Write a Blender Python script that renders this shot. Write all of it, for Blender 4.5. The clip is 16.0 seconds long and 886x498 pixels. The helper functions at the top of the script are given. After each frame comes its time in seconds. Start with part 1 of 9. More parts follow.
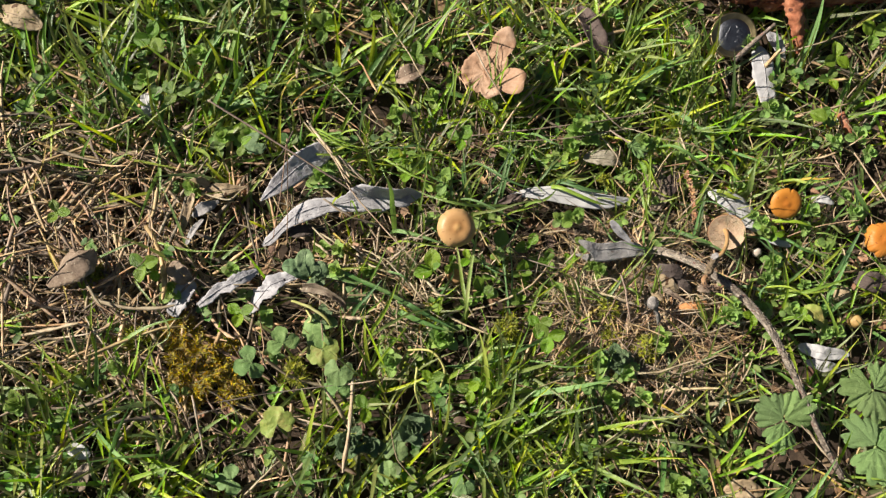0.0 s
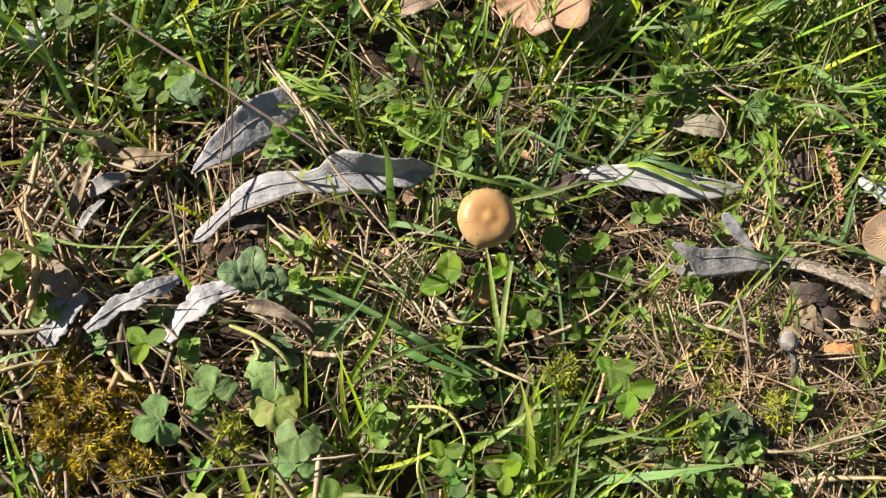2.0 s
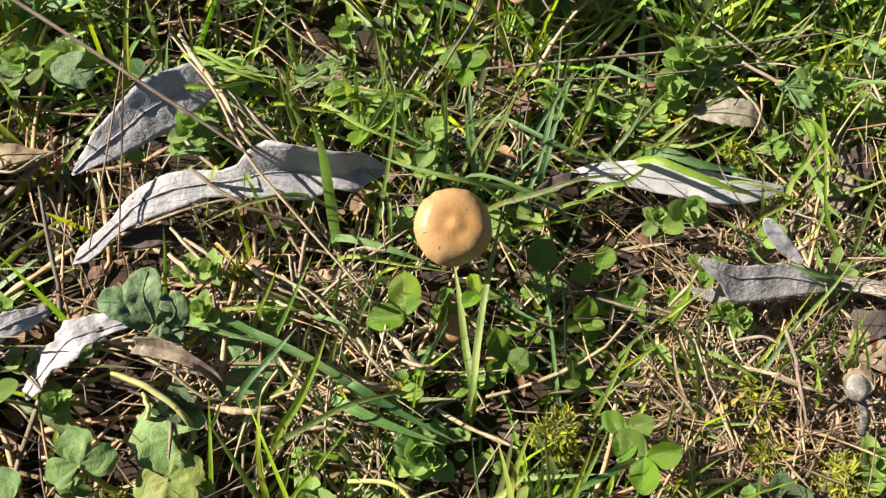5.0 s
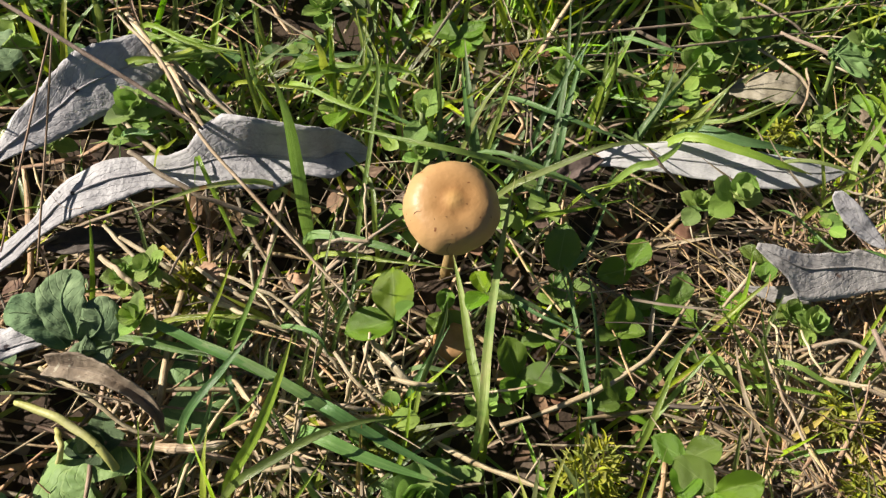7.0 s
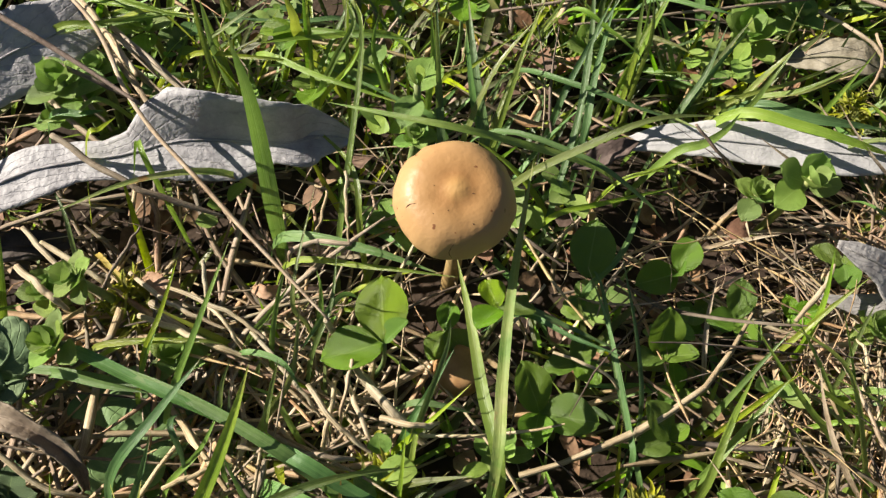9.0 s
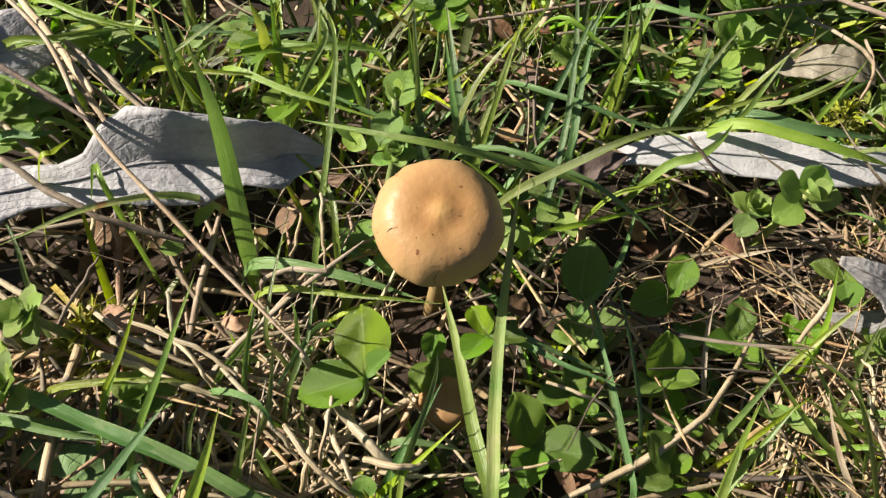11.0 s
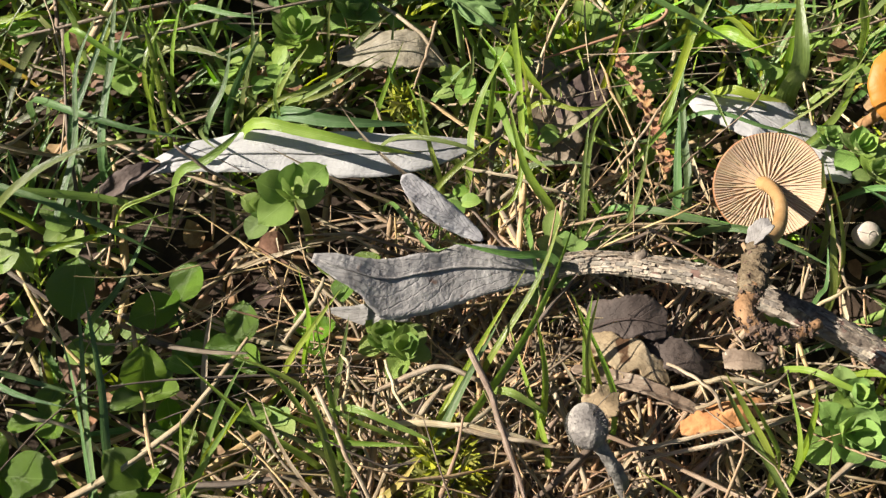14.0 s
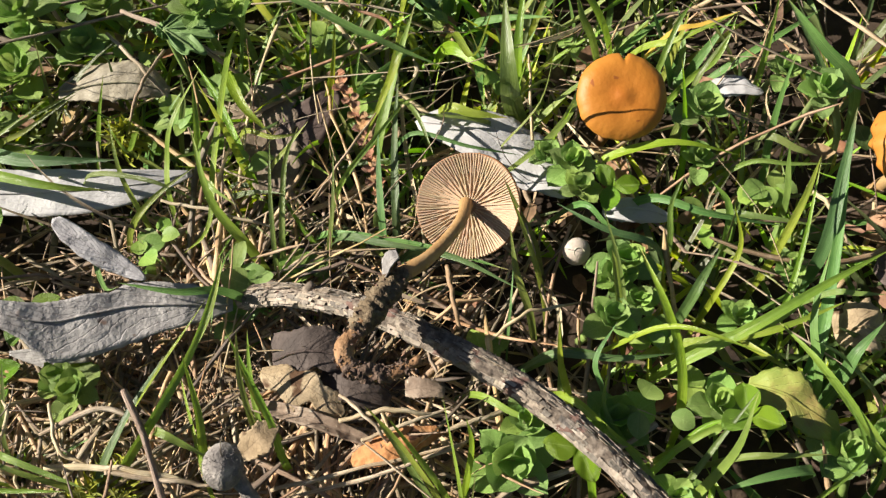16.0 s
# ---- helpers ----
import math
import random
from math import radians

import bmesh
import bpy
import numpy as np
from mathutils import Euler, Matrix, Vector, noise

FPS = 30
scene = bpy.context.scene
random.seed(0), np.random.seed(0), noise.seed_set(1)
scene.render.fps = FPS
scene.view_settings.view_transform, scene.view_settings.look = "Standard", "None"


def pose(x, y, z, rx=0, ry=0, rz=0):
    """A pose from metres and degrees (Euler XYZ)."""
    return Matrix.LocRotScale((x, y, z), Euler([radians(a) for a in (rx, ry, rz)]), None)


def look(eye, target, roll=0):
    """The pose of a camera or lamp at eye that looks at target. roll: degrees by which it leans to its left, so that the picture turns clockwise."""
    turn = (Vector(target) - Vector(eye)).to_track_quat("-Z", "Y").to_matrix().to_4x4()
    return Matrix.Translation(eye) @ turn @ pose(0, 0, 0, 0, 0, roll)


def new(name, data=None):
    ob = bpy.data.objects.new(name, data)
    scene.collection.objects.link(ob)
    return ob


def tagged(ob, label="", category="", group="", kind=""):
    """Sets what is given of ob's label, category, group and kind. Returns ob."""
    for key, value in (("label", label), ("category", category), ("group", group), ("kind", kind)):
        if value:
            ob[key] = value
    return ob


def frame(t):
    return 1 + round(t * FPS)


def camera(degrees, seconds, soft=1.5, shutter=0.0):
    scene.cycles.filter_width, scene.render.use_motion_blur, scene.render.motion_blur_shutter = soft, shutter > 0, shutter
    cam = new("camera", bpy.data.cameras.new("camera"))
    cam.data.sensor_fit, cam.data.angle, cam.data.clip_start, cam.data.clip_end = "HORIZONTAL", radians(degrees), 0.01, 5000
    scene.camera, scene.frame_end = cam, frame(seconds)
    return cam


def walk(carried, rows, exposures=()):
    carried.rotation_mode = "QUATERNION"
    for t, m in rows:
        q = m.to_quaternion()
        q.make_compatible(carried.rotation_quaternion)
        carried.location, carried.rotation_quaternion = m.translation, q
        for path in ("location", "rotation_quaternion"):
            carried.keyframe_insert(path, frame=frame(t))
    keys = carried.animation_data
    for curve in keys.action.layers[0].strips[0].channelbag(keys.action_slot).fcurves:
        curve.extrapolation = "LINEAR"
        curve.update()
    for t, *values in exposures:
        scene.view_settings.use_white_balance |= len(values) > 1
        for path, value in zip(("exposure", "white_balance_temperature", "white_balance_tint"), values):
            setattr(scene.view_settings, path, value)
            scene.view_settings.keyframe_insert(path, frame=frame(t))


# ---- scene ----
cam = camera(60.67, 16.0, soft=1.3)
PATH = [
    (0, (-0.01850, 0.02266, 0.34704), (-0.01164, 0.04456, 0.24971), 18.49),
    (0.5, (-0.01730, 0.02776, 0.32215), (-0.01077, 0.05063, 0.22502), 17.40),
    (1, (-0.01687, 0.03460, 0.28402), (-0.01080, 0.05885, 0.18719), 15.91),
    (1.5, (-0.01603, 0.04146, 0.25004), (-0.01046, 0.06726, 0.15359), 14.44),
    (2, (-0.01308, 0.03678, 0.22776), (-0.00797, 0.06422, 0.13173), 13.01),
    (2.5, (-0.00845, 0.03675, 0.21889), (-0.00338, 0.06540, 0.12322), 12.49),
    (3, (-0.00864, 0.03797, 0.21157), (-0.00375, 0.06802, 0.11631), 11.54),
    (3.5, (-0.00439, 0.04037, 0.19632), (-0.00014, 0.07141, 0.10135), 10.02),
    (4, (-0.00098, 0.04229, 0.18529), (0.00317, 0.07367, 0.09044), 9.69),
    (4.5, (0.00146, 0.04689, 0.18023), (0.00582, 0.07851, 0.08547), 9.98),
    (4.7, (0.00126, 0.04832, 0.17905), (0.00559, 0.07985, 0.08424), 9.97),
    (6.8, (0.00253, 0.03948, 0.13922), (0.00676, 0.08410, 0.04982), 6.24),
    (7, (0.00349, 0.04055, 0.13663), (0.00763, 0.08475, 0.04702), 6.08),
    (7.5, (0.00612, 0.04447, 0.12818), (0.01014, 0.08893, 0.03869), 5.63),
    (8, (0.00354, 0.04889, 0.11871), (0.00745, 0.09438, 0.02974), 5.17),
    (8.2, (0.00662, 0.05014, 0.11650), (0.00913, 0.09514, 0.02723), 3.64),
    (10.5, (0.00083, 0.05377, 0.10658), (0.00759, 0.10032, 0.01833), 7.27),
    (11, (0.00414, 0.05714, 0.10577), (0.01102, 0.10358, 0.01747), 7.02),
    (11.5, (0.01677, 0.06131, 0.10691), (0.02381, 0.10639, 0.01793), 6.75),
    (12, (0.02849, 0.05915, 0.11009), (0.03558, 0.10400, 0.02099), 5.88),
    (12.5, (0.04434, 0.05737, 0.11099), (0.05126, 0.10115, 0.02135), 4.86),
    (13, (0.05806, 0.05389, 0.11211), (0.06810, 0.09801, 0.02293), 7.18),
    (13.5, (0.06692, 0.05361, 0.11037), (0.07705, 0.09755, 0.02111), 6.51),
    (14, (0.07513, 0.05544, 0.11089), (0.08510, 0.09886, 0.02136), 5.79),
    (14.5, (0.08614, 0.05898, 0.11216), (0.09541, 0.10164, 0.02220), 4.56),
    (15, (0.10132, 0.05917, 0.11193), (0.10952, 0.10157, 0.02173), 2.73),
    (15.5, (0.11730, 0.05744, 0.11338), (0.12519, 0.09982, 0.02314), 1.72),
    (16, (0.12617, 0.05393, 0.11426), (0.13404, 0.09638, 0.02407), 1.20),
]
walk(cam, [(t, look(eye, target, roll)) for t, eye, target, roll in PATH],
     exposures=((0, 0.87), (1.5, 0.95), (3, 1.08), (4.5, 1.17), (7, 0.92), (8.2, 0.94), (10.5, 0.97), (12, 1.01), (13.5, 1.05), (16, 1.03)))

# ---- world, sun, exposure ----
SUN = Vector((-0.915, 0.25, 0.56)).normalized()
world = bpy.data.worlds.new("sky")
scene.world = world
world.use_nodes = True
sky = world.node_tree.nodes.new("ShaderNodeTexSky")
sky.sky_type, sky.sun_disc = "NISHITA", False
sky.sun_elevation, sky.sun_rotation = math.asin(SUN.z), math.atan2(SUN.x, SUN.y)
background = world.node_tree.nodes["Background"]
background.inputs["Strength"].default_value = 0.025
world.node_tree.links.new(sky.outputs[0], background.inputs["Color"])
sun = new("sun", bpy.data.lights.new("sun", "SUN"))
sun.data.energy, sun.data.angle, sun.data.color = 5.05, radians(0.55), (1.0, 0.92, 0.80)
sun.matrix_world = look(SUN * 3, (0, 0, 0))


# ---- materials ----
def ramp(tree, cols):
    node = tree.nodes.new("ShaderNodeValToRGB")
    el = node.color_ramp.elements
    while len(el) < len(cols):
        el.new(0.5)
    for i, c in enumerate(cols):
        el[i].position = 0.28 + 0.44 * i / max(1, len(cols) - 1)
        el[i].color = (*c, 1)
    return node


def material(name, cols, scale=300.0, rough=0.7, bump=0.3, fine=1500.0, trans=0.0, vary=0.3, hue=0.02, metal=0.0,
             island=False, veins="", stretch=(1, 1, 1), gloss=0.4, speck=None, zones=None):
    """A surface with colour noise at two scales, relief, variation from piece to piece, and veins along its own length."""
    m = bpy.data.materials.new(name)
    m.use_nodes = True
    t = m.node_tree
    n, link = t.nodes, t.links.new
    bsdf, out = n["Principled BSDF"], n["Material Output"]
    co = n.new("ShaderNodeTexCoord")
    mp = n.new("ShaderNodeMapping")
    mp.inputs["Scale"].default_value = stretch
    link(co.outputs["Object"], mp.inputs["Vector"])
    big = n.new("ShaderNodeTexNoise")
    big.inputs["Scale"].default_value, big.inputs["Detail"].default_value = scale, 5
    big.inputs["Roughness"].default_value = 0.65
    link(mp.outputs[0], big.inputs["Vector"])
    rp = ramp(t, cols)
    link(big.outputs["Fac"], rp.inputs["Fac"])
    colour = rp.outputs["Color"]
    small = n.new("ShaderNodeTexNoise")
    small.inputs["Scale"].default_value, small.inputs["Detail"].default_value = fine, 4
    link(mp.outputs[0], small.inputs["Vector"])
    height = small.outputs["Fac"]
    if zones:
        ln = n.new("ShaderNodeVectorMath")
        ln.operation = "MULTIPLY"
        ln.inputs[1].default_value = (1, 1, 0)
        link(co.outputs["Object"], ln.inputs[0])
        lv = n.new("ShaderNodeVectorMath")
        lv.operation = "LENGTH"
        link(ln.outputs[0], lv.inputs[0])
        wob = n.new("ShaderNodeMath")
        wob.operation = "MULTIPLY_ADD"
        wob.inputs[1].default_value = 0.0022
        link(big.outputs["Fac"], wob.inputs[0])
        link(lv.outputs["Value"], wob.inputs[2])
        zr = n.new("ShaderNodeMapRange")
        zr.inputs["From Min"].default_value, zr.inputs["From Max"].default_value = 0.0011, zones[0] + 0.0011
        link(wob.outputs[0], zr.inputs["Value"])
        zc = n.new("ShaderNodeValToRGB")
        while len(zc.color_ramp.elements) < len(zones[1]):
            zc.color_ramp.elements.new(0.5)
        for i, (at, c) in enumerate(zones[1]):
            zc.color_ramp.elements[i].position, zc.color_ramp.elements[i].color = at, (*c, 1)
        link(zr.outputs[0], zc.inputs["Fac"])
        zm = n.new("ShaderNodeMix")
        zm.data_type = "RGBA"
        zm.inputs[0].default_value = 0.75
        link(colour, zm.inputs[6])
        link(zc.outputs["Color"], zm.inputs[7])
        colour = zm.outputs[2]
    if speck:
        sp = n.new("ShaderNodeTexNoise")
        sp.inputs["Scale"].default_value, sp.inputs["Detail"].default_value = speck[1], 2
        link(mp.outputs[0], sp.inputs["Vector"])
        cut = n.new("ShaderNodeMapRange")
        cut.inputs["From Min"].default_value, cut.inputs["From Max"].default_value = speck[2], speck[2] + 0.04
        link(sp.outputs["Fac"], cut.inputs["Value"])
        mx = n.new("ShaderNodeMix")
        mx.data_type = "RGBA"
        link(cut.outputs[0], mx.inputs[0])
        link(colour, mx.inputs[6])
        mx.inputs[7].default_value = (*speck[0], 1)
        colour = mx.outputs[2]
    if veins:
        uv = n.new("ShaderNodeSeparateXYZ")
        link(co.outputs["UV"], uv.inputs[0])

        def mth(op, a, b=None):
            k = n.new("ShaderNodeMath")
            k.operation = op
            for i, v in enumerate((a, b)):
                if v is None:
                    continue
                if isinstance(v, (int, float)):
                    k.inputs[i].default_value = v
                else:
                    link(v, k.inputs[i])
            return k.outputs[0]
        off = mth("ABSOLUTE", mth("SUBTRACT", uv.outputs["Y"], 0.5))
        if veins in ("blade", "straw"):
            st = n.new("ShaderNodeCombineXYZ")
            link(mth("MULTIPLY", uv.outputs["X"], 1.6), st.inputs[0])
            link(mth("MULTIPLY", uv.outputs["Y"], 21.0), st.inputs[1])
            ob_r = n.new("ShaderNodeObjectInfo")
            link(mth("MULTIPLY", ob_r.outputs["Random"], 37.0), st.inputs[2])
            fibre = n.new("ShaderNodeTexNoise")
            fibre.inputs["Scale"].default_value, fibre.inputs["Detail"].default_value = 1.0, 3
            link(st.outputs[0], fibre.inputs["Vector"])
            mid = mth("LESS_THAN", off, 0.045 if veins == "blade" else 0.0)
            line = mth("ADD", mth("MULTIPLY", mth("MAXIMUM", mth("SUBTRACT", fibre.outputs["Fac"], 0.36), 0.0), 2.2), mth("MULTIPLY", mid, 0.22))
            # the outer end fades to dry tan
            tip = n.new("ShaderNodeMapRange")
            tip.inputs["From Min"].default_value, tip.inputs["From Max"].default_value = (0.93, 1.12) if veins == "blade" else (3, 4)
            link(mth("ADD", uv.outputs["X"], mth("MULTIPLY", mth("SUBTRACT", big.outputs["Fac"], 0.5), 0.5)), tip.inputs["Value"])
            dry = n.new("ShaderNodeMix")
            dry.data_type = "RGBA"
            link(tip.outputs[0], dry.inputs[0])
            link(colour, dry.inputs[6])
            dry.inputs[7].default_value = (0.42, 0.29, 0.12, 1)
            colour = dry.outputs[2]
        else:
            bent = mth("MULTIPLY", mth("SUBTRACT", big.outputs["Fac"], 0.5), 0.16)
            side = mth("SINE", mth("MULTIPLY", mth("SUBTRACT", mth("ADD", uv.outputs["X"], bent), mth("MULTIPLY", off, 0.75)), {"fine": 66.0, "felt": 54.0}.get(veins, 44.0)))
            line = mth("MULTIPLY", mth("MAXIMUM", mth("SUBTRACT", side, 0.86), 0.0), {"fine": 1.2, "dry": 1.3, "felt": 2.2}.get(veins, 2.6))
            line = mth("MAXIMUM", line, mth("MULTIPLY", mth("LESS_THAN", off, 0.018), 0.8))
            if veins in ("dry", "felt"):
                net = n.new("ShaderNodeTexVoronoi")
                net.feature = "DISTANCE_TO_EDGE"
                net.inputs["Scale"].default_value = 1100
                link(mp.outputs[0], net.inputs["Vector"])
                line = mth("ADD", line, mth("MULTIPLY", mth("LESS_THAN", net.outputs["Distance"], 0.07), 0.35 if veins == "dry" else 0.16))
        mx = n.new("ShaderNodeMix")
        mx.data_type, mx.blend_type = "RGBA", "MULTIPLY" if veins in ("dry", "straw", "felt") else "SCREEN"
        link(mth("MULTIPLY", line, {"blade": 0.5, "straw": 0.9}.get(veins, 0.35)), mx.inputs[0])
        link(colour, mx.inputs[6])
        mx.inputs[7].default_value = {"dry": (0.42, 0.38, 0.36, 1), "felt": (0.46, 0.42, 0.42, 1), "straw": (0.36, 0.25, 0.17, 1)}.get(veins, (0.25, 0.33, 0.12, 1))
        colour = mx.outputs[2]
        height = mth("ADD", height, mth("MULTIPLY", line, -0.7 if veins != "blade" else 0.6))
    hs = n.new("ShaderNodeHueSaturation")
    src = n.new("ShaderNodeNewGeometry").outputs["Random Per Island"] if island else n.new("ShaderNodeObjectInfo").outputs["Random"]
    for socket, lo, hi in (("Value", 1 - vary, 1 + vary), ("Hue", 0.5 - hue, 0.5 + hue), ("Saturation", 1.0 - 0.5 * vary, 1.0 + 0.3 * vary)):
        r = n.new("ShaderNodeMapRange")
        r.inputs["To Min"].default_value, r.inputs["To Max"].default_value = lo, hi
        if socket == "Hue":
            k = n.new("ShaderNodeMath")
            k.operation = "FRACT"
            k2 = n.new("ShaderNodeMath")
            k2.operation = "MULTIPLY"
            k2.inputs[1].default_value = 7.31
            link(src, k2.inputs[0])
            link(k2.outputs[0], k.inputs[0])
            link(k.outputs[0], r.inputs["Value"])
        else:
            link(src, r.inputs["Value"])
        link(r.outputs[0], hs.inputs[socket])
    link(colour, hs.inputs["Color"])
    colour = hs.outputs["Color"]
    link(colour, bsdf.inputs["Base Color"])
    bsdf.inputs["Roughness"].default_value = rough
    bsdf.inputs["Metallic"].default_value = metal
    bsdf.inputs["Specular IOR Level"].default_value = gloss
    bp = n.new("ShaderNodeBump")
    bp.inputs["Strength"].default_value, bp.inputs["Distance"].default_value = bump, 0.0004
    link(height, bp.inputs["Height"])
    link(bp.outputs[0], bsdf.inputs["Normal"])
    if trans:
        tr = n.new("ShaderNodeBsdfTranslucent")
        link(colour, tr.inputs["Color"])
        link(bp.outputs[0], tr.inputs["Normal"])
        ms = n.new("ShaderNodeMixShader")
        ms.inputs[0].default_value = trans
        link(bsdf.outputs[0], ms.inputs[1])
        link(tr.outputs[0], ms.inputs[2])
        link(ms.outputs[0], out.inputs["Surface"])
    return m


SOIL = material("soil", [(0.020, 0.013, 0.009), (0.048, 0.031, 0.020), (0.09, 0.060, 0.040)], 90, 0.95, 0.8, 900, vary=0.0, hue=0)
TURF = [(0.085, 0.155, 0.014), (0.21, 0.305, 0.030), (0.37, 0.465, 0.080)]
BLADE = material("grass_green", TURF, 60, 0.34, 0.35, 900, 0.38, 0.35, 0.025, veins="blade", gloss=0.7)
BLADE_STUFF = material("grass_turf", TURF, 60, 0.36, 0.3, 900, 0.40, 0.6, 0.04, island=True, veins="blade", gloss=0.7)
BLADE_BLUE = material("grass_bluish", [(0.054, 0.130, 0.034), (0.100, 0.21, 0.055), (0.18, 0.31, 0.095)], 60, 0.40, 0.35, 900, 0.3, 0.25, 0.015, veins="blade", gloss=0.5)
BLADE_PALE = material("grass_fading", [(0.12, 0.26, 0.03), (0.30, 0.36, 0.09), (0.45, 0.42, 0.20)], 120, 0.5, 0.3, 900, 0.3, 0.15, 0.01, veins="blade", speck=((0.40, 0.20, 0.08), 260, 0.66))
BLADE_OLD = material("grass_yellowed", [(0.36, 0.30, 0.05), (0.50, 0.34, 0.06), (0.52, 0.26, 0.05)], 120, 0.55, 0.3, 900, 0.3, 0.15, 0.01, veins="blade")
# lighter copy of the grass green, with sunlight put into the colour
BLADE_LIT = material("grass_sunlit", [(0.125, 0.235, 0.02), (0.225, 0.36, 0.04), (0.34, 0.465, 0.075)], 60, 0.36, 0.3, 900, 0.38, 0.15, 0.015, veins="blade", gloss=0.5)
STRAW = material("dry_straw", [(0.34, 0.24, 0.13), (0.60, 0.485, 0.315), (0.82, 0.725, 0.54)], 160, 0.7, 0.4, 1400, 0.12, 0.22, 0.012, veins="straw", gloss=0.5)
STRAW_STUFF = material("dry_thatch", [(0.22, 0.14, 0.08), (0.50, 0.37, 0.23), (0.78, 0.645, 0.45)], 130, 0.65, 0.4, 1400, 0.18, 0.62, 0.02, island=True, veins="straw", gloss=0.4)
STALK = material("grey_brown_stalk", [(0.20, 0.15, 0.105), (0.33, 0.265, 0.20), (0.47, 0.395, 0.31)], 300, 0.8, 0.5, 1500, 0, 0.15, veins="straw")
NEEDLE = material("brown_needle", [(0.22, 0.13, 0.07), (0.32, 0.2, 0.11), (0.45, 0.32, 0.2)], 300, 0.6, 0.3, 1500, 0, 0.1)
GREY_LEAF = material("silvery_dry_leaf", [(0.30, 0.285, 0.30), (0.43, 0.415, 0.43), (0.56, 0.545, 0.555)], 210, 0.6, 0.8, 900, 0.06, 0.04, 0.0, veins="felt", gloss=0.35, speck=((0.05, 0.035, 0.04), 260, 0.72))
ASH_LEAF = material("ash_grey_dry_leaf", [(0.235, 0.218, 0.212), (0.345, 0.325, 0.315), (0.46, 0.44, 0.425)], 260, 0.65, 0.8, 900, 0.05, 0.05, 0.0, veins="felt", gloss=0.35, speck=((0.15, 0.10, 0.08), 300, 0.70))
PALE_LEAF = material("pale_dry_leaf", [(0.40, 0.39, 0.40), (0.49, 0.48, 0.485), (0.57, 0.56, 0.555)], 90, 0.65, 0.35, 1500, 0.1, 0.04, 0.0, veins="felt", gloss=0.4)
TAN_LEAF = material("tan_dry_leaf", [(0.22, 0.15, 0.085), (0.39, 0.285, 0.175), (0.53, 0.42, 0.285)], 140, 0.75, 0.7, 800, 0.1, 0.12, 0.01, veins="dry", speck=((0.12, 0.06, 0.03), 260, 0.64))
BROWN_LEAF = material("brown_dry_leaf", [(0.14, 0.095, 0.065), (0.25, 0.185, 0.13), (0.38, 0.30, 0.22)], 160, 0.7, 0.7, 800, 0.06, 0.15, 0.01, veins="dry", speck=((0.45, 0.40, 0.30), 800, 0.66))
MOTTLED = material("mottled_dry_leaf", [(0.16, 0.135, 0.085), (0.33, 0.295, 0.205), (0.46, 0.42, 0.32)], 240, 0.75, 0.7, 800, 0.06, 0.1, 0.01, veins="dry")
OAK_LEAF = material("rust_oak_leaf", [(0.28, 0.145, 0.08), (0.43, 0.26, 0.16), (0.55, 0.375, 0.26)], 130, 0.65, 0.5, 800, 0.15, 0.05, 0.0, veins="dry")
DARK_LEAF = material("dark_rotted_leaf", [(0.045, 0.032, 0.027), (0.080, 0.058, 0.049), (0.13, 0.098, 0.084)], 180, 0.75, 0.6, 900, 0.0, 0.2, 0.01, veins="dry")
DEBRIS = material("leaf_crumbs", [(0.06, 0.034, 0.02), (0.19, 0.11, 0.065), (0.40, 0.28, 0.17)], 150, 0.8, 0.6, 900, 0.05, 0.5, 0.02, island=True)
CLOVER = material("clover_green", [(0.085, 0.17, 0.014), (0.155, 0.275, 0.024), (0.245, 0.37, 0.042)], 300, 0.38, 0.45, 1100, 0.36, 0.22, 0.015, veins="fine", gloss=0.45)
CHICK = material("fresh_weed_green", [(0.15, 0.26, 0.045), (0.25, 0.38, 0.08), (0.37, 0.49, 0.13)], 200, 0.5, 0.4, 900, 0.32, 0.2, 0.015, veins="leaf", gloss=0.35)
SEDUM = material("bluish_weed_green", [(0.16, 0.29, 0.062), (0.26, 0.41, 0.10), (0.37, 0.52, 0.155)], 200, 0.55, 0.4, 900, 0.28, 0.2, 0.015, veins="leaf", gloss=0.3)
LOBED = material("soft_lobed_green", [(0.12, 0.215, 0.07), (0.185, 0.295, 0.10), (0.255, 0.37, 0.14)], 160, 0.6, 0.7, 500, 0.22, 0.12, 0.012, veins="leaf", gloss=0.3)
HAIRY = material("dull_hairy_green", [(0.09, 0.15, 0.075), (0.155, 0.23, 0.115), (0.24, 0.325, 0.175)], 200, 0.8, 0.9, 800, 0.12, 0.15, 0.01, veins="leaf", gloss=0.2)
YELLOWING = material("yellowing_leaf", [(0.20, 0.30, 0.05), (0.36, 0.42, 0.09), (0.40, 0.30, 0.10)], 180, 0.6, 0.5, 800, 0.3, 0.1, 0.01, veins="leaf")
COVER = material("low_herb_green", [(0.08, 0.17, 0.035), (0.15, 0.26, 0.06), (0.25, 0.37, 0.10)], 200, 0.55, 0.4, 900, 0.3, 0.4, 0.03, island=True, veins="leaf")
STEM = material("plant_stem", [(0.14, 0.22, 0.05), (0.22, 0.30, 0.09), (0.30, 0.30, 0.14)], 250, 0.5, 0.3, 1200, 0.15, 0.2)
SAP_STEM = material("pale_sappy_stem", [(0.34, 0.36, 0.08), (0.52, 0.51, 0.17), (0.64, 0.61, 0.31)], 120, 0.45, 0.3, 1200, 0.2, 0.1)
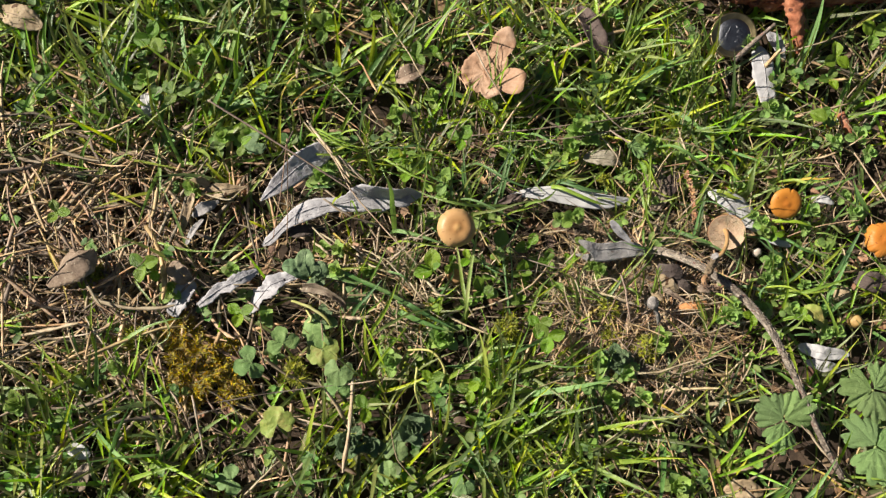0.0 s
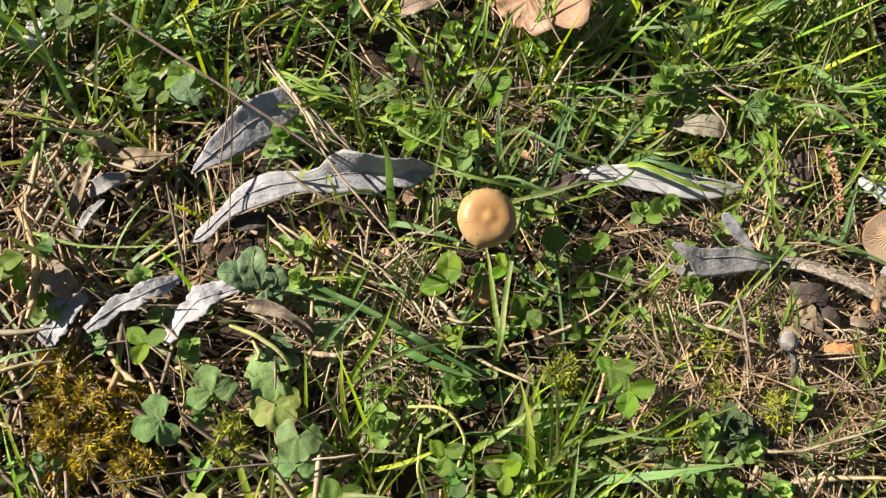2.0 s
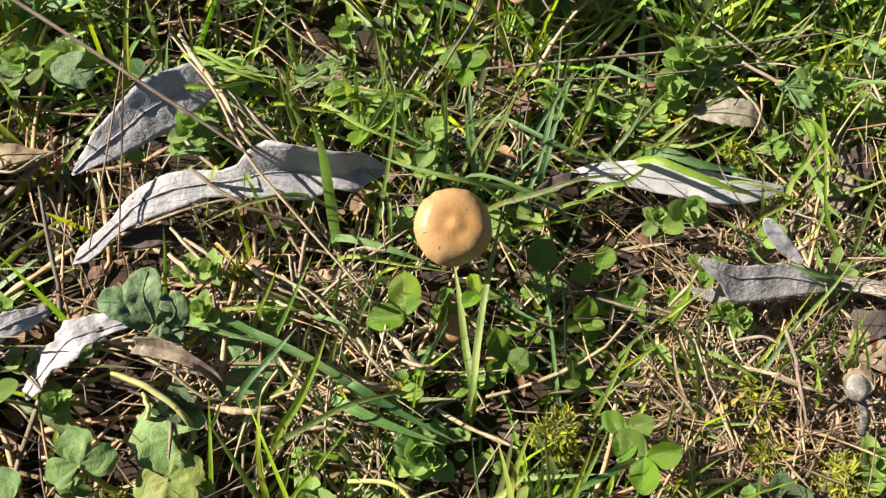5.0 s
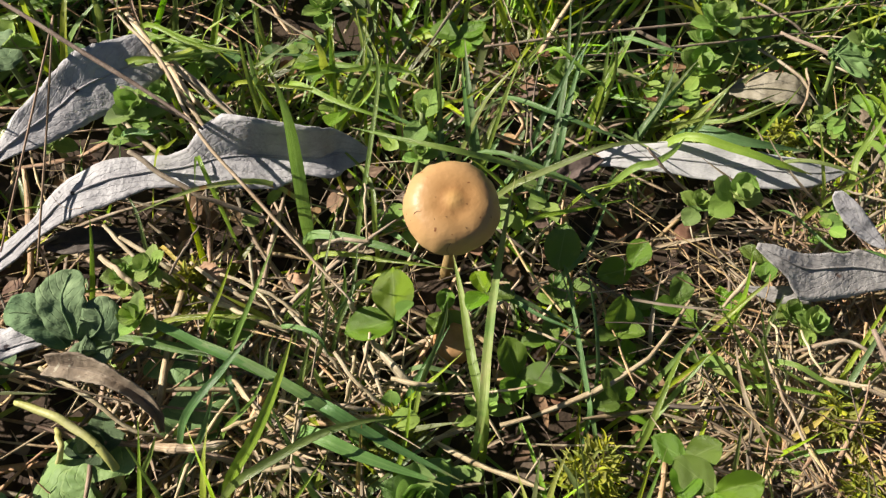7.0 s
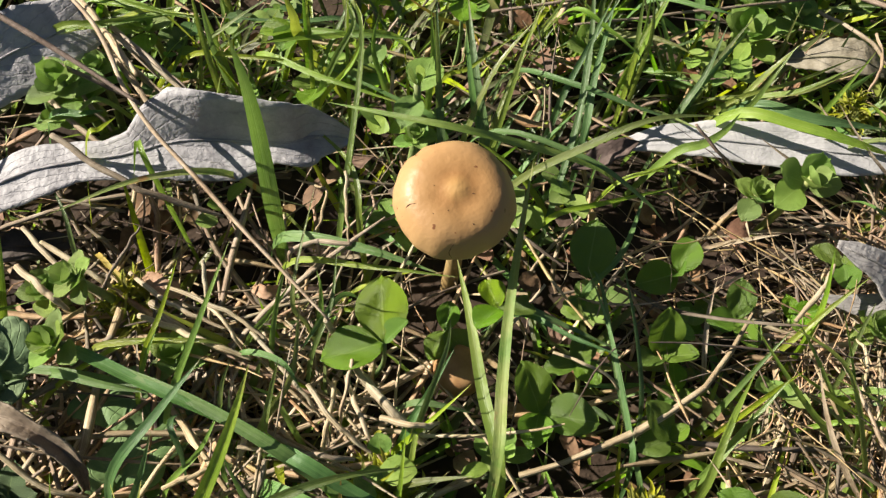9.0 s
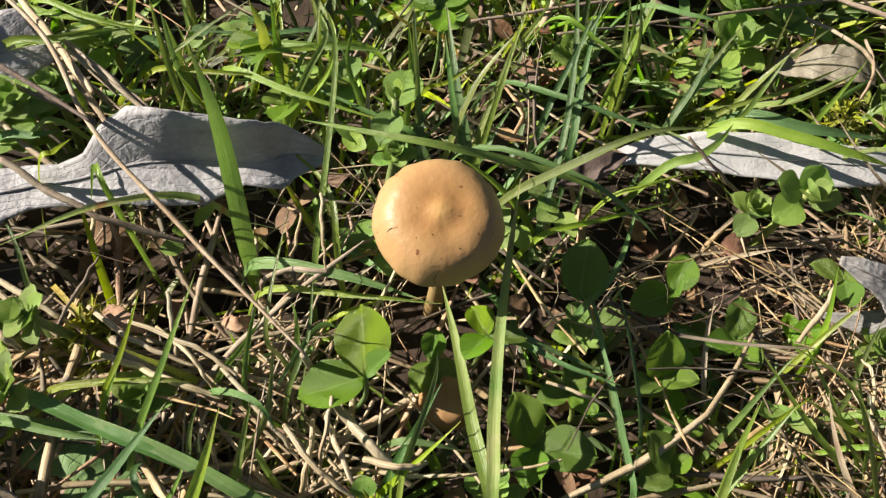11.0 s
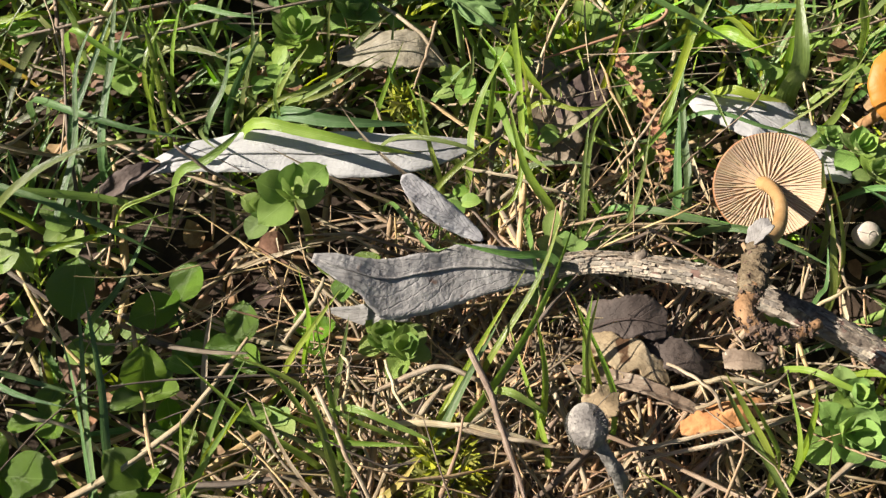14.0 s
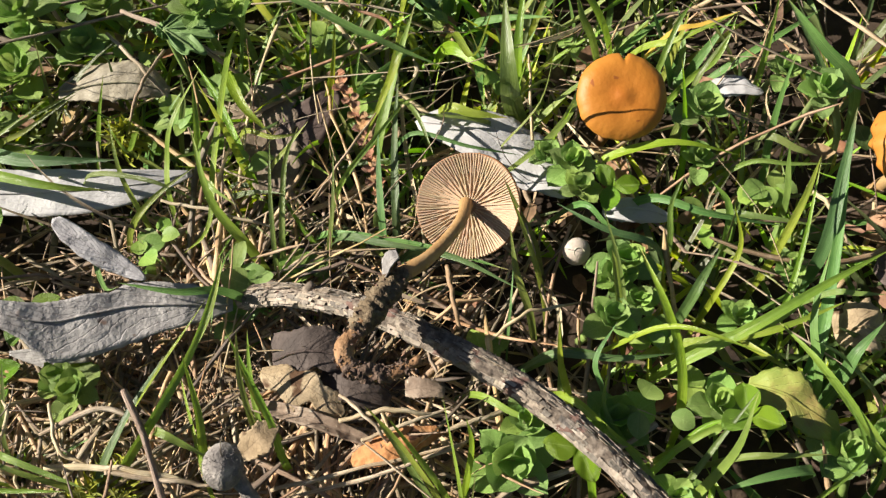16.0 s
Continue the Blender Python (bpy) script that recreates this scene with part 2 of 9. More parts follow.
MOSS = material("golden_moss", [(0.23, 0.155, 0.02), (0.46, 0.35, 0.048), (0.61, 0.51, 0.10)], 120, 0.8, 0.3, 1500, 0.28, 0.6, 0.03, island=True)
MOSS_FRESH = material("fresh_moss", [(0.19, 0.22, 0.022), (0.33, 0.345, 0.042), (0.47, 0.47, 0.08)], 120, 0.8, 0.3, 1500, 0.3, 0.35, 0.02, island=True)
CAP_TAN = material("tan_cap_skin", [(0.39, 0.20, 0.072), (0.47, 0.26, 0.105), (0.54, 0.33, 0.145)], 110, 0.46, 0.2, 1200, 0.06, 0.0, 0.0, gloss=0.4, speck=((0.20, 0.08, 0.03), 620, 0.70),
                   zones=(0.0086, ((0.0, (0.56, 0.345, 0.13)), (0.10, (0.52, 0.30, 0.105)), (0.25, (0.39, 0.195, 0.068)), (0.5, (0.43, 0.24, 0.094)), (0.80, (0.47, 0.28, 0.125)), (1.0, (0.50, 0.315, 0.15)))))
CAP_ORANGE = material("orange_cap_skin", [(0.40, 0.135, 0.02), (0.50, 0.20, 0.03), (0.57, 0.27, 0.05)], 220, 0.5, 0.2, 1300, 0.06, 0.05, 0.004, gloss=0.35, speck=((0.30, 0.09, 0.02), 480, 0.66),
                      zones=(0.0080, ((0.0, (0.37, 0.105, 0.014)), (0.3, (0.40, 0.125, 0.017)), (0.75, (0.43, 0.155, 0.022)), (1.0, (0.45, 0.18, 0.032)))))
CRACK = material("dark_crack", [(0.03, 0.015, 0.008), (0.06, 0.03, 0.015), (0.10, 0.05, 0.025)], 600, 0.8, 0.2, 1500, 0, 0.0)
CAP_EDGE = material("brown_cap_back", [(0.25, 0.13, 0.045), (0.36, 0.2, 0.08), (0.46, 0.29, 0.13)], 200, 0.55, 0.2, 1200, 0.05, 0.0)
GILL = material("cream_brown_gills", [(0.56, 0.43, 0.29), (0.65, 0.515, 0.36), (0.73, 0.60, 0.44)], 260, 0.75, 0.2, 1500, 0.25, 0.0)
GILL_BED = material("gill_flesh", [(0.42, 0.30, 0.18), (0.50, 0.365, 0.23), (0.57, 0.43, 0.285)], 260, 0.8, 0.2, 1500, 0.12, 0.0)
ROOT = material("dull_amber_root", [(0.18, 0.105, 0.04), (0.31, 0.195, 0.08), (0.42, 0.29, 0.14)], 420, 0.8, 0.9, 1500, 0.05, 0.1)
STIPE = material("amber_stem_flesh", [(0.35, 0.19, 0.07), (0.44, 0.265, 0.115), (0.53, 0.36, 0.18)], 260, 0.6, 0.3, 1500, 0.1, 0.1, stretch=(1, 1, 1))
CLOD = material("crumbly_soil", [(0.06, 0.040, 0.027), (0.125, 0.088, 0.06), (0.23, 0.175, 0.125)], 700, 0.95, 1.0, 2200, 0, 0.2)
BARK = material("twig_bark", [(0.045, 0.033, 0.026), (0.17, 0.135, 0.105), (0.40, 0.34, 0.275)], 620, 0.85, 1.0, 1100, 0, 0.05, 0.0, speck=((0.17, 0.10, 0.08), 300, 0.60))
FLAKES = material("bark_flakes", [(0.13, 0.105, 0.085), (0.29, 0.245, 0.195), (0.46, 0.40, 0.335)], 300, 0.85, 0.8, 1500, 0, 0.5, 0.01, island=True)
RUST = material("rusty_rotten_wood", [(0.26, 0.11, 0.045), (0.44, 0.21, 0.085), (0.58, 0.34, 0.18)], 300, 0.85, 1.0, 1000, 0, 0.05, 0.0, speck=((0.08, 0.035, 0.02), 340, 0.60))
RED_BARK = material("red_pine_bark", [(0.16, 0.05, 0.025), (0.33, 0.12, 0.06), (0.50, 0.25, 0.15)], 160, 0.85, 1.0, 900, 0, 0.08, 0.0, speck=((0.09, 0.03, 0.02), 200, 0.60))
CATKIN = material("rusty_bud_scales", [(0.25, 0.11, 0.06), (0.42, 0.22, 0.12), (0.55, 0.36, 0.22)], 400, 0.75, 0.6, 1500, 0.05, 0.25)
PUFF = material("grey_downy_seed", [(0.10, 0.09, 0.083), (0.20, 0.183, 0.17), (0.42, 0.39, 0.35)], 420, 0.95, 1.0, 1600, 0, 0.0)
SHELL = material("bleached_shell", [(0.42, 0.36, 0.28), (0.51, 0.45, 0.37), (0.60, 0.54, 0.46)], 260, 0.4, 0.3, 1200, 0.05, 0.0)
SILVER = material("coin_silver", [(0.13, 0.135, 0.15), (0.18, 0.185, 0.20), (0.25, 0.255, 0.27)], 260, 0.36, 0.35, 900, 0, 0.0, 0, 1.0)
BRASS = material("coin_brass", [(0.26, 0.20, 0.10), (0.33, 0.265, 0.135), (0.41, 0.335, 0.185)], 260, 0.36, 0.25, 900, 0, 0.0, 0, 1.0)


# ---- mesh helpers ----
def part(name, mesh, mat, parent=None, label="", m=None):
    ob = new(name, mesh)
    if mat and not mesh.materials:
        mesh.materials.append(mat)
    if parent:
        ob.parent = parent
    if m is not None:
        ob.matrix_local = m
    if label:
        ob["label"] = label
    return ob


def grid_mesh(name, P, closed=False):
    """A smooth sheet over the array of points P (rows, columns, 3), with its own length and width as texture coordinates."""
    P = np.asarray(P, float)
    a, b = P.shape[:2]
    me = bpy.data.meshes.new(name)
    faces = [(i * b + j, i * b + (j + 1) % b, (i + 1) * b + (j + 1) % b, (i + 1) * b + j) for i in range(a - 1) for j in range(b if closed else b - 1)]
    me.from_pydata(P.reshape(-1, 3).tolist(), [], faces)
    uv = me.uv_layers.new(name="UVMap")
    loops = np.zeros(len(me.loops), np.int32)
    me.loops.foreach_get("vertex_index", loops)
    co = np.stack([(loops // b) / (a - 1), (loops % b) / max(1, b - 1)], 1)
    uv.data.foreach_set("uv", co.astype(np.float32).ravel())
    me.polygons.foreach_set("use_smooth", np.ones(len(me.polygons), bool))
    return me


def spline(pts, n):
    """n + 1 points on a smooth curve through the control points."""
    p = np.asarray(pts, float)
    if len(p) == 2:
        return p[0] + (p[1] - p[0]) * np.linspace(0, 1, n + 1)[:, None]
    q = np.vstack([2 * p[0] - p[1], p, 2 * p[-1] - p[-2]])
    out = []
    for s in np.linspace(0, len(p) - 1, n + 1):
        i = min(int(s), len(p) - 2)
        f = s - i
        a, b, c, d = q[i:i + 4]
        out.append(0.5 * (2 * b + (c - a) * f + (2 * a - 5 * b + 4 * c - d) * f * f + (3 * b - a - 3 * c + d) * f ** 3))
    return np.array(out)


def unit(v):
    return v / np.maximum(np.linalg.norm(v, axis=-1, keepdims=True), 1e-12)


def frames(C, roll=0.0, up=(0, 0, 1)):
    """Tangent, side and normal along a curve."""
    T = unit(np.gradient(C, axis=0))
    u = np.array(up, float)
    k = int(np.argmin(np.abs(T @ u)))
    S = np.zeros_like(T)
    S[k] = unit(np.cross(T[k], u))
    for i in list(range(k + 1, len(T))) + list(range(k - 1, -1, -1)):
        p = S[i - 1] if i > k else S[i + 1]
        S[i] = unit(p - T[i] * np.dot(p, T[i]))
    N = np.cross(S, T)
    r = np.radians(np.broadcast_to(roll, len(C)))[:, None]
    return T, S * np.cos(r) + N * np.sin(r), N * np.cos(r) - S * np.sin(r)


def wave(p, scale, seed=0.0):
    return noise.noise(Vector((p[0] * scale + seed * 7.3, p[1] * scale - seed * 3.1, p[2] * scale + seed)))


def sheet(pts, width, nu=16, nv=7, fold=0.2, roll=0.0, ripple=0.0, curl=0.0, seed=0.0, nick=0.0, up=(0, 0, 1), tilt=None):
    """Points of a leaf along a spine: width is a function of 0 to 1 in metres; tilt: degrees by which its two sides rise, at even steps along it."""
    C = spline(pts, nu)
    T, S, N = frames(C, roll, up)
    P = np.zeros((nu + 1, nv, 3))
    for i in range(nu + 1):
        both = width(i / nu)
        for j in range(nv):
            v = -1 + 2 * j / (nv - 1)
            w = (both if np.isscalar(both) else both[v > 0] * 2) / 2
            e = v * w
            if nick and abs(v) > 0.5:
                e *= 1 + nick * (noise.noise(Vector((i * 0.31 + seed * 5, v * 3, seed))) + 0.3 * noise.noise(Vector((i * 0.95 + seed * 9, v * 3, seed))))
            if tilt:
                side = tilt[int(v > 0)]
                a = radians(float(np.interp(i / nu, np.linspace(0, 1, len(side)), side)))
                q = C[i] + S[i] * e * math.cos(a) + N[i] * (abs(e) * math.sin(a) + curl * v * v * w)
            else:
                q = C[i] + S[i] * e + N[i] * ((fold if np.isscalar(fold) else fold[v > 0]) * abs(e) + curl * v * v * w)
            if ripple:
                q = q + N[i] * ripple * wave(q, 130, seed) + N[i] * 0.4 * ripple * wave(q, 420, seed + 1)
            P[i, j] = q
    return P


def tube(pts, radii, n=10, k=8, rough=0.0, seed=0.0, scale=400.0, grain=0.0):
    """Points of a round rod with closed ends; radii spread evenly over its length."""
    C = spline(pts, n)
    T, S, N = frames(C, 0, (0.13, 0.21, 0.97))
    r = np.interp(np.linspace(0, 1, n + 1), np.linspace(0, 1, len(radii)), radii)
    P = np.zeros((n + 3, k, 3))
    for i in range(n + 1):
        for j in range(k):
            a = 2 * math.pi * j / k
            d = S[i] * math.cos(a) + N[i] * math.sin(a)
            q = C[i] + d * r[i]
            if rough:
                q = q + d * r[i] * rough * (wave(q, scale, seed) + 0.5 * wave(q, scale * 2.7, seed + 2))
            if grain:
                q = q + d * r[i] * grain * (noise.noise(Vector((math.cos(a) * 4, math.sin(a) * 4, i * 0.045 + seed))) + 0.6 * noise.noise(Vector((math.cos(a) * 9, math.sin(a) * 9, i * 0.12 + seed))))
            P[i + 1, j] = q
    P[0], P[-1] = C[0], C[-1]
    return P


def local(P, base):
    return np.asarray(P) - np.asarray(base, float)


def thing(name, base, label, category, group=""):
    e = new(name)
    e.empty_display_size = 0.005
    e.location = base
    return tagged(e, label, category, group)


def solid(ob, mm):
    md = ob.modifiers.new("thickness", "SOLIDIFY")
    md.thickness, md.offset = mm / 1000, -1
    return ob


def ground_z(x, y):
    return 0.0025 * noise.noise(Vector((x * 28, y * 28, 0.3))) + 0.0015 * noise.noise(Vector((x * 90, y * 90, 2.3))) - 0.009


PLACED = []


# ---- kinds of things ----
def blade_width(w, tip=1.0):
    return lambda u: w / 1000 * (0.55 + 0.45 * min(1, u * 4)) * max(0.03, 1 - max(0, (u - 0.35) / 0.65) ** (2.2 * tip))


def blade(w, mat, roll, *pts, label="green grass blade among the turf", fold=0.28):
    """One blade of grass along control points from its foot to its tip; w in millimetres."""
    a, b = np.array(pts[0]), np.array(pts[1])
    h = a[2] + 0.009
    d = (b - a) * (1, 1, 0)
    pts = [tuple(a - unit(d) * 0.35 * h - np.array((0, 0, h)))] + list(pts)
    P = sheet(pts, blade_width(0.82 * w), 18, 5, fold, roll)
    ob = part("grass_blade", grid_mesh("grass_blade", local(P, pts[0])), mat)
    ob.location = pts[0]
    return tagged(ob, label, "grass blade", "grass blades")


def straw(w, mat, *pts, label="dry tan grass straw lying on the turf", rough=0.12, taper=0.5):
    rnd = random.Random(int(abs(pts[0][0] * 9173 + pts[0][1] * 71711) * 1e4))
    C = spline(pts, 9)
    if rough:
        C[1:-1] += np.array([[rnd.gauss(0, 0.00010) for _ in range(3)] for _ in range(8)])
    P = tube(C, [w / 3500, w / 3100, w / 3400, w / 3200, w / 3200 * taper], 40, 10, rough, w, 500, 0.22 if rough else 0.0)
    ob = part("straw", grid_mesh("straw", local(P, pts[0]), True), mat)
    ob.location = pts[0]
    return tagged(ob, label, "straw", "straws")


def lance(w, at=0.45, sharp=0.8, stub=0.0):
    return lambda u: w / 1000 * max(0.03, stub * (u > 0.5), (math.sin(math.pi * u ** (math.log(0.5) / math.log(at))) if 0 < u < 1 else 0) ** sharp)


def torn(left, right):
    """Half-widths of the two sides of a leaf, in millimetres, at even steps along it."""
    at = [np.linspace(0, 1, len(k)) for k in (left, right)]
    return lambda u: (np.interp(u, at[0], left) / 1000, np.interp(u, at[1], right) / 1000)


def dry_leaf(mat, w, *pts, label, fold=0.15, roll=0.0, ripple=0.0012, curl=0.0, seed=1.0, at=0.45, sharp=0.8, nick=0.12, stub=0.0, rib=True, name="dead_leaf", group="dead leaves", nv=9, left=None, right=None, tilt=None):
    if left:
        nv = 13
    P = sheet(pts, torn(left, right) if left else lance(w, at, sharp, stub), 60 if left else 34, nv, fold, roll, ripple, curl, seed, nick, tilt=tilt)
    ob = part(name, grid_mesh(name, local(P, pts[0])), mat)
    ob.location = pts[0]
    solid(ob, 0.25)
    if rib:
        mid = local(P[1:-1, nv // 2], pts[0])
        R = tube([mid[k] + np.array((0, 0, 0.0001)) for k in range(0, len(mid), 3)], [0.0003, 0.00022, 0.00012], 24, 6)
        part("midrib", grid_mesh("midrib", R, True), mat, ob)
    return tagged(ob, label, "leaf", group)


def lathe(profile, n=56, warp=None):
    """Points of a turned body; profile: (radius, height) from the top to the bottom."""
    P = np.zeros((len(profile), n, 3))
    for i, (r, z) in enumerate(profile):
        for j in range(n):
            a = 2 * math.pi * j / n
            rr, zz = warp(r, z, a) if warp else (r, z)
            P[i, j] = rr * math.cos(a), rr * math.sin(a), zz
    return P


def aligned(at, normal, spin=0.0):
    q = Vector(normal).normalized().to_track_quat("Z", "Y")
    return Matrix.Translation(at) @ q.to_matrix().to_4x4() @ Matrix.Rotation(spin, 4, "Z")


def mushroom(at, R, H, normal, foot, mat, label, seed=0.0, split=0.0, crumple=0.02, cracks=()):
    """A capped mushroom; at: the top of its cap; foot: where its stem meets the ground."""
    top = thing("mushroom", foot, label, "mushroom", "mushrooms")
    m = Matrix.Translation(-Vector(foot)) @ aligned(at, normal, seed)
    prof = [(R * u, 0) for u in np.linspace(0.0, 1.0, 34)]

    def dome(r, z, a):
        u = r / R
        h = -H * (0.15 * u ** 2 + 0.85 * u ** 6.5) + R * (0.035 * math.exp(-(u / 0.17) ** 2) - 0.012 * math.exp(-((u - 0.30) / 0.14) ** 2))
        k = noise.noise(Vector((math.cos(a) * 1.1, math.sin(a) * 1.1, seed)))
        h += R * 0.035 * u * k + R * crumple * 0.5 * u ** 6 * noise.noise(Vector((math.cos(a) * 7, math.sin(a) * 7, seed + u * 2)))
        h += R * 0.09 * crumple * u ** 3 * noise.noise(Vector((math.cos(a) * 22, math.sin(a) * 22, seed))) + R * 0.010 * noise.noise(Vector((r * 420 * math.cos(a), r * 420 * math.sin(a), seed)))
        rr = r * (1 + 0.03 * k * u + crumple * u ** 5 * noise.noise(Vector((math.cos(a) * 5, math.sin(a) * 4, seed + 3))))
        if split:
            d = abs((a - split + math.pi) % (2 * math.pi) - math.pi)
            rr *= 1 - 0.16 * max(0, 1 - d / 0.10) * u ** 4
        return rr, h

    P = lathe(prof, 144, dome)
    rim = P[-1].copy()
    inner = rim.copy()
    lip = rim.copy()
    lip[:, :2] *= 0.985
    lip[:, 2] -= H * 0.14
    inner[:, :2] *= 0.93
    inner[:, 2] -= H * 0.10
    under = inner.copy()
    under[:, :2] *= 0.18
    under[:, 2] = -H * 0.55
    P = np.vstack([P, lip[None], inner[None], under[None]])
    cap = part("cap", grid_mesh("cap", P, True), mat, top, m=m)
    for k, line in enumerate(cracks):
        Q = []
        for a, u in line:
            rr, hh = dome(R * u, 0, radians(a))
            Q.append((rr * math.cos(radians(a)), rr * math.sin(radians(a)), hh + 0.00002))
        part("crack", grid_mesh("crack", tube(Q, [0.00002, 0.00006, 0.00002], 14, 5, 0.5, k + 1.0, 3000), True), CRACK, cap)
    V = []
    for q in ((0.16, -0.5), (0.92, -0.98), (0.92, -1.18), (0.16, -1.0)):
        V += [(R * q[0], R * 0.012, H * q[1]), (R * q[0], -R * 0.012, H * q[1])]
    me = bpy.data.meshes.new("gill")
    me.from_pydata(V, [], [(0, 2, 4, 6), (7, 5, 3, 1), (6, 4, 5, 7), (2, 3, 5, 4)])
    for g in range(40):
        part("gill", me, GILL, cap, m=Matrix.Rotation(2 * math.pi * g / 40, 4, "Z"))
    neck = Vector(at) - Vector(normal).normalized() * H * 0.6
    f = Vector(foot)
    mid = (neck + f) / 2 + Vector((0.0008, -0.0006, 0))
    S = tube([np.array(v - f) for v in (neck, mid, f - Vector((0, 0, 0.004)))], [R * 0.16, R * 0.14, R * 0.17], 12, 12, 0.1, seed)
    part("stem", grid_mesh("stem", S, True), STIPE, top)
    return top


def obovate(W, L, notch=0.0, nu=8, nv=7, fold=0.22, arch=0.12, tooth=0.0, round_end=False):
    """A small round-ended leaf from the origin along +x, length L, width W."""
    P = np.zeros((nu + 1, nv, 3))
    for i in range(nu + 1):
        u = i / nu
        for j in range(nv):
            v = -1 + 2 * j / (nv - 1)
            w = W / 2 * (1.04 * math.sin(math.pi * u ** 0.98) ** 0.70 if round_end else 1.08 * u ** 0.62 * max(0.0, 1 - u ** 6) ** 0.5) if 0 < u < 1 else 0.0
            x = L * u - notch * L * (1 - abs(v)) * u ** 8 + (0.03 * L * math.cos(v * math.pi) if u > 0.98 else 0)
            if tooth:
                w *= 1 + tooth * (i % 2) * (abs(v) > 0.8)
            y = v * w
            if u > 0.999:
                y = v * W * (0.05 if round_end else 0.13)
            P[i, j] = x, y, fold * abs(y) + arch * L * (u - u * u) * 1.2 + 0.02 * L * math.sin(9 * u + 4 * v)
    return P


LEAFLET = [grid_mesh("leaflet", obovate(0.74, 1.0, 0.03, 18, 9, f, a, 0.012, True)) for f, a in ((0.26, 0.10), (0.36, 0.05), (0.46, 0.14), (0.20, -0.08))]
for me_ in LEAFLET:
    me_.materials.append(CLOVER)


def clover(at, size, turn, lean=(0, 0, 1), label="green three-leaved clover growing through the grass", folded=0.0, sizes=(1, 1, 1), n=3, spread=None):
    """A clover leaf of three leaflets on a stalk; size of a leaflet in millimetres."""
    PLACED.append((at[0], at[1] - 0.3 * at[2], size * 0.00095))
    top = thing("clover", at, label, "clover", "clovers")
    rnd = random.Random(int((at[0] * 7919 + at[1] * 104729) * 1e5))
    if lean == (0, 0, 1):
        lean = (rnd.uniform(-0.45, 0.3), rnd.uniform(-0.35, 0.35), 1)
    basis = aligned((0, 0, 0), lean, 0)
    if spread:
        # leaflets given one by one: direction, length in millimetres, rise and roll in degrees
        for k, (az, length, rise, roll) in enumerate(spread):
            m = Matrix.Rotation(radians(az), 4, "Z") @ Matrix.Rotation(radians(-rise), 4, "Y") @ Matrix.Rotation(radians(roll), 4, "X") @ Matrix.Diagonal((length / 1000, length / 1000 * 0.98, length / 1000, 1))
            part("leaflet", LEAFLET[k % 4], None, top, m=m)
        n = 0
    for k in range(n):
        a = radians(turn + k * 120 + rnd.uniform(-8, 8))
        m = basis @ Matrix.Rotation(a, 4, "Z") @ Matrix.Rotation(radians(-rnd.uniform(0, 16) - folded), 4, "Y") @ Matrix.Rotation(radians(rnd.uniform(-12, 12)), 4, "X") @ Matrix.Diagonal((*(size / 1000 * sizes[k] * s for s in (1, rnd.uniform(0.9, 1.05), 1)), 1))
        part("leaflet", LEAFLET[rnd.randrange(4)], None, top, m=m)
    foot = np.array((rnd.uniform(-0.004, 0.004), rnd.uniform(-0.004, 0.004), -at[2] - 0.009))
    S = tube([(0, 0, 0), foot * 0.5 + np.array((0.001, 0, 0)), foot], [0.00035, 0.0004, 0.00045], 6, 6)
    part("stalk", grid_mesh("stalk", S, True), STEM, top)
    return top


WEED_LEAF = {}
for key_, mat_ in (("chick", CHICK), ("sedum", SEDUM), ("hairy", HAIRY)):
    WEED_LEAF[key_] = [grid_mesh("leaf", obovate(w, 1.0, 0, 9, 7, f, a, 0.0, True)) for w, f, a in ((0.74, 0.28, 0.14), (0.82, 0.20, 0.2), (0.68, 0.32, 0.10), (0.95, 0.45, -0.42), (1.05, 0.55, -0.55), (0.9, 0.4, -0.5))]
    for me_ in WEED_LEAF[key_]:
        me_.materials.append(mat_)


def rosette(at, size, kind, turn, lean=(0, 0, 1), tiers=5, stem_to=None, label="bright green chickweed rosette of small round leaves"):
    """A weed shoot with crossed pairs of small leaves, opening from an upright bud; size: its radius in millimetres."""
    PLACED.append((at[0], at[1] - 0.3 * at[2], size * 0.0010))
    top = thing("weed_rosette", at, label, "weed", "weed rosettes")
    basis = aligned((0, 0, 0), lean, 0)
    rnd = random.Random(int((at[0] * 6151 + at[1] * 98317) * 1e5))
    for k in range(tiers):
        f = k / max(1, tiers - 1)
        for h in (0, 1):
            a = radians(turn + 90 * (k % 2) + 180 * h + 18 * k + rnd.uniform(-12, 12))
            rise = radians(-4 - 66 * f ** 0.9 + rnd.uniform(-8, 8))
            s = size / 1000 * 1.12 * (1 - 0.45 * f) * rnd.uniform(0.88, 1.1)
            m = basis @ Matrix.Translation((0, 0, -size / 1000 * 0.45 * (1 - f))) @ Matrix.Rotation(a, 4, "Z") @ Matrix.Translation((0.04 * s, 0, 0)) @ Matrix.Rotation(rise, 4, "Y") @ Matrix.Scale(s, 4)
            part("leaf", WEED_LEAF[kind][rnd.randrange(3) + 3 * (f > 0.3)], None, top, m=m)
    foot = np.array(stem_to if stem_to else (at[0] + rnd.uniform(-0.003, 0.003), at[1] + 0.002, -0.010)) - np.array(at)
    if np.linalg.norm(foot) > 0.004:
        S = tube([(0, 0, 0), foot * 0.5 + np.array((0.0006, 0.0004, 0)), foot], [0.0006, 0.0007, 0.0008], 6, 7)
        part("stalk", grid_mesh("stalk", S, True), STEM, top)
    return top


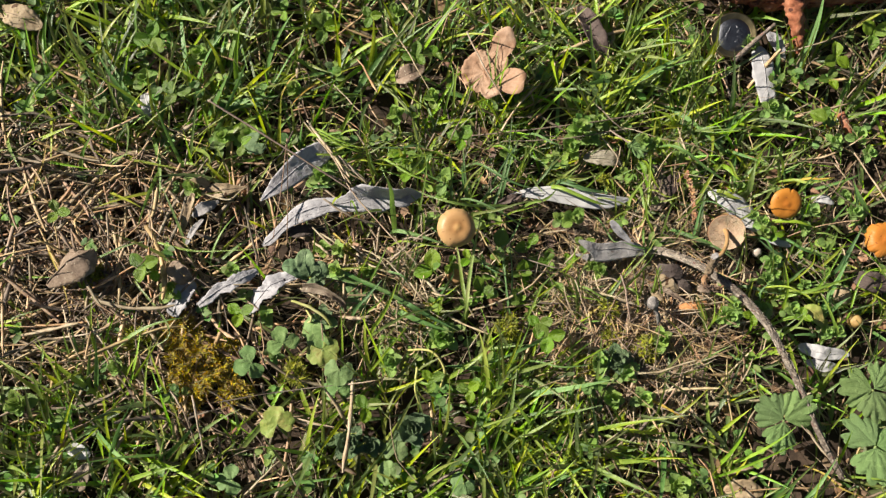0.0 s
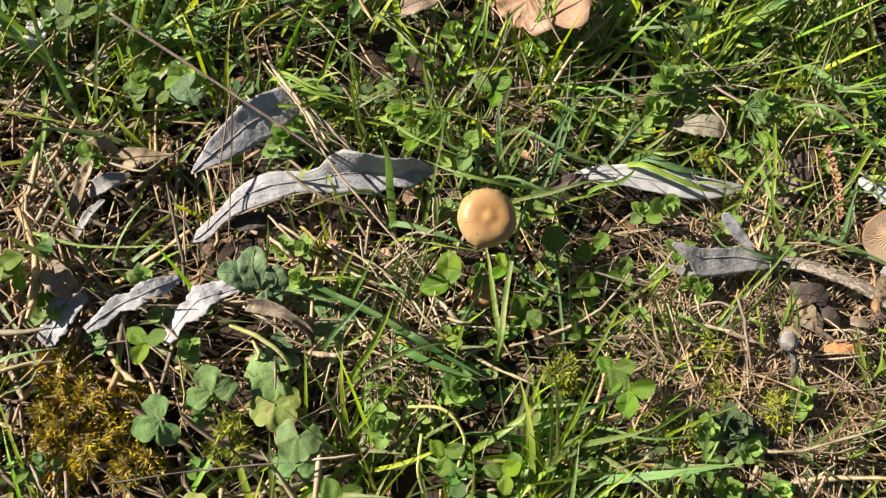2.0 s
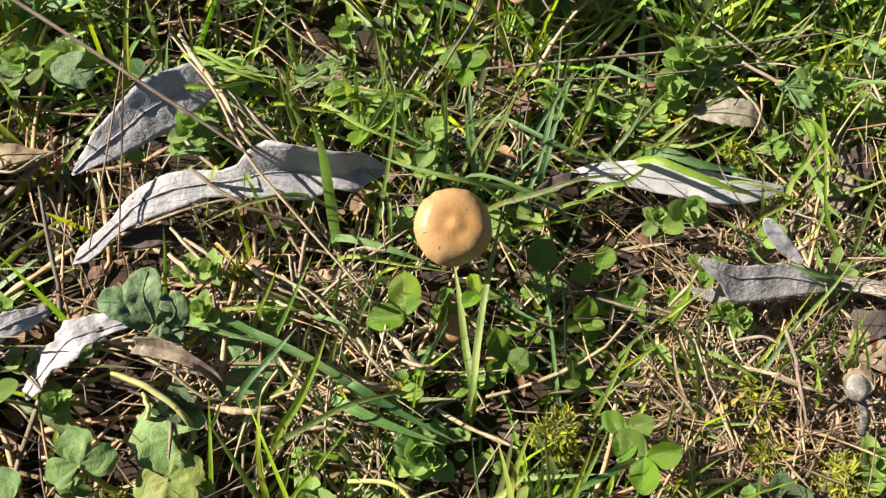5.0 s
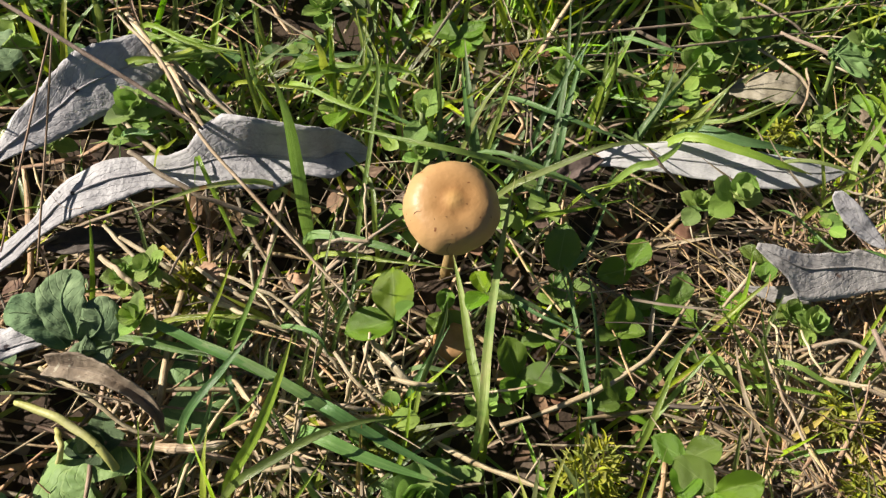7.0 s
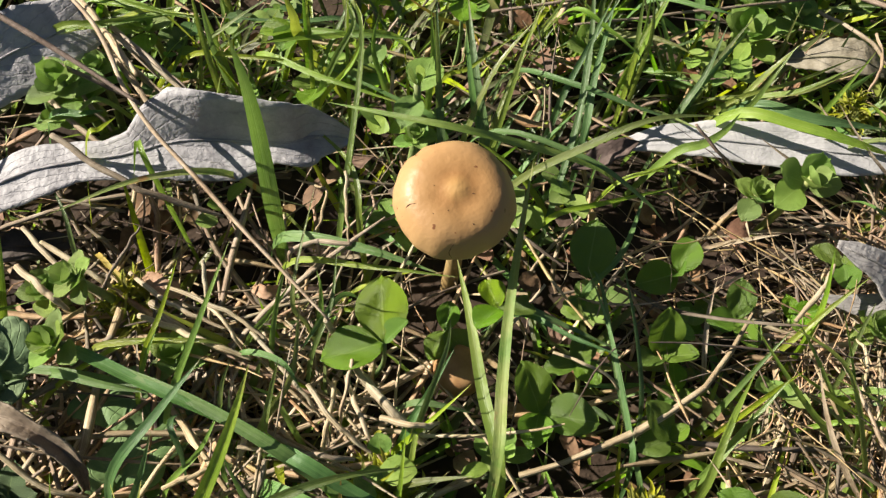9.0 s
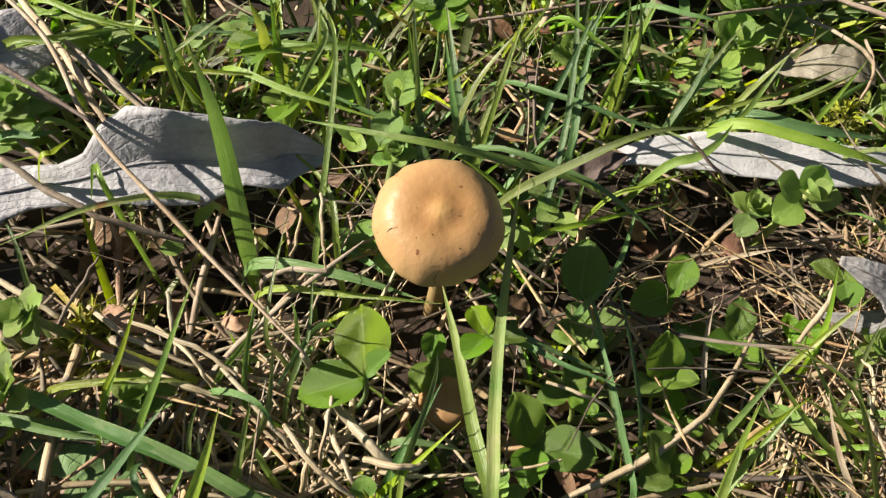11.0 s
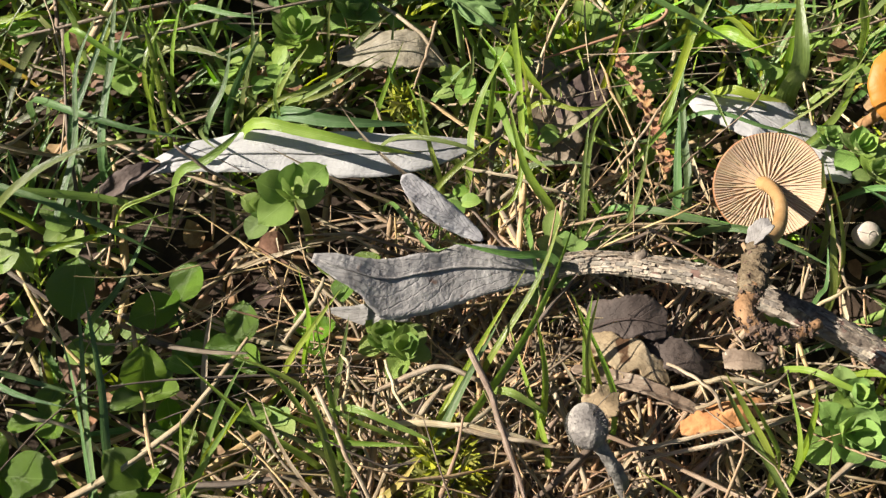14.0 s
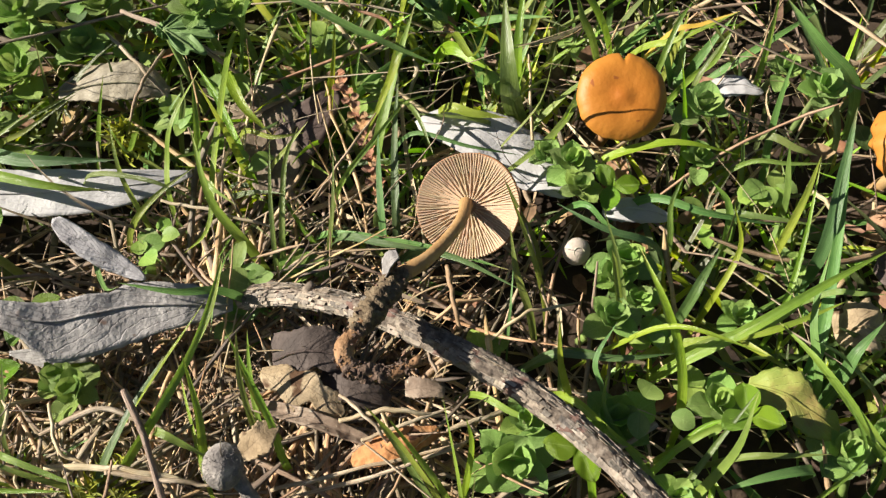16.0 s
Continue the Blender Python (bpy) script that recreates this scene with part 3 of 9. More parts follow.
def lobed_leaf(at, size, turn, lean=(0, 0, 1), mat=None, lobes=3, label="soft green three-lobed leaf with scalloped edges", depth=0.42, teeth=3, name="lobed_leaf", stem=(0.004, -0.006)):
    """A leaf of rounded lobes round one point with scalloped margin; size: its radius in millimetres."""
    PLACED.append((at[0], at[1] - 0.3 * at[2], size * 0.0008))
    top = thing(name, at, label, "leaf", "lobed leaves")
    n, rings = 24 * lobes // 2 * 2, 7
    span = 2 * math.pi * (0.80 if lobes < 5 else 0.92)
    P = np.zeros((rings + 1, n + 1, 3))
    for j in range(n + 1):
        f = j / n
        a = (f - 0.5) * span
        lobe = abs(math.sin(math.pi * f * lobes))
        edge = size / 1000 * (1 - depth + depth * lobe ** 0.55) * (1 + 0.07 * abs(math.sin(math.pi * f * lobes * teeth)) - 0.03) * (0.86 + 0.14 * math.cos(a * 0.7))
        for i in range(rings + 1):
            r = edge * i / rings
            z = size / 1000 * (0.10 * (i / rings) ** 2 * math.cos(2 * math.pi * f * lobes) + 0.12 * (i / rings) * noise.noise(Vector((3 * i / rings, 9 * f, size))) - 0.12 * (i / rings) ** 2)
            P[i, j] = r * math.cos(a), r * math.sin(a), z
    m = aligned((0, 0, 0), lean, 0) @ Matrix.Rotation(radians(turn), 4, "Z")
    part("leaf_blade", grid_mesh("leaf_blade", np.swapaxes(P, 0, 1)), mat or LOBED, top, m=m)
    foot = np.array((stem[0], stem[1], -at[2] - 0.009))
    S = tube([(0, 0, 0), foot * 0.5 + np.array((0, 0, 0.002)), foot], [0.0005, 0.0006, 0.0007], 8, 7)
    part("stalk", grid_mesh("stalk", S, True), STEM, top)
    return top


def star_leaf(at, size, turn, lobes, mat, label, lean=(0, 0, 1), core=0.34, cup=-0.12, teeth=0.05, stem=(0.003, -0.006), name="lobed_leaf", category="leaf", group="lobed leaves", seed=1.0, dry=False, sharp=0.55):
    """A flat leaf with lobes (degrees, length, half-width in degrees) round its middle; size: its radius in millimetres."""
    if not dry:
        PLACED.append((at[0], at[1] - 0.3 * at[2], size * 0.0008))
    top = thing(name, at, label, category, group)
    n, rings = 120, 8
    P = np.zeros((n + 1, rings + 1, 3))
    for j in range(n + 1):
        a = 2 * math.pi * j / n
        r = core
        for b, length, half in lobes:
            d = abs((math.degrees(a) - b + 180) % 360 - 180)
            r = max(r, core + (length - core) * max(0.0, 1 - (d / half) ** (2.2 if sharp < 1 else 1.0)) ** sharp if d < half else r)
        r *= 1 + teeth * math.sin(j * 2 * math.pi / 7.5) + 0.06 * noise.noise(Vector((math.cos(a) * 5, math.sin(a) * 5, seed)))
        for i in range(rings + 1):
            f = i / rings
            q = r * f * size / 1000
            z = size / 1000 * (cup * (r * f) ** 2 + 0.16 * f * noise.noise(Vector((4 * f * math.cos(a), 4 * f * math.sin(a), seed * 3))) + (0.03 * f * math.cos(math.radians(0) + a * 9)))
            P[j, i] = q * math.cos(a), q * math.sin(a), z
    m = aligned((0, 0, 0), lean, 0) @ Matrix.Rotation(radians(turn), 4, "Z")
    ob = part("leaf_blade", grid_mesh("leaf_blade", P), mat, top, m=m)
    solid(ob, 0.22)
    for b, length, half in lobes:
        e = np.array((math.cos(radians(b)), math.sin(radians(b)), 0)) * length * size / 1000
        R = tube([(0, 0, 0.0001), e * 0.5 + np.array((0, 0, cup * 0.25 * length ** 2 * size / 1000 + 0.0001)), e * 0.92 + np.array((0, 0, cup * 0.84 * length ** 2 * size / 1000 + 0.0001))], [0.00022, 0.00016, 0.00008], 8, 5)
        part("rib", grid_mesh("rib", R, True), mat, top, m=m)
    foot = np.array((stem[0], stem[1], -at[2] - 0.009))
    S = tube([(0, 0, 0), foot * 0.5 + np.array((0, 0, 0.002)), foot], [0.0005, 0.0006, 0.0007], 8, 7)
    part("stalk", grid_mesh("stalk", S, True), mat if dry else STEM, top)
    return top


def fan(teeth, wide, seed):
    """A wedge-shaped leaflet with a rounded, scalloped end, from the origin along +x, length 1."""
    n, rings = 36, 8
    P = np.zeros((rings + 1, n + 1, 3))
    for j in range(n + 1):
        f = 2 * j / n - 1
        a = radians(wide) * f
        edge = (1 - 0.34 * abs(f) ** 2.0) * (0.90 + 0.14 * abs(math.sin(math.pi * teeth * (f + 1) / 2)) ** 0.6) * (1 + 0.10 * noise.noise(Vector((f * 4, seed, 0))))
        deep = 0.15 * max(0.0, 1 - (abs(abs(f) - 0.40) / 0.15) ** 1.4)
        for i in range(rings + 1):
            u = i / rings
            r = (edge - deep) * u
            z = -0.16 * u * u + 0.10 * u * noise.noise(Vector((u * 3, f * 4, seed))) - 0.022 * u * math.cos(math.pi * f * 2.8)
            P[i, j] = r * math.cos(a), r * math.sin(a), z
    return np.swapaxes(P, 0, 1)


FAN = [grid_mesh("leaflet", fan(6, w, s)) for w, s in ((62, 1.0), (68, 2.0), (58, 3.0))]
for me_ in FAN:
    me_.materials.append(LOBED)


def three_part_leaf(at, size, turn, label, lean=(0, 0, 1), stem=(0.004, -0.008), spread=108):
    """A leaf of three fan-shaped scalloped leaflets round the end of its stalk; size: length of a leaflet in millimetres."""
    PLACED.append((at[0], at[1] - 0.3 * at[2], size * 0.0008))
    top = thing("lobed_leaf", at, label, "leaf", "lobed leaves")
    rnd = random.Random(int((at[0] * 5171 + at[1] * 77317) * 1e5))
    basis = aligned((0, 0, 0), lean, 0)
    for k in (0, 1, 2):
        s = size / 1000 * (1.0, 0.92, 0.95)[k]
        m = basis @ Matrix.Rotation(radians(turn + (k - 1) * spread + rnd.uniform(-8, 8)), 4, "Z") @ Matrix.Translation((0.0006, 0, 0.0002 * k)) @ Matrix.Rotation(radians(rnd.uniform(-16, 2)), 4, "Y") @ Matrix.Rotation(radians(rnd.uniform(-14, 14)), 4, "X") @ Matrix.Scale(s, 4)
        part("leaflet", FAN[(k + int(size)) % 3], None, top, m=m)
    foot = np.array((stem[0], stem[1], -at[2] - 0.009))
    S = tube([(0, 0, 0), foot * 0.5 + np.array((0, 0, 0.002)), foot], [0.0005, 0.0006, 0.0007], 8, 7)
    part("stalk", grid_mesh("stalk", S, True), STEM, top)
    return top


TOOTHED = ((180, 1.0, 30), (135, 0.85, 26), (222, 0.9, 28))


# ---- mass of fine plants ----
def centre_lines(base, az, length, rise, bend, sway, seg):
    s = np.linspace(0, 1, seg + 1)[None, :]
    el = rise[:, None] + bend[:, None] * s
    aa = az[:, None] + sway[:, None] * s
    step = np.stack([np.cos(el) * np.cos(aa), np.cos(el) * np.sin(aa), np.sin(el)], -1) * (length / seg)[:, None, None]
    C = np.concatenate([np.zeros((len(base), 1, 3)), np.cumsum((step[:, :-1] + step[:, 1:]) / 2, 1)], 1) + base[:, None]
    return C, step / (length / seg)[:, None, None]


def mass(name, V, rings, cols, mat, label, category, closed=False, single=None):
    """One mesh of many strips or rods; V: (count, rings, cols, 3). single: name, label, material and count of those near the path that are built one by one."""
    if single:
        c = V.mean((1, 2))
        far = np.hypot(np.maximum(0, np.abs(c[:, 0] - 0.085) - 0.085), np.maximum(0, np.abs(c[:, 1] - 0.100) - 0.020)) - 0.002 * (c[:, 2] > 0.004)
        order = np.argsort(far, kind="stable")
        for k in order[:single[3]]:
            b = V[k, 0].mean(0)
            ob = part(single[0], grid_mesh(single[0], V[k] - b, closed), single[2])
            ob.location = b
            tagged(ob, single[1], category, name.replace("_", " "))
        V = V[np.sort(order[single[3]:])]
    N = len(V)
    me = bpy.data.meshes.new(name)
    i, j = np.meshgrid(np.arange(rings - 1), np.arange(cols if closed else cols - 1), indexing="ij")
    i, j = i.ravel(), j.ravel()
    quad = np.stack([i * cols + j, i * cols + (j + 1) % cols, (i + 1) * cols + (j + 1) % cols, (i + 1) * cols + j], 1)
    faces = (quad[None] + (np.arange(N) * rings * cols)[:, None, None]).reshape(-1, 4)
    me.vertices.add(N * rings * cols)
    me.vertices.foreach_set("co", V.astype(np.float32).ravel())
    me.loops.add(faces.size)
    me.loops.foreach_set("vertex_index", faces.astype(np.int32).ravel())
    me.polygons.add(len(faces))
    me.polygons.foreach_set("loop_start", np.arange(0, faces.size, 4, dtype=np.int32))
    me.polygons.foreach_set("loop_total", np.full(len(faces), 4, np.int32))
    me.update(calc_edges=True)
    uv = me.uv_layers.new(name="UVMap")
    f = faces.ravel() % (rings * cols)
    uv.data.foreach_set("uv", np.stack([(f // cols) / (rings - 1), (f % cols) / max(1, cols - 1)], 1).astype(np.float32).ravel())
    me.polygons.foreach_set("use_smooth", np.ones(len(faces), bool))
    me.validate()
    me.materials.append(mat)
    return tagged(new(name, me), label, category, kind="stuff")


def strips(C, D, width, fold, taper, twist):
    """V-shaped strips round the centre lines."""
    up = np.array((0, 0, 1.0))
    S = np.cross(D, up)
    bad = np.linalg.norm(S, axis=-1) < 0.05
    S[bad] = (1, 0, 0)
    S = unit(S)
    N = np.cross(S, D)
    c, s = np.cos(twist)[:, None, None], np.sin(twist)[:, None, None]
    S, N = S * c + N * s, N * c - S * s
    seg = C.shape[1] - 1
    u = np.linspace(0, 1, seg + 1)
    w = (0.6 + 0.4 * np.minimum(1, 4 * u)) * np.maximum(0.04, 1 - np.maximum(0, (u - taper) / (1 - taper)) ** 2)
    w = width[:, None] * w[None] / 2
    L = C + S * w[..., None] + N * (fold * w)[..., None]
    R = C - S * w[..., None] + N * (fold * w)[..., None]
    return np.stack([L, C, R], 2)


def rods(C, D, radius, k=4):
    up = np.array((0.2, 0.1, 1.0))
    S = unit(np.cross(D, up))
    N = np.cross(S, D)
    a = np.arange(k) * 2 * math.pi / k
    d = S[:, :, None] * np.cos(a)[None, None, :, None] + N[:, :, None] * np.sin(a)[None, None, :, None]
    rs = np.random.RandomState(len(C))
    flat = rs.uniform(0.12, 0.6, (len(C), 1, 1, 1))
    d = S[:, :, None] * np.cos(a)[None, None, :, None] + N[:, :, None] * np.sin(a)[None, None, :, None] * flat
    uneven = rs.uniform(0.6, 1.25, C.shape[:2])
    uneven[:, -1] *= 0.45
    return C[:, :, None] + d * (radius[:, None] * uneven)[..., None, None]


def bumps(x, y, spots):
    """Sum of soft round spots (x, y, radius, weight)."""
    out = np.zeros_like(x)
    for a, b, r, w in spots:
        out += w * np.exp(-((x - a) ** 2 + (y - b) ** 2) / (r * r))
    return out

# ---- ground ----
n_ = 150
xs = np.concatenate([[-30, -8, -2, -0.8], np.linspace(-0.4, 0.44, n_), [0.8, 2, 8, 30]])
ys = np.concatenate([[-30, -8, -2, -0.6], np.linspace(-0.2, 0.42, n_), [0.8, 2, 8, 30]])
ground = part("ground", grid_mesh("ground", [[(x, y, ground_z(x, y)) for x in xs] for y in ys]), SOIL)
tagged(ground, "dark bare soil under grass and dry thatch", "ground", kind="structure")

# ---- mushrooms ----
capped = mushroom((0.0104, 0.1051, 0.0247), 0.0087, 0.0042, (-0.02, -0.20, 1), (0.0105, 0.1060, -0.010), CAP_TAN,
                  "tan-capped mushroom with a small central bump, standing in grass", 0.4, crumple=0.035,
                  cracks=(((182, 0.66), (180, 0.78), (186, 0.92)), ((250, 0.83), (246, 0.93), (249, 0.985)), ((-33, 0.25), (-30, 0.30)), ((-36, 0.80), (-40, 0.83)), ((152, 0.34), (154, 0.36)), ((209, 0.52), (211, 0.535)), ((277, 0.60), (279, 0.62)), ((231, 0.36), (233, 0.375))))
mushroom((0.1686, 0.1240, 0.0140), 0.0074, 0.0017, (-0.10, -0.46, 1), (0.1695, 0.1300, -0.010), CAP_ORANGE,
         "orange-brown mushroom cap with a notched edge, crossed by a blade's shadow", 2.2, split=-0.65)
mushroom((0.2165, 0.1085, 0.0135), 0.0086, 0.0040, (-0.1, -0.1, 1), (0.2170, 0.1110, -0.010), CAP_ORANGE,
         "orange mushroom cap with a cracked crumpled edge among weeds", 3.7, split=1.2, crumple=0.12)
mushroom((0.2030, 0.0706, 0.0035), 0.0034, 0.0036, (-0.5, 0.0, 1), (0.2045, 0.0712, -0.010), CAP_EDGE,
         "small brown mushroom cap half hidden by grass", 5.1)
mushroom((0.0118, 0.0868, 0.0050), 0.0040, 0.0030, (0, -0.2, 1), (0.0118, 0.0880, -0.010), CAP_EDGE,
         "tiny brown mushroom button hidden in shade under clover", 6.3)


def upturned_mushroom():
    """A picked mushroom lying with its gills up, its muddy stem hooked over the twig."""
    at = Vector((0.1404, 0.1106, 0.0085))
    R, H = 0.0086, 0.0019
    top = thing("picked_mushroom", tuple(at), "picked mushroom lying gills up, muddy stem over the twig", "mushroom", "mushrooms")
    m = aligned((0, 0, 0), (-0.40, -0.46, 1), 0.3)

    def bowl(r, z, a):
        u = r / R
        k = noise.noise(Vector((math.cos(a) * 1.2, math.sin(a) * 1.2, 4.2)))
        return r * (1 + 0.025 * k), -H * (1 - u ** 2.6) + 0.03 * R * k * u + z

    outer = lathe([(R * u, -0.0007) for u in np.linspace(0, 1, 16)], 72, bowl)
    inner = lathe([(R * u, 0.0) for u in np.linspace(0.985, 0.0, 14)], 72, bowl)
    cap = part("cap", grid_mesh("cap", np.vstack([outer, inner]), True), CAP_EDGE, top, m=m)
    count = 104
    kinds = []
    for inner_r in (0.13, 0.62, 0.40, 0.55):
        V, F = [], []
        for k, u in enumerate(np.linspace(inner_r, 0.98, 8)):
            floor_z = -H * (1 - u ** 2.6)
            rise = 0.00040 * min(1, (u - inner_r) * 9 + (0.9 if inner_r < 0.2 else 0.15)) * (1 - 0.7 * u ** 5)
            bend = R * 0.012 * noise.noise(Vector((u * 3.1, inner_r * 17, 2)))
            for side in (-1, 1):
                V += [(R * u, side * R * 0.013 + bend, floor_z), (R * u, side * R * 0.007 + bend, floor_z + rise)]
            if k:
                c = 4 * k
                F += [(c - 4, c, c + 1, c - 3), (c - 3, c + 1, c + 3, c - 1), (c - 1, c + 3, c + 2, c - 2)]
        F += [(0, 1, 3, 2)]
        me = bpy.data.meshes.new("gill")
        me.from_pydata(V, [], F)
        kinds.append(me)
    for g in range(count):
        a = 2 * math.pi * (g + 0.25 * noise.noise(Vector((g * 0.7, 0, 0)))) / count
        part("gill", kinds[g % 4], GILL, cap, m=Matrix.Rotation(a, 4, "Z"))
    bed = lathe([(R * u, 0.00004) for u in np.linspace(0.97, 0.02, 12)], 60, bowl)
    part("gill_bed", grid_mesh("gill_bed", bed, True), GILL_BED, cap)
    b = np.array(at)
    path = [np.array(p) - b for p in ((0.1407, 0.1128, 0.0058), (0.1400, 0.1098, 0.0092), (0.1375, 0.1042, 0.0142), (0.1325, 0.0978, 0.0192), (0.1285, 0.0950, 0.0212))]
    part("stem", grid_mesh("stem", tube(path, [0.0013, 0.0010, 0.0009, 0.0010, 0.0012], 40, 18, 0.05, 1.0), True), STIPE, top)
    path = [np.array(p) - b for p in ((0.1285, 0.0950, 0.0212), (0.1255, 0.0915, 0.0232), (0.1223, 0.0871, 0.0255), (0.1198, 0.0836, 0.0268), (0.1207, 0.0812, 0.0268), (0.1246, 0.0800, 0.0262), (0.1288, 0.0812, 0.0264))]
    root = part("root", grid_mesh("root", tube(path, [0.0012, 0.0012, 0.0012, 0.0012, 0.0010, 0.0008, 0.0007], 44, 14, 0.3, 2.0), True), ROOT, top, "amber hooked stem base")
    for lo, hi, thick in ((0, 26, 1.0), (36, 52, 0.72)):
        Cs = spline(path, 60)[lo:hi:3]
        part("earth_crust", grid_mesh("earth_crust", tube(Cs, [0.0012 * thick, 0.0016 * thick, 0.0016 * thick, 0.0016 * thick, 0.0011 * thick], 70, 22, 0.5, lo + 1.0, 1300), True), CLOD, root, "dark earth caked on the stem")
    rnd = random.Random(5)
    C = spline(path, 60)
    V, F = [], []
    for k in range(900):
        f = rnd.random()
        if 0.42 < f < 0.54 and rnd.random() < 0.6 or f > 0.96:
            continue
        c = C[int(f * 60)]
        d = unit(np.array([rnd.gauss(0, 1) for _ in range(3)]))
        r = (0.0012 if f < 0.5 else 0.0008) + 0.0006 * rnd.random() ** 2
        q, s = c + d * r, rnd.uniform(0.00012, 0.00042)
        e = [unit(np.array([rnd.gauss(0, 1) for _ in range(3)])) * s for _ in range(6)]
        i = len(V)
        V += [tuple(q + x) for x in (e[0], e[1], e[2], -e[0], -e[1], -e[2] * 0.7)]
        F += [(i, i + 1, i + 2), (i, i + 2, i + 4), (i, i + 4, i + 5), (i, i + 5, i + 1), (i + 3, i + 2, i + 1), (i + 3, i + 4, i + 2), (i + 3, i + 5, i + 4), (i + 3, i + 1, i + 5)]
    me = bpy.data.meshes.new("clinging_soil")
    me.from_pydata(V, [], F)
    part("clinging_soil", me, CLOD, root, "dark earth clinging to the stem")
    P = sheet([np.array((0.1256, 0.0944, 0.0222)) - b, np.array((0.1268, 0.0952, 0.0246)) - b, np.array((0.1282, 0.0956, 0.0252)) - b], torn((0.7, 1.5, 1.2, 0.9), (0.5, 1.1, 1.4, 0.7)), 20, 9, 0.5, 30, 0.0012, 0, 2, 0.3)
    solid(part("leaf_scrap", grid_mesh("leaf_scrap", P), ASH_LEAF, top, "grey leaf scrap stuck to the stem"), 0.2)


upturned_mushroom()


# ---- twig ----
def twig():
    base = np.array((0.1038, 0.1023, 0.0045))
    top = thing("twig", tuple(base), "long bent grey-brown twig with cracked flaky bark on the grass", "twig", "twigs")
    line = [np.array(p) - base for p in ((0.1030, 0.1022, 0.0040), (0.1085, 0.1008, 0.0075), (0.1150, 0.0978, 0.0110), (0.1229, 0.0929, 0.0150), (0.1293, 0.0879, 0.0172), (0.1386, 0.0805, 0.0178), (0.1465, 0.0725, 0.0178), (0.1536, 0.0632, 0.0172),
            (0.1579, 0.0566, 0.0155), (0.1669, 0.0397, 0.0125), (0.1758, 0.0200, 0.0085), (0.1878, -0.0016, 0.0045))]
    P = tube(line, [0.0010, 0.0013, 0.0014, 0.0016, 0.0017, 0.0016, 0.0015, 0.0014, 0.0014, 0.0013, 0.0013, 0.0012], 420, 34, 0.13, 3.0, 1150, 0.34)
    bark = part("bark", grid_mesh("bark", P, True), BARK, top)
    knot = [np.array(p) - base for p in ((0.1145, 0.0985, 0.0115), (0.1151, 0.0991, 0.0126), (0.1153, 0.0994, 0.0130))]
    part("bud", grid_mesh("bud", tube(knot, [0.0010, 0.0008, 0.0003], 8, 9, 0.25, 5.0, 900), True), BARK, top)
    rnd = random.Random(11)
    C = spline(line, 190)
    V, F = [], []
    for k in range(1700):
        i = int(4 + 165 * rnd.random() ** 1.5)
        t = unit(C[i + 1] - C[i])
        d = np.array([rnd.gauss(0, 1) for _ in range(3)])
        d = unit(d - t * np.dot(d, t))
        s = np.cross(t, d)
        q = C[i] + d * 0.00155
        a, c, h = rnd.uniform(0.0003, 0.0013), rnd.uniform(0.00014, 0.00042), rnd.uniform(0.00008, 0.00034)
        j = len(V)
        V += [tuple(v) for v in (q - t * a - s * c, q + t * a - s * c * 0.6, q + t * a * 0.8 + s * c + d * h, q - t * a * 0.9 + s * c + d * h, q - d * 0.0004)]
        F += [(j, j + 1, j + 2, j + 3), (j + 1, j, j + 4), (j + 2, j + 1, j + 4), (j + 3, j + 2, j + 4), (j, j + 3, j + 4)]
    me = bpy.data.meshes.new("flaking_bark")
    me.from_pydata(V, [], F)
    part("flaking_bark", me, FLAKES, bark, "grey-cream flakes of bark")


twig()


# ---- coin, bark and the twig over the coin ----
def coin():
    c = thing("coin", (0.1531, 0.2155, 0.0050), "two-metal coin with brass rim and silver centre, tilted in grass", "coin")
    m = aligned((0, 0, 0), (-0.16, -0.24, 1), 0.2)
    r = 0.01162
    ring = lathe([(0.0084, 0.00085), (0.0086, 0.00095), (r - 0.0012, 0.00095), (r - 0.0009, 0.00115), (r - 0.0002, 0.00115), (r, 0.0009), (r, -0.0009), (r - 0.0003, -0.00115), (0.0084, -0.001)], 80)
    part("rim", grid_mesh("rim", ring, True), BRASS, c, "brass outer ring", m)
    core = lathe([(0.00001, 0.0009), (0.004, 0.0009), (0.0083, 0.0009), (0.0084, 0.00075), (0.0084, -0.00095), (0.00001, -0.00095)], 64)
    centre = part("core", grid_mesh("core", core, True), SILVER, c, "silver centre", m)
    for x, y, sx, sy in ((0.0022, 0.0026, 0.0016, 0.0011), (0.0035, 0.0003, 0.0018, 0.0010), (0.0030, -0.0022, 0.0013, 0.0013), (-0.0030, -0.0006, 0.0007, 0.0042), (0.0005, 0.0046, 0.0012, 0.0008)):
        pr = [(0.00001, 0.00012), (0.8, 0.0001), (1.0, -0.00002)]
        P = lathe(pr, 18, lambda q, z, a: (q * (1 + 0.25 * math.sin(3 * a + x * 900)), z))
        P[..., 0] *= sx
        P[..., 1] *= sy
        part("relief", grid_mesh("relief", P, True), SILVER, centre, m=Matrix.Translation((x, y, 0.0009)))


coin()
small = tube([(0, 0, 0), (0.009, 0.0085, 0.0035), (0.0185, 0.0165, 0.0080)], [0.0013, 0.0012, 0.0009], 40, 10, 0.35, 6.0, 900)
ob = part("twig", grid_mesh("twig", small, True), BARK)
ob.location = (0.1520, 0.2010, 0.0066)
tagged(ob, "short knobbly tan twig lying over the coin", "twig", "twigs")


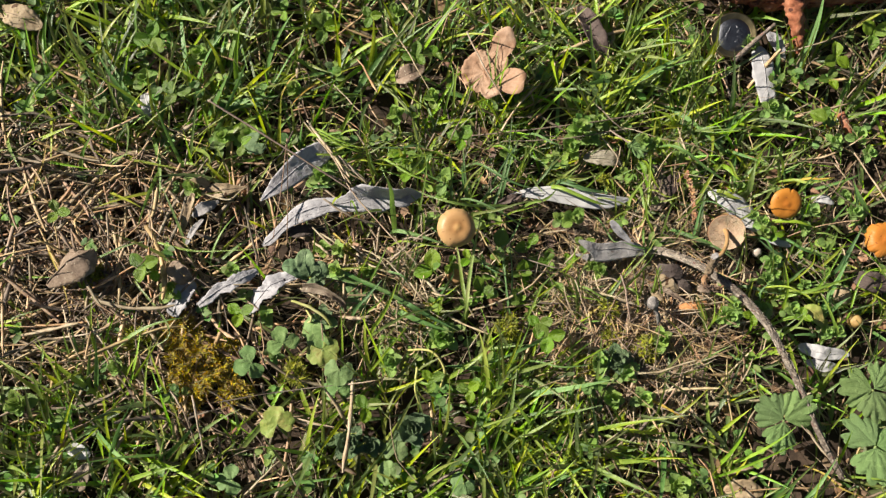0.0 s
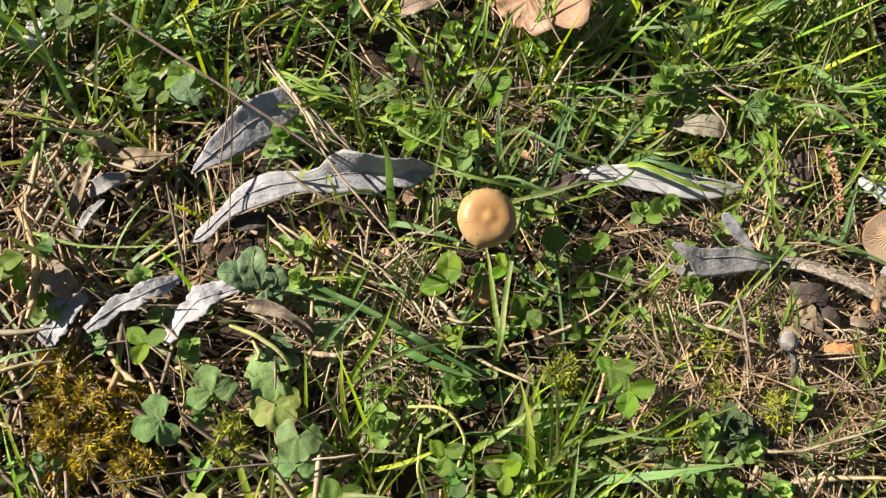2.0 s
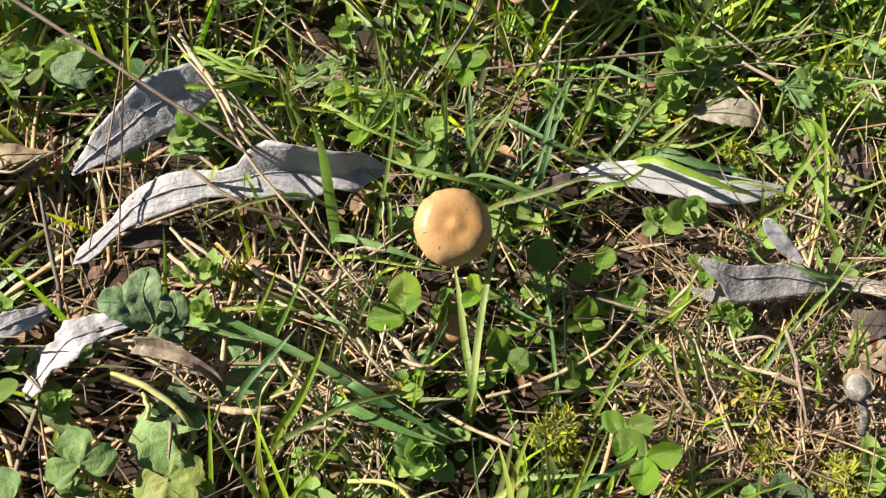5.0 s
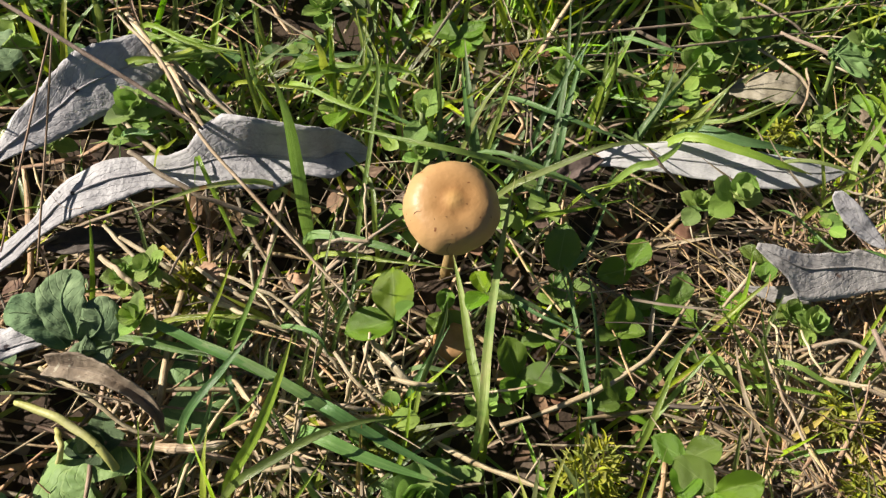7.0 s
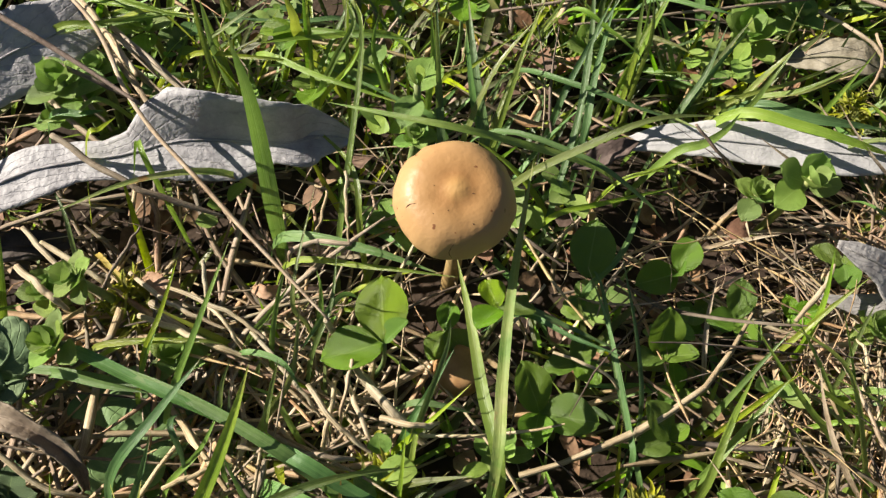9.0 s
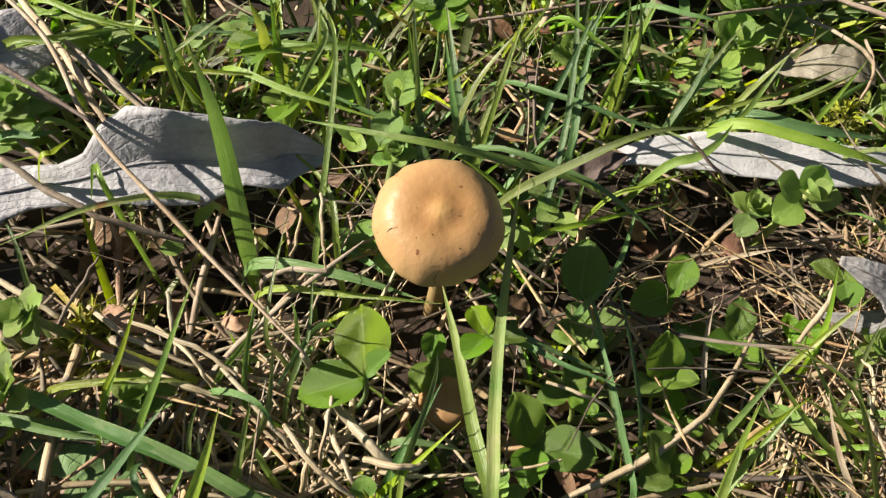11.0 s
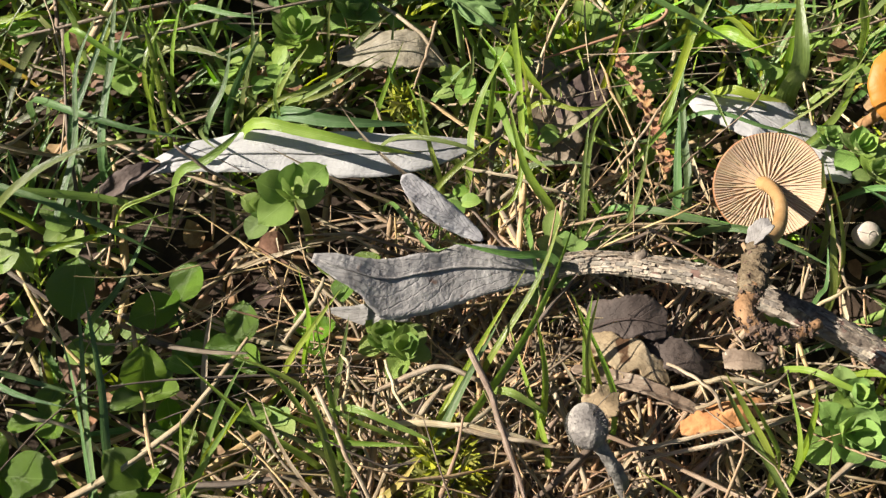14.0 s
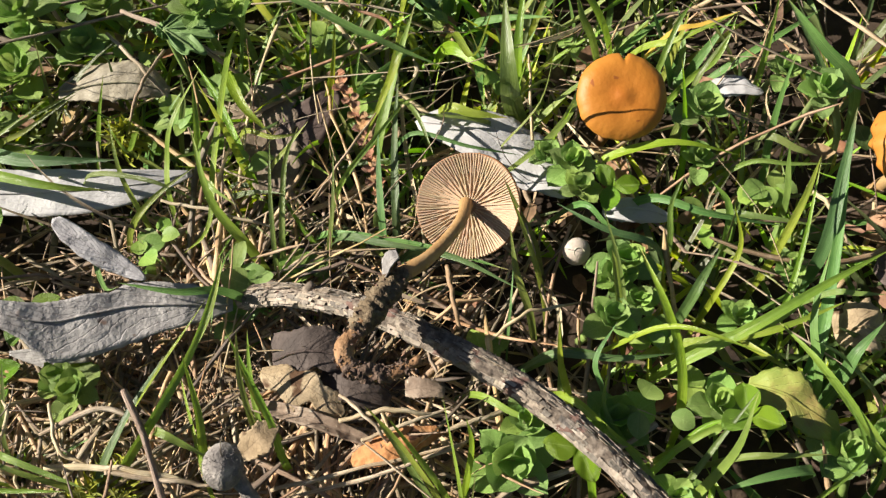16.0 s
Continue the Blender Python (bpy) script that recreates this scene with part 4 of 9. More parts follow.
def bark_piece():
    base = np.array((0.1850, 0.2420, 0.0))
    top = thing("bark_piece", tuple(base), "reddish-brown flaking piece of pine bark with a stub", "bark")
    line = [np.array(p) - base for p in ((0.1310, 0.2390, 0.0095), (0.1500, 0.2420, 0.0110), (0.1750, 0.2400, 0.0120), (0.2000, 0.2425, 0.0120), (0.2330, 0.2470, 0.0105), (0.2560, 0.2500, 0.0080))]
    P = tube(line, [0.0030, 0.0085, 0.0110, 0.0105, 0.0095, 0.0040], 130, 40, 0.22, 7.0, 190)
    part("bark", grid_mesh("bark", P, True), RED_BARK, top)
    stub = [np.array(p) - base for p in ((0.1800, 0.2330, 0.0160), (0.1825, 0.2240, 0.0130), (0.1868, 0.2150, 0.0065), (0.1890, 0.2095, 0.0010))]
    part("stub", grid_mesh("stub", tube(stub, [0.0055, 0.0038, 0.0028, 0.0016], 40, 18, 0.3, 8.0, 420), True), RED_BARK, top)
    rnd = random.Random(21)
    V, F = [], []
    C = spline(line, 130)
    for k in range(220):
        i = rnd.randrange(8, 122)
        r = float(np.interp(i / 130, np.linspace(0, 1, 6), [0.0030, 0.0085, 0.0110, 0.0105, 0.0095, 0.0040]))
        a = rnd.uniform(-2.6, 1.2)
        d = np.array((0, math.sin(a) * 1.0, math.cos(a)))
        t, s = np.array((1.0, 0, 0)), np.array((0, math.cos(a), -math.sin(a)))
        q = C[i] + d * r * 1.0
        u, w, h = rnd.uniform(0.0015, 0.005), rnd.uniform(0.0008, 0.002), rnd.uniform(0.0002, 0.0009)
        j = len(V)
        V += [tuple(v) for v in (q - t * u - s * w, q + t * u - s * w * 0.7, q + t * u * 0.8 + s * w + d * h, q - t * u * 0.9 + s * w + d * h, q - d * 0.002)]
        F += [(j, j + 1, j + 2, j + 3), (j + 1, j, j + 4), (j + 2, j + 1, j + 4), (j + 3, j + 2, j + 4), (j, j + 3, j + 4)]
    me = bpy.data.meshes.new("flaking_bark")
    me.from_pydata(V, [], F)
    part("flaking_bark", me, RED_BARK, top)


bark_piece()
P = tube([(0, 0, 0), (0.003, -0.006, -0.0008), (0.0065, -0.0125, -0.003)], [0.0022, 0.0021, 0.0012], 30, 12, 0.3, 9.0, 500)
ob = part("bark_chip", grid_mesh("bark_chip", P, True), RED_BARK)
ob.location = (0.2058, 0.1756, 0.0045)
tagged(ob, "small reddish-brown splinter of bark in the weeds", "bark")


# ---- oak leaf ----
star_leaf((0.0238, 0.1872, 0.0100), 10, 0, ((114, 2.25, 24), (86, 1.30, 24), (40, 2.30, 26), (2, 1.45, 34)), OAK_LEAF, "curled rust-tan oak leaf with finger-like lobes in the grass",
          lean=(-0.30, -0.15, 1), core=1.05, cup=0.10, teeth=0.015, sharp=0.5, stem=(-0.001, -0.010), name="oak_leaf", group="dead leaves", seed=4.0, dry=True)

# ---- seed head, bud scales and shell ----
head = thing("seed_head", (0.1015, 0.0754, 0.0050), "round grey downy seed head on a short stalk, in dry thatch", "seed head")
P = lathe([(0.0026 * math.sin(a), 0.0031 * math.cos(a)) for a in np.linspace(0.001, math.pi - 0.001, 22)], 32, lambda r, z, a: (r * (1 + 0.05 * math.sin(5 * a)), z))
part("head", grid_mesh("head", P, True), PUFF, head, m=Matrix.Translation((0, 0, 0.0072)) @ Matrix.Rotation(1.7, 4, "X"))
N_ = 900
d_ = unit(np.random.RandomState(4).normal(size=(N_, 3)))
base_ = d_ * 0.00265 + np.array((0, 0, 0.0072))
C_, D_ = centre_lines(base_, np.arctan2(d_[:, 1], d_[:, 0]), np.full(N_, 0.00035), np.arcsin(np.clip(d_[:, 2], -1, 1)), np.zeros(N_), np.zeros(N_), 2)
down = mass("down", rods(C_, D_, np.full(N_, 0.00003), 3), 3, 3, PUFF, "", "", True)
down.parent = head
del down["kind"]
S_ = tube([(0.001, -0.0012, 0.0052), (0.0035, -0.0050, 0.0030), (0.0065, -0.0085, -0.0040)], [0.0009, 0.0010, 0.0011], 24, 10, 0.25, 3, 700)
part("stalk", grid_mesh("stalk", S_, True), PUFF, head)

bud = thing("bud_scales", (0.1223, 0.1405, 0.002), "rusty chain of dry bud scales lying in the grass", "catkin")
me_ = grid_mesh("scale", obovate(0.9, 1.0, 0, 6, 5, 0.5, 0.3))
me_.materials.append(CATKIN)
Cb = spline([(0, 0, 0.005), (0.0030, -0.0085, 0.0035), (0.0040, -0.0165, 0.002), (0.0042, -0.0240, 0.001)], 40)
part("axis", grid_mesh("axis", tube(Cb[::8], [0.0005, 0.0004], 20, 6), True), CATKIN, bud)
for k in range(38):
    a = k * 2.4
    part("scale", me_, None, bud, m=Matrix.Translation(Cb[k]) @ Matrix.Rotation(a, 4, "Z") @ Matrix.Rotation(-0.5, 4, "Y") @ Matrix.Scale(0.0021, 4))

P = lathe([(0.0022 * math.sin(a) * (1 - 0.12 * math.cos(3 * a)), 0.0021 * math.cos(a)) for a in np.linspace(0.01, math.pi - 0.01, 20)], 28)
ob = part("snail_shell", grid_mesh("snail_shell", P, True), SHELL)
ob.matrix_world = Matrix.Translation((0.1573, 0.1027, 0.0025)) @ Matrix.Rotation(0.6, 4, "X")
tagged(ob, "small bleached round snail shell among the weeds", "shell")
C_ = np.array([(0.0010 * (1 - k / 60) * math.cos(k * 0.3), 0.0010 * (1 - k / 60) * math.sin(k * 0.3), 0.00205 - 0.00001 * k) for k in range(55)])
part("whorl", grid_mesh("whorl", tube(C_[::3], [0.00009, 0.00008, 0.00004], 50, 6), True), SHELL, ob)

# dead leaves
dry_leaf(GREY_LEAF, 15.5, (-0.0785, 0.1190, 0.0090), (-0.0706, 0.1261, 0.0120), (-0.0625, 0.1332, 0.0140), (-0.0564, 0.1373, 0.0150), (-0.0495, 0.1426, 0.0150), label='broad blue-grey dead leaf with a torn end, mostly shaded', seed=1.3, nick=0.05, ripple=0.0008, left=(0.3, 2.2, 3.8, 5.0, 5.8, 6.4, 6.4, 6.0, 5.0), right=(0.3, 2.4, 4.2, 5.2, 6.0, 6.4, 6.2, 5.4, 4.4), tilt=((10, 30, 44, 40, 30), (-5, -22, -30, -28, -24)))
dry_leaf(GREY_LEAF, 11.5, (-0.0775, 0.0995, 0.0030), (-0.0730, 0.1031, 0.0040), (-0.0685, 0.1080, 0.0050), (-0.0630, 0.1125, 0.0080), (-0.0552, 0.1159, 0.0100), (-0.0472, 0.1175, 0.0110), (-0.0394, 0.1188, 0.0115), (-0.0328, 0.1205, 0.0120), (-0.0249, 0.1212, 0.0120), (-0.0154, 0.1210, 0.0120), (-0.0112, 0.1231, 0.0110), (-0.0050, 0.1240, 0.0095), label='long folded silver-grey dead leaf, far half standing up, torn edges', seed=2.1, nick=0.07, ripple=0.0005, curl=0.0, left=(0.4, 2.2, 2.4, 2.2, 2.2, 2.8, 3.6, 4.0, 4.0, 3.4, 2.8, 3.4, 6.2, 9.0, 9.0, 8.2, 7.4, 6.2, 5.0, 3.0, 0.8), right=(0.6, 2.2, 2.2, 2.0, 2.4, 3.6, 4.6, 4.8, 4.6, 3.2, 3.6, 4.4, 5.4, 6.2, 6.4, 6.6, 3.2, 4.4, 4.2, 2.8, 0.6), tilt=((5, 5, 4, 6, 10, 14, 48, 72, 70, 60, 45), (-6, -8, -10, -12, -12, -10, -12, -16, -16, -12, -10)))
dry_leaf(PALE_LEAF, 8.6, (0.0373, 0.1275, 0.0030), (0.0456, 0.1282, 0.0040), (0.0549, 0.1281, 0.0050), (0.0658, 0.1268, 0.0055), (0.0767, 0.1254, 0.0055), (0.0868, 0.1253, 0.0050), (0.0960, 0.1271, 0.0030), label='pale silvery dead leaf half hidden by grass blades', seed=3.2, nick=0.07, ripple=0.0006, left=(0.6, 1.6, 2.6, 3.4, 3.8, 4.0, 3.9, 3.6, 3.0, 2.2, 0.5), right=(0.8, 1.4, 2.4, 3.2, 3.6, 3.8, 4.2, 4.0, 3.4, 2.2, 0.4), tilt=((4, 8, 12, 12, 8), (-8, -12, -14, -12, -8)))
ash = dry_leaf(ASH_LEAF, 10.5, (0.1024, 0.1006, 0.0060), (0.0969, 0.1008, 0.0080), (0.0889, 0.1014, 0.0095), (0.0831, 0.1007, 0.0105), (0.0771, 0.1001, 0.0110), (0.0723, 0.1011, 0.0125), (0.0674, 0.1031, 0.0140), label='ash-grey dead leaf with a ragged torn end beside the twig', seed=4.4, nick=0.07, ripple=0.0006, left=(0.8, 2.0, 3.0, 4.2, 5.4, 5.9, 6.1, 6.0, 5.8, 2.8, 2.0, 1.3, 0.5), right=(0.8, 2.0, 3.0, 3.2, 3.4, 2.6, 2.9, 2.8, 2.9, 2.6, 2.2, 1.7, 0.7), tilt=((-12, -22, -28, -28, -26, -22, -18), (8, 18, 26, 24, 22, 22, 18)))
lobe_base = (0.0805, 0.0975, 0.0055)
lobe = sheet([np.array(p) - np.array(ash.location) for p in (lobe_base, (0.0741, 0.0976, 0.0048), (0.0684, 0.0991, 0.0040))], torn((2.2, 2.0, 1.8, 1.1, 0.3), (2.2, 1.6, 1.5, 0.9, 0.3)), 20, 7, 0.0, 0, 0.0005, 0, 5.2, 0.1, tilt=((-24, -20, -12), (20, 16, 8)))
solid(part('torn_lobe', grid_mesh('torn_lobe', lobe), ASH_LEAF, ash), 0.25)
dry_leaf(GREY_LEAF, 3.8, (0.0919, 0.1031, 0.0140), (0.0883, 0.1056, 0.0155), (0.0848, 0.1083, 0.0175), (0.0811, 0.1116, 0.0200), label='narrow stiff grey leaf scrap above the ash-grey leaf', fold=0.12, roll=40, at=0.62, sharp=0.35, seed=4.9, rib=False, nick=0.08, ripple=0.0004)
dry_leaf(DARK_LEAF, 4, (0.0314, 0.1233, 0.0028), (0.0378, 0.1251, 0.0038), (0.0433, 0.1275, 0.0047), label='ragged dark brown leaf shred under the pale leaf', fold=0.4, at=0.5, seed=5.0, rib=False)
dry_leaf(PALE_LEAF, 11, (0.1352, 0.1323, 0.0028), (0.1468, 0.1266, 0.0038), (0.1546, 0.1199, 0.0028), (0.1590, 0.1129, 0.0019), label='pale grey dead leaf behind the overturned mushroom', fold=-0.08, at=0.5, sharp=0.5, seed=5.5)
dry_leaf(PALE_LEAF, 4.5, (0.1633, 0.1090, 0.0028), (0.1683, 0.1084, 0.0038), (0.1747, 0.1061, 0.0028), label='small pale curled leaf lying in the grass', fold=-0.3, sharp=0.5, seed=6.1)
dry_leaf(PALE_LEAF, 5, (0.1875, 0.1305, 0.0028), (0.1935, 0.1304, 0.0038), (0.1985, 0.1281, 0.0028), label='small pale dead leaf among weeds', fold=-0.2, sharp=0.5, seed=6.4)
dry_leaf(BROWN_LEAF, 9, (0.1077, 0.1460, 0.0009), (0.1089, 0.1343, 0.0028), (0.1097, 0.1225, 0.0009), label='broad brown decayed leaf under the grass', fold=0.1, seed=6.8, nick=0.2, left=(3, 5.5, 6, 5, 5.2, 3), right=(3, 5, 6.2, 6.5, 5, 3))
dry_leaf(GREY_LEAF, 8, (-0.1034, 0.0706, 0.0057), (-0.0941, 0.0773, 0.0095), (-0.0860, 0.0814, 0.0113), (-0.0776, 0.0864, 0.0085), label='crumpled pale grey dead leaf on the thatch', fold=(0.3, -0.2), seed=7.1, nick=0.2, ripple=0.0013, left=(1.0, 1.6, 3.0, 2.0, 3.6, 2.4, 1.2), right=(1.4, 2.8, 1.8, 3.6, 2.2, 2.6, 0.8), tilt=((5, 22, 8, 26, 10), (-6, -14, 4, -16, -8)))
dry_leaf(GREY_LEAF, 13, (-0.0815, 0.0684, 0.0028), (-0.0761, 0.0749, 0.0076), (-0.0711, 0.0801, 0.0104), (-0.0599, 0.0847, 0.0085), label='torn grey dead leaf under a hairy weed', fold=(-0.1, 0.3), seed=7.7, nick=0.2, ripple=0.0014, left=(2.4, 3.4, 5.0, 2.6, 4.6, 4.2, 1.6), right=(1.2, 3.6, 2.2, 4.8, 5.2, 2.0, 1.0), tilt=((-6, -14, 4, -18, -6), (8, 22, 4, 26, 12)))
dry_leaf(BROWN_LEAF, 6, (-0.0572, 0.0791, 0.0110), (-0.0519, 0.0785, 0.0120), (-0.0464, 0.0769, 0.0120), (-0.0415, 0.0744, 0.0100), (-0.0389, 0.0719, 0.0080), (-0.0383, 0.0694, 0.0050), label='rolled grey-brown dead leaf tip in the grass', nick=0.14, ripple=0.0007, seed=8.1, rib=False, left=(2.4, 2.8, 2.4, 2.2, 1.4, 0.5), right=(2.2, 2.4, 1.8, 1.6, 1.0, 0.3), tilt=((62, 48, 72, 60, 55), (30, 12, 40, 30, 40)))
dry_leaf(PALE_LEAF, 11.5, (0.1655, 0.2109, 0.0047), (0.1671, 0.2011, 0.0057), (0.1689, 0.1897, 0.0038), (0.1700, 0.1777, 0.0019), label='bright pale dead leaf standing beside the coin', fold=-0.1, sharp=0.4, at=0.5, seed=8.8)
dry_leaf(GREY_LEAF, 7, (0.1691, 0.2174, 0.0076), (0.1754, 0.2109, 0.0057), (0.1808, 0.2038, 0.0028), label='narrow shaded grey leaf beside the bark', fold=0.3, seed=9.1)
dry_leaf(PALE_LEAF, 6.5, (0.1735, 0.0581, 0.0028), (0.1839, 0.0547, 0.0047), (0.1988, 0.0543, 0.0028), label='pale grey leaf scrap in the grass', fold=0.2, seed=9.4, sharp=0.5)
dry_leaf(PALE_LEAF, 5.5, (0.1769, 0.0508, 0.0019), (0.1866, 0.0482, 0.0038), (0.1945, 0.0472, 0.0019), label='pale grey leaf scrap in the grass', fold=0.2, seed=9.6, sharp=0.5)
dry_leaf(BROWN_LEAF, 17, (-0.1706, 0.0785, 0.0047), (-0.1607, 0.0855, 0.0132), (-0.1534, 0.0903, 0.0151), (-0.1501, 0.0948, 0.0085), label='curled dull brown leaf with a pale lower edge', fold=-0.55, roll=18, at=0.55, sharp=0.45, seed=10.2)
dry_leaf(TAN_LEAF, 7, (-0.1076, 0.1225, 0.0038), (-0.0976, 0.1244, 0.0057), (-0.0853, 0.1268, 0.0038), label='small yellowish dead leaf on the thatch', fold=0.12, sharp=1.2, seed=10.6)
dry_leaf(BROWN_LEAF, 7, (-0.1477, -0.0088, 0.0038), (-0.1443, -0.0027, 0.0085), (-0.1423, 0.0035, 0.0095), label='small brown curled leaf standing in the grass', fold=0.4, seed=11.0)
dry_leaf(PALE_LEAF, 6, (-0.1541, 0.0096, 0.0028), (-0.1484, 0.0073, 0.0038), (-0.1439, 0.0054, 0.0028), label='pale torn leaf scrap on the thatch', fold=0.2, seed=11.4, sharp=0.5, rib=False)
dry_leaf(DARK_LEAF, 10, (0.2050, 0.0920, 0.0019), (0.2134, 0.0891, 0.0038), (0.2275, 0.0884, 0.0019), label='dark red-brown rotted leaf in the grass', fold=0.15, seed=11.8, sharp=0.5)
dry_leaf(TAN_LEAF, 8, (0.1331, -0.0077, 0.0019), (0.1423, -0.0062, 0.0047), (0.1514, -0.0081, 0.0019), label='pale tan dead leaf at the edge of the grass', fold=0.2, seed=12.2, sharp=0.5)
dry_leaf(BROWN_LEAF, 9, (-0.0184, 0.1847, 0.0028), (-0.0117, 0.1862, 0.0066), (-0.0048, 0.1915, 0.0038), label='pale tan leaf fragment in the grass', fold=0.3, seed=12.6, sharp=0.5)
dry_leaf(TAN_LEAF, 12, (-0.2086, 0.2113, 0.0028), (-0.1976, 0.2072, 0.0057), (-0.1875, 0.2029, 0.0038), label='bleached leaf pressed into the grass', fold=0.2, seed=13.0, sharp=0.5)
dry_leaf(PALE_LEAF, 6, (-0.1374, 0.1721, 0.0028), (-0.1342, 0.1643, 0.0047), (-0.1337, 0.1608, 0.0028), label='pale shred of leaf in the thatch', fold=0.3, seed=13.4, sharp=0.5)
dry_leaf(DARK_LEAF, 10, (0.0741, 0.2294, 0.0028), (0.0798, 0.2119, 0.0066), (0.0874, 0.1998, 0.0038), label='dark curled dead leaf in the grass', fold=0.6, seed=13.8, sharp=0.5)
dry_leaf(BROWN_LEAF, 8, (-0.1177, 0.0888, 0.0047), (-0.1118, 0.0843, 0.0085), (-0.1086, 0.0814, 0.0038), label='small brown curled leaf', fold=0.5, seed=14.2, sharp=0.5)
dry_leaf(TAN_LEAF, 5, (-0.1127, 0.1240, 0.0050), (-0.1077, 0.1270, 0.0090), (-0.1029, 0.1260, 0.0050), label='crumpled tan leaf scrap on dry straw', seed=14.6, rib=False, nick=0.2, ripple=0.0012, left=(1.0, 2.8, 2.4, 2.8, 0.8), right=(0.8, 2.2, 2.6, 2.0, 0.6), tilt=((20, 50, 20), (-30, -10, -30)))
dry_leaf(TAN_LEAF, 3.4, (-0.1096, 0.1225, 0.0070), (-0.1107, 0.1147, 0.0080), (-0.1141, 0.1026, 0.0040), label='narrow tan leaf shred on dry straw', seed=14.7, rib=False, nick=0.25, ripple=0.001, fold=0.3, sharp=0.4)
dry_leaf(ASH_LEAF, 5, (-0.1096, 0.1116, 0.0050), (-0.1040, 0.1150, 0.0080), (-0.0980, 0.1196, 0.0050), label='torn grey leaf shred on dry straw', seed=14.8, rib=False, nick=0.2, ripple=0.001, left=(0.8, 2.4, 3.0, 2.0, 0.6), right=(0.8, 2.0, 2.8, 2.4, 0.6), tilt=((10, 30, 10), (-20, 0, -20)))
dry_leaf(ASH_LEAF, 2.8, (-0.1114, 0.0985, 0.0040), (-0.1078, 0.1055, 0.0060), (-0.1044, 0.1108, 0.0050), label='narrow grey leaf shred on dry straw', seed=14.9, rib=False, nick=0.25, ripple=0.001, fold=0.4, sharp=0.4)
dry_leaf(GREY_LEAF, 9, (-0.1152, 0.0662, 0.0019), (-0.1115, 0.0748, 0.0047), (-0.1063, 0.0816, 0.0028), label='shredded grey leaf on the thatch', fold=0.3, seed=15.0, sharp=0.45, nick=0.4, ripple=0.002)
dry_leaf(MOTTLED, 8, (0.0734, 0.1471, 0.0040), (0.0782, 0.1468, 0.0050), (0.0833, 0.1465, 0.0055), (0.0885, 0.1458, 0.0050), (0.0924, 0.1449, 0.0030), label='flat mottled tan dead leaf half buried under the grass', seed=15.4, nick=0.14, ripple=0.0006, left=(1.0, 3.2, 4.0, 4.2, 4.0, 3.2, 1.0), right=(1.2, 2.4, 3.0, 3.4, 3.0, 2.2, 0.8), tilt=((6, 8, 6), (-6, -8, -6)))
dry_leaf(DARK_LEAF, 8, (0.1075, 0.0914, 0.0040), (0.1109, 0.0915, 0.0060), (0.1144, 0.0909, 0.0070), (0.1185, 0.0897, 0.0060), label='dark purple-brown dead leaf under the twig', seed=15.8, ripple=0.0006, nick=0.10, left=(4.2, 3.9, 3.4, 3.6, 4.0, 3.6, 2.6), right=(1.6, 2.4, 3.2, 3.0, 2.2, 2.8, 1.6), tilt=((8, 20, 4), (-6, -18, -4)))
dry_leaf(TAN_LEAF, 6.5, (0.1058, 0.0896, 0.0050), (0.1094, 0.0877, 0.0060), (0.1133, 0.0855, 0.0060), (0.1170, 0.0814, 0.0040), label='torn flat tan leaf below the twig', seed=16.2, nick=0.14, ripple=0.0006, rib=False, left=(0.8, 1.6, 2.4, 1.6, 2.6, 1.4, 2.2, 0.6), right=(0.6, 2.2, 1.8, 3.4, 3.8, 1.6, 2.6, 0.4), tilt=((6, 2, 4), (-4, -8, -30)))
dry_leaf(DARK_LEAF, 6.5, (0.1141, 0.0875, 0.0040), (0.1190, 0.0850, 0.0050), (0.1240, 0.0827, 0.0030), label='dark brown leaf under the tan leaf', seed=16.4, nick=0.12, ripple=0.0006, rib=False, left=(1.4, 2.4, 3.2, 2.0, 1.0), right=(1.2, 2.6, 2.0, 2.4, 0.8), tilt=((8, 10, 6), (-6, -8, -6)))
dry_leaf(TAN_LEAF, 5, (0.1023, 0.0777, 0.0060), (0.1056, 0.0792, 0.0085), (0.1080, 0.0811, 0.0075), label='small torn pale leaf scrap beside the seed head', fold=0.1, seed=16.6, nick=0.18, rib=False, ripple=0.0008, left=(0.8, 2.2, 1.8, 2.1, 0.7), right=(1, 1.8, 2.4, 1.6, 0.6))
dry_leaf(BROWN_LEAF, 4, (0.1264, 0.0839, 0.0035), (0.1288, 0.0835, 0.0050), (0.1319, 0.0822, 0.0040), label='small torn grey-brown leaf scrap under the twig', seed=17.0, nick=0.25, rib=False, ripple=0.0010, left=(1.6, 1.9, 1.4, 1.7, 0.9), right=(0.8, 1.4, 1.5, 1.0, 0.5), tilt=((0, 10, 0), (-8, -4, -10)))
dry_leaf(RUST, 5.0, (0.1168, 0.0751, 0.0025), (0.1207, 0.0752, 0.0055), (0.1253, 0.0760, 0.0065), (0.1305, 0.0772, 0.0040), label='rust-orange cracked leaf fragment', seed=17.4, nick=0.14, rib=False, ripple=0.0009, left=(0.8, 1.8, 2.2, 2.4, 2.2, 0.8), right=(0.8, 1.7, 2.3, 2.4, 2.0, 1), tilt=((-10, -20, -14), (-16, -26, -20)))
dry_leaf(BROWN_LEAF, 2.2, (0.1031, 0.0856, 0.0038), (0.1116, 0.0819, 0.0047), (0.1215, 0.0766, 0.0038), label='rolled brown strip of leaf on the thatch', fold=0.8, seed=17.8, sharp=0.3, rib=False)
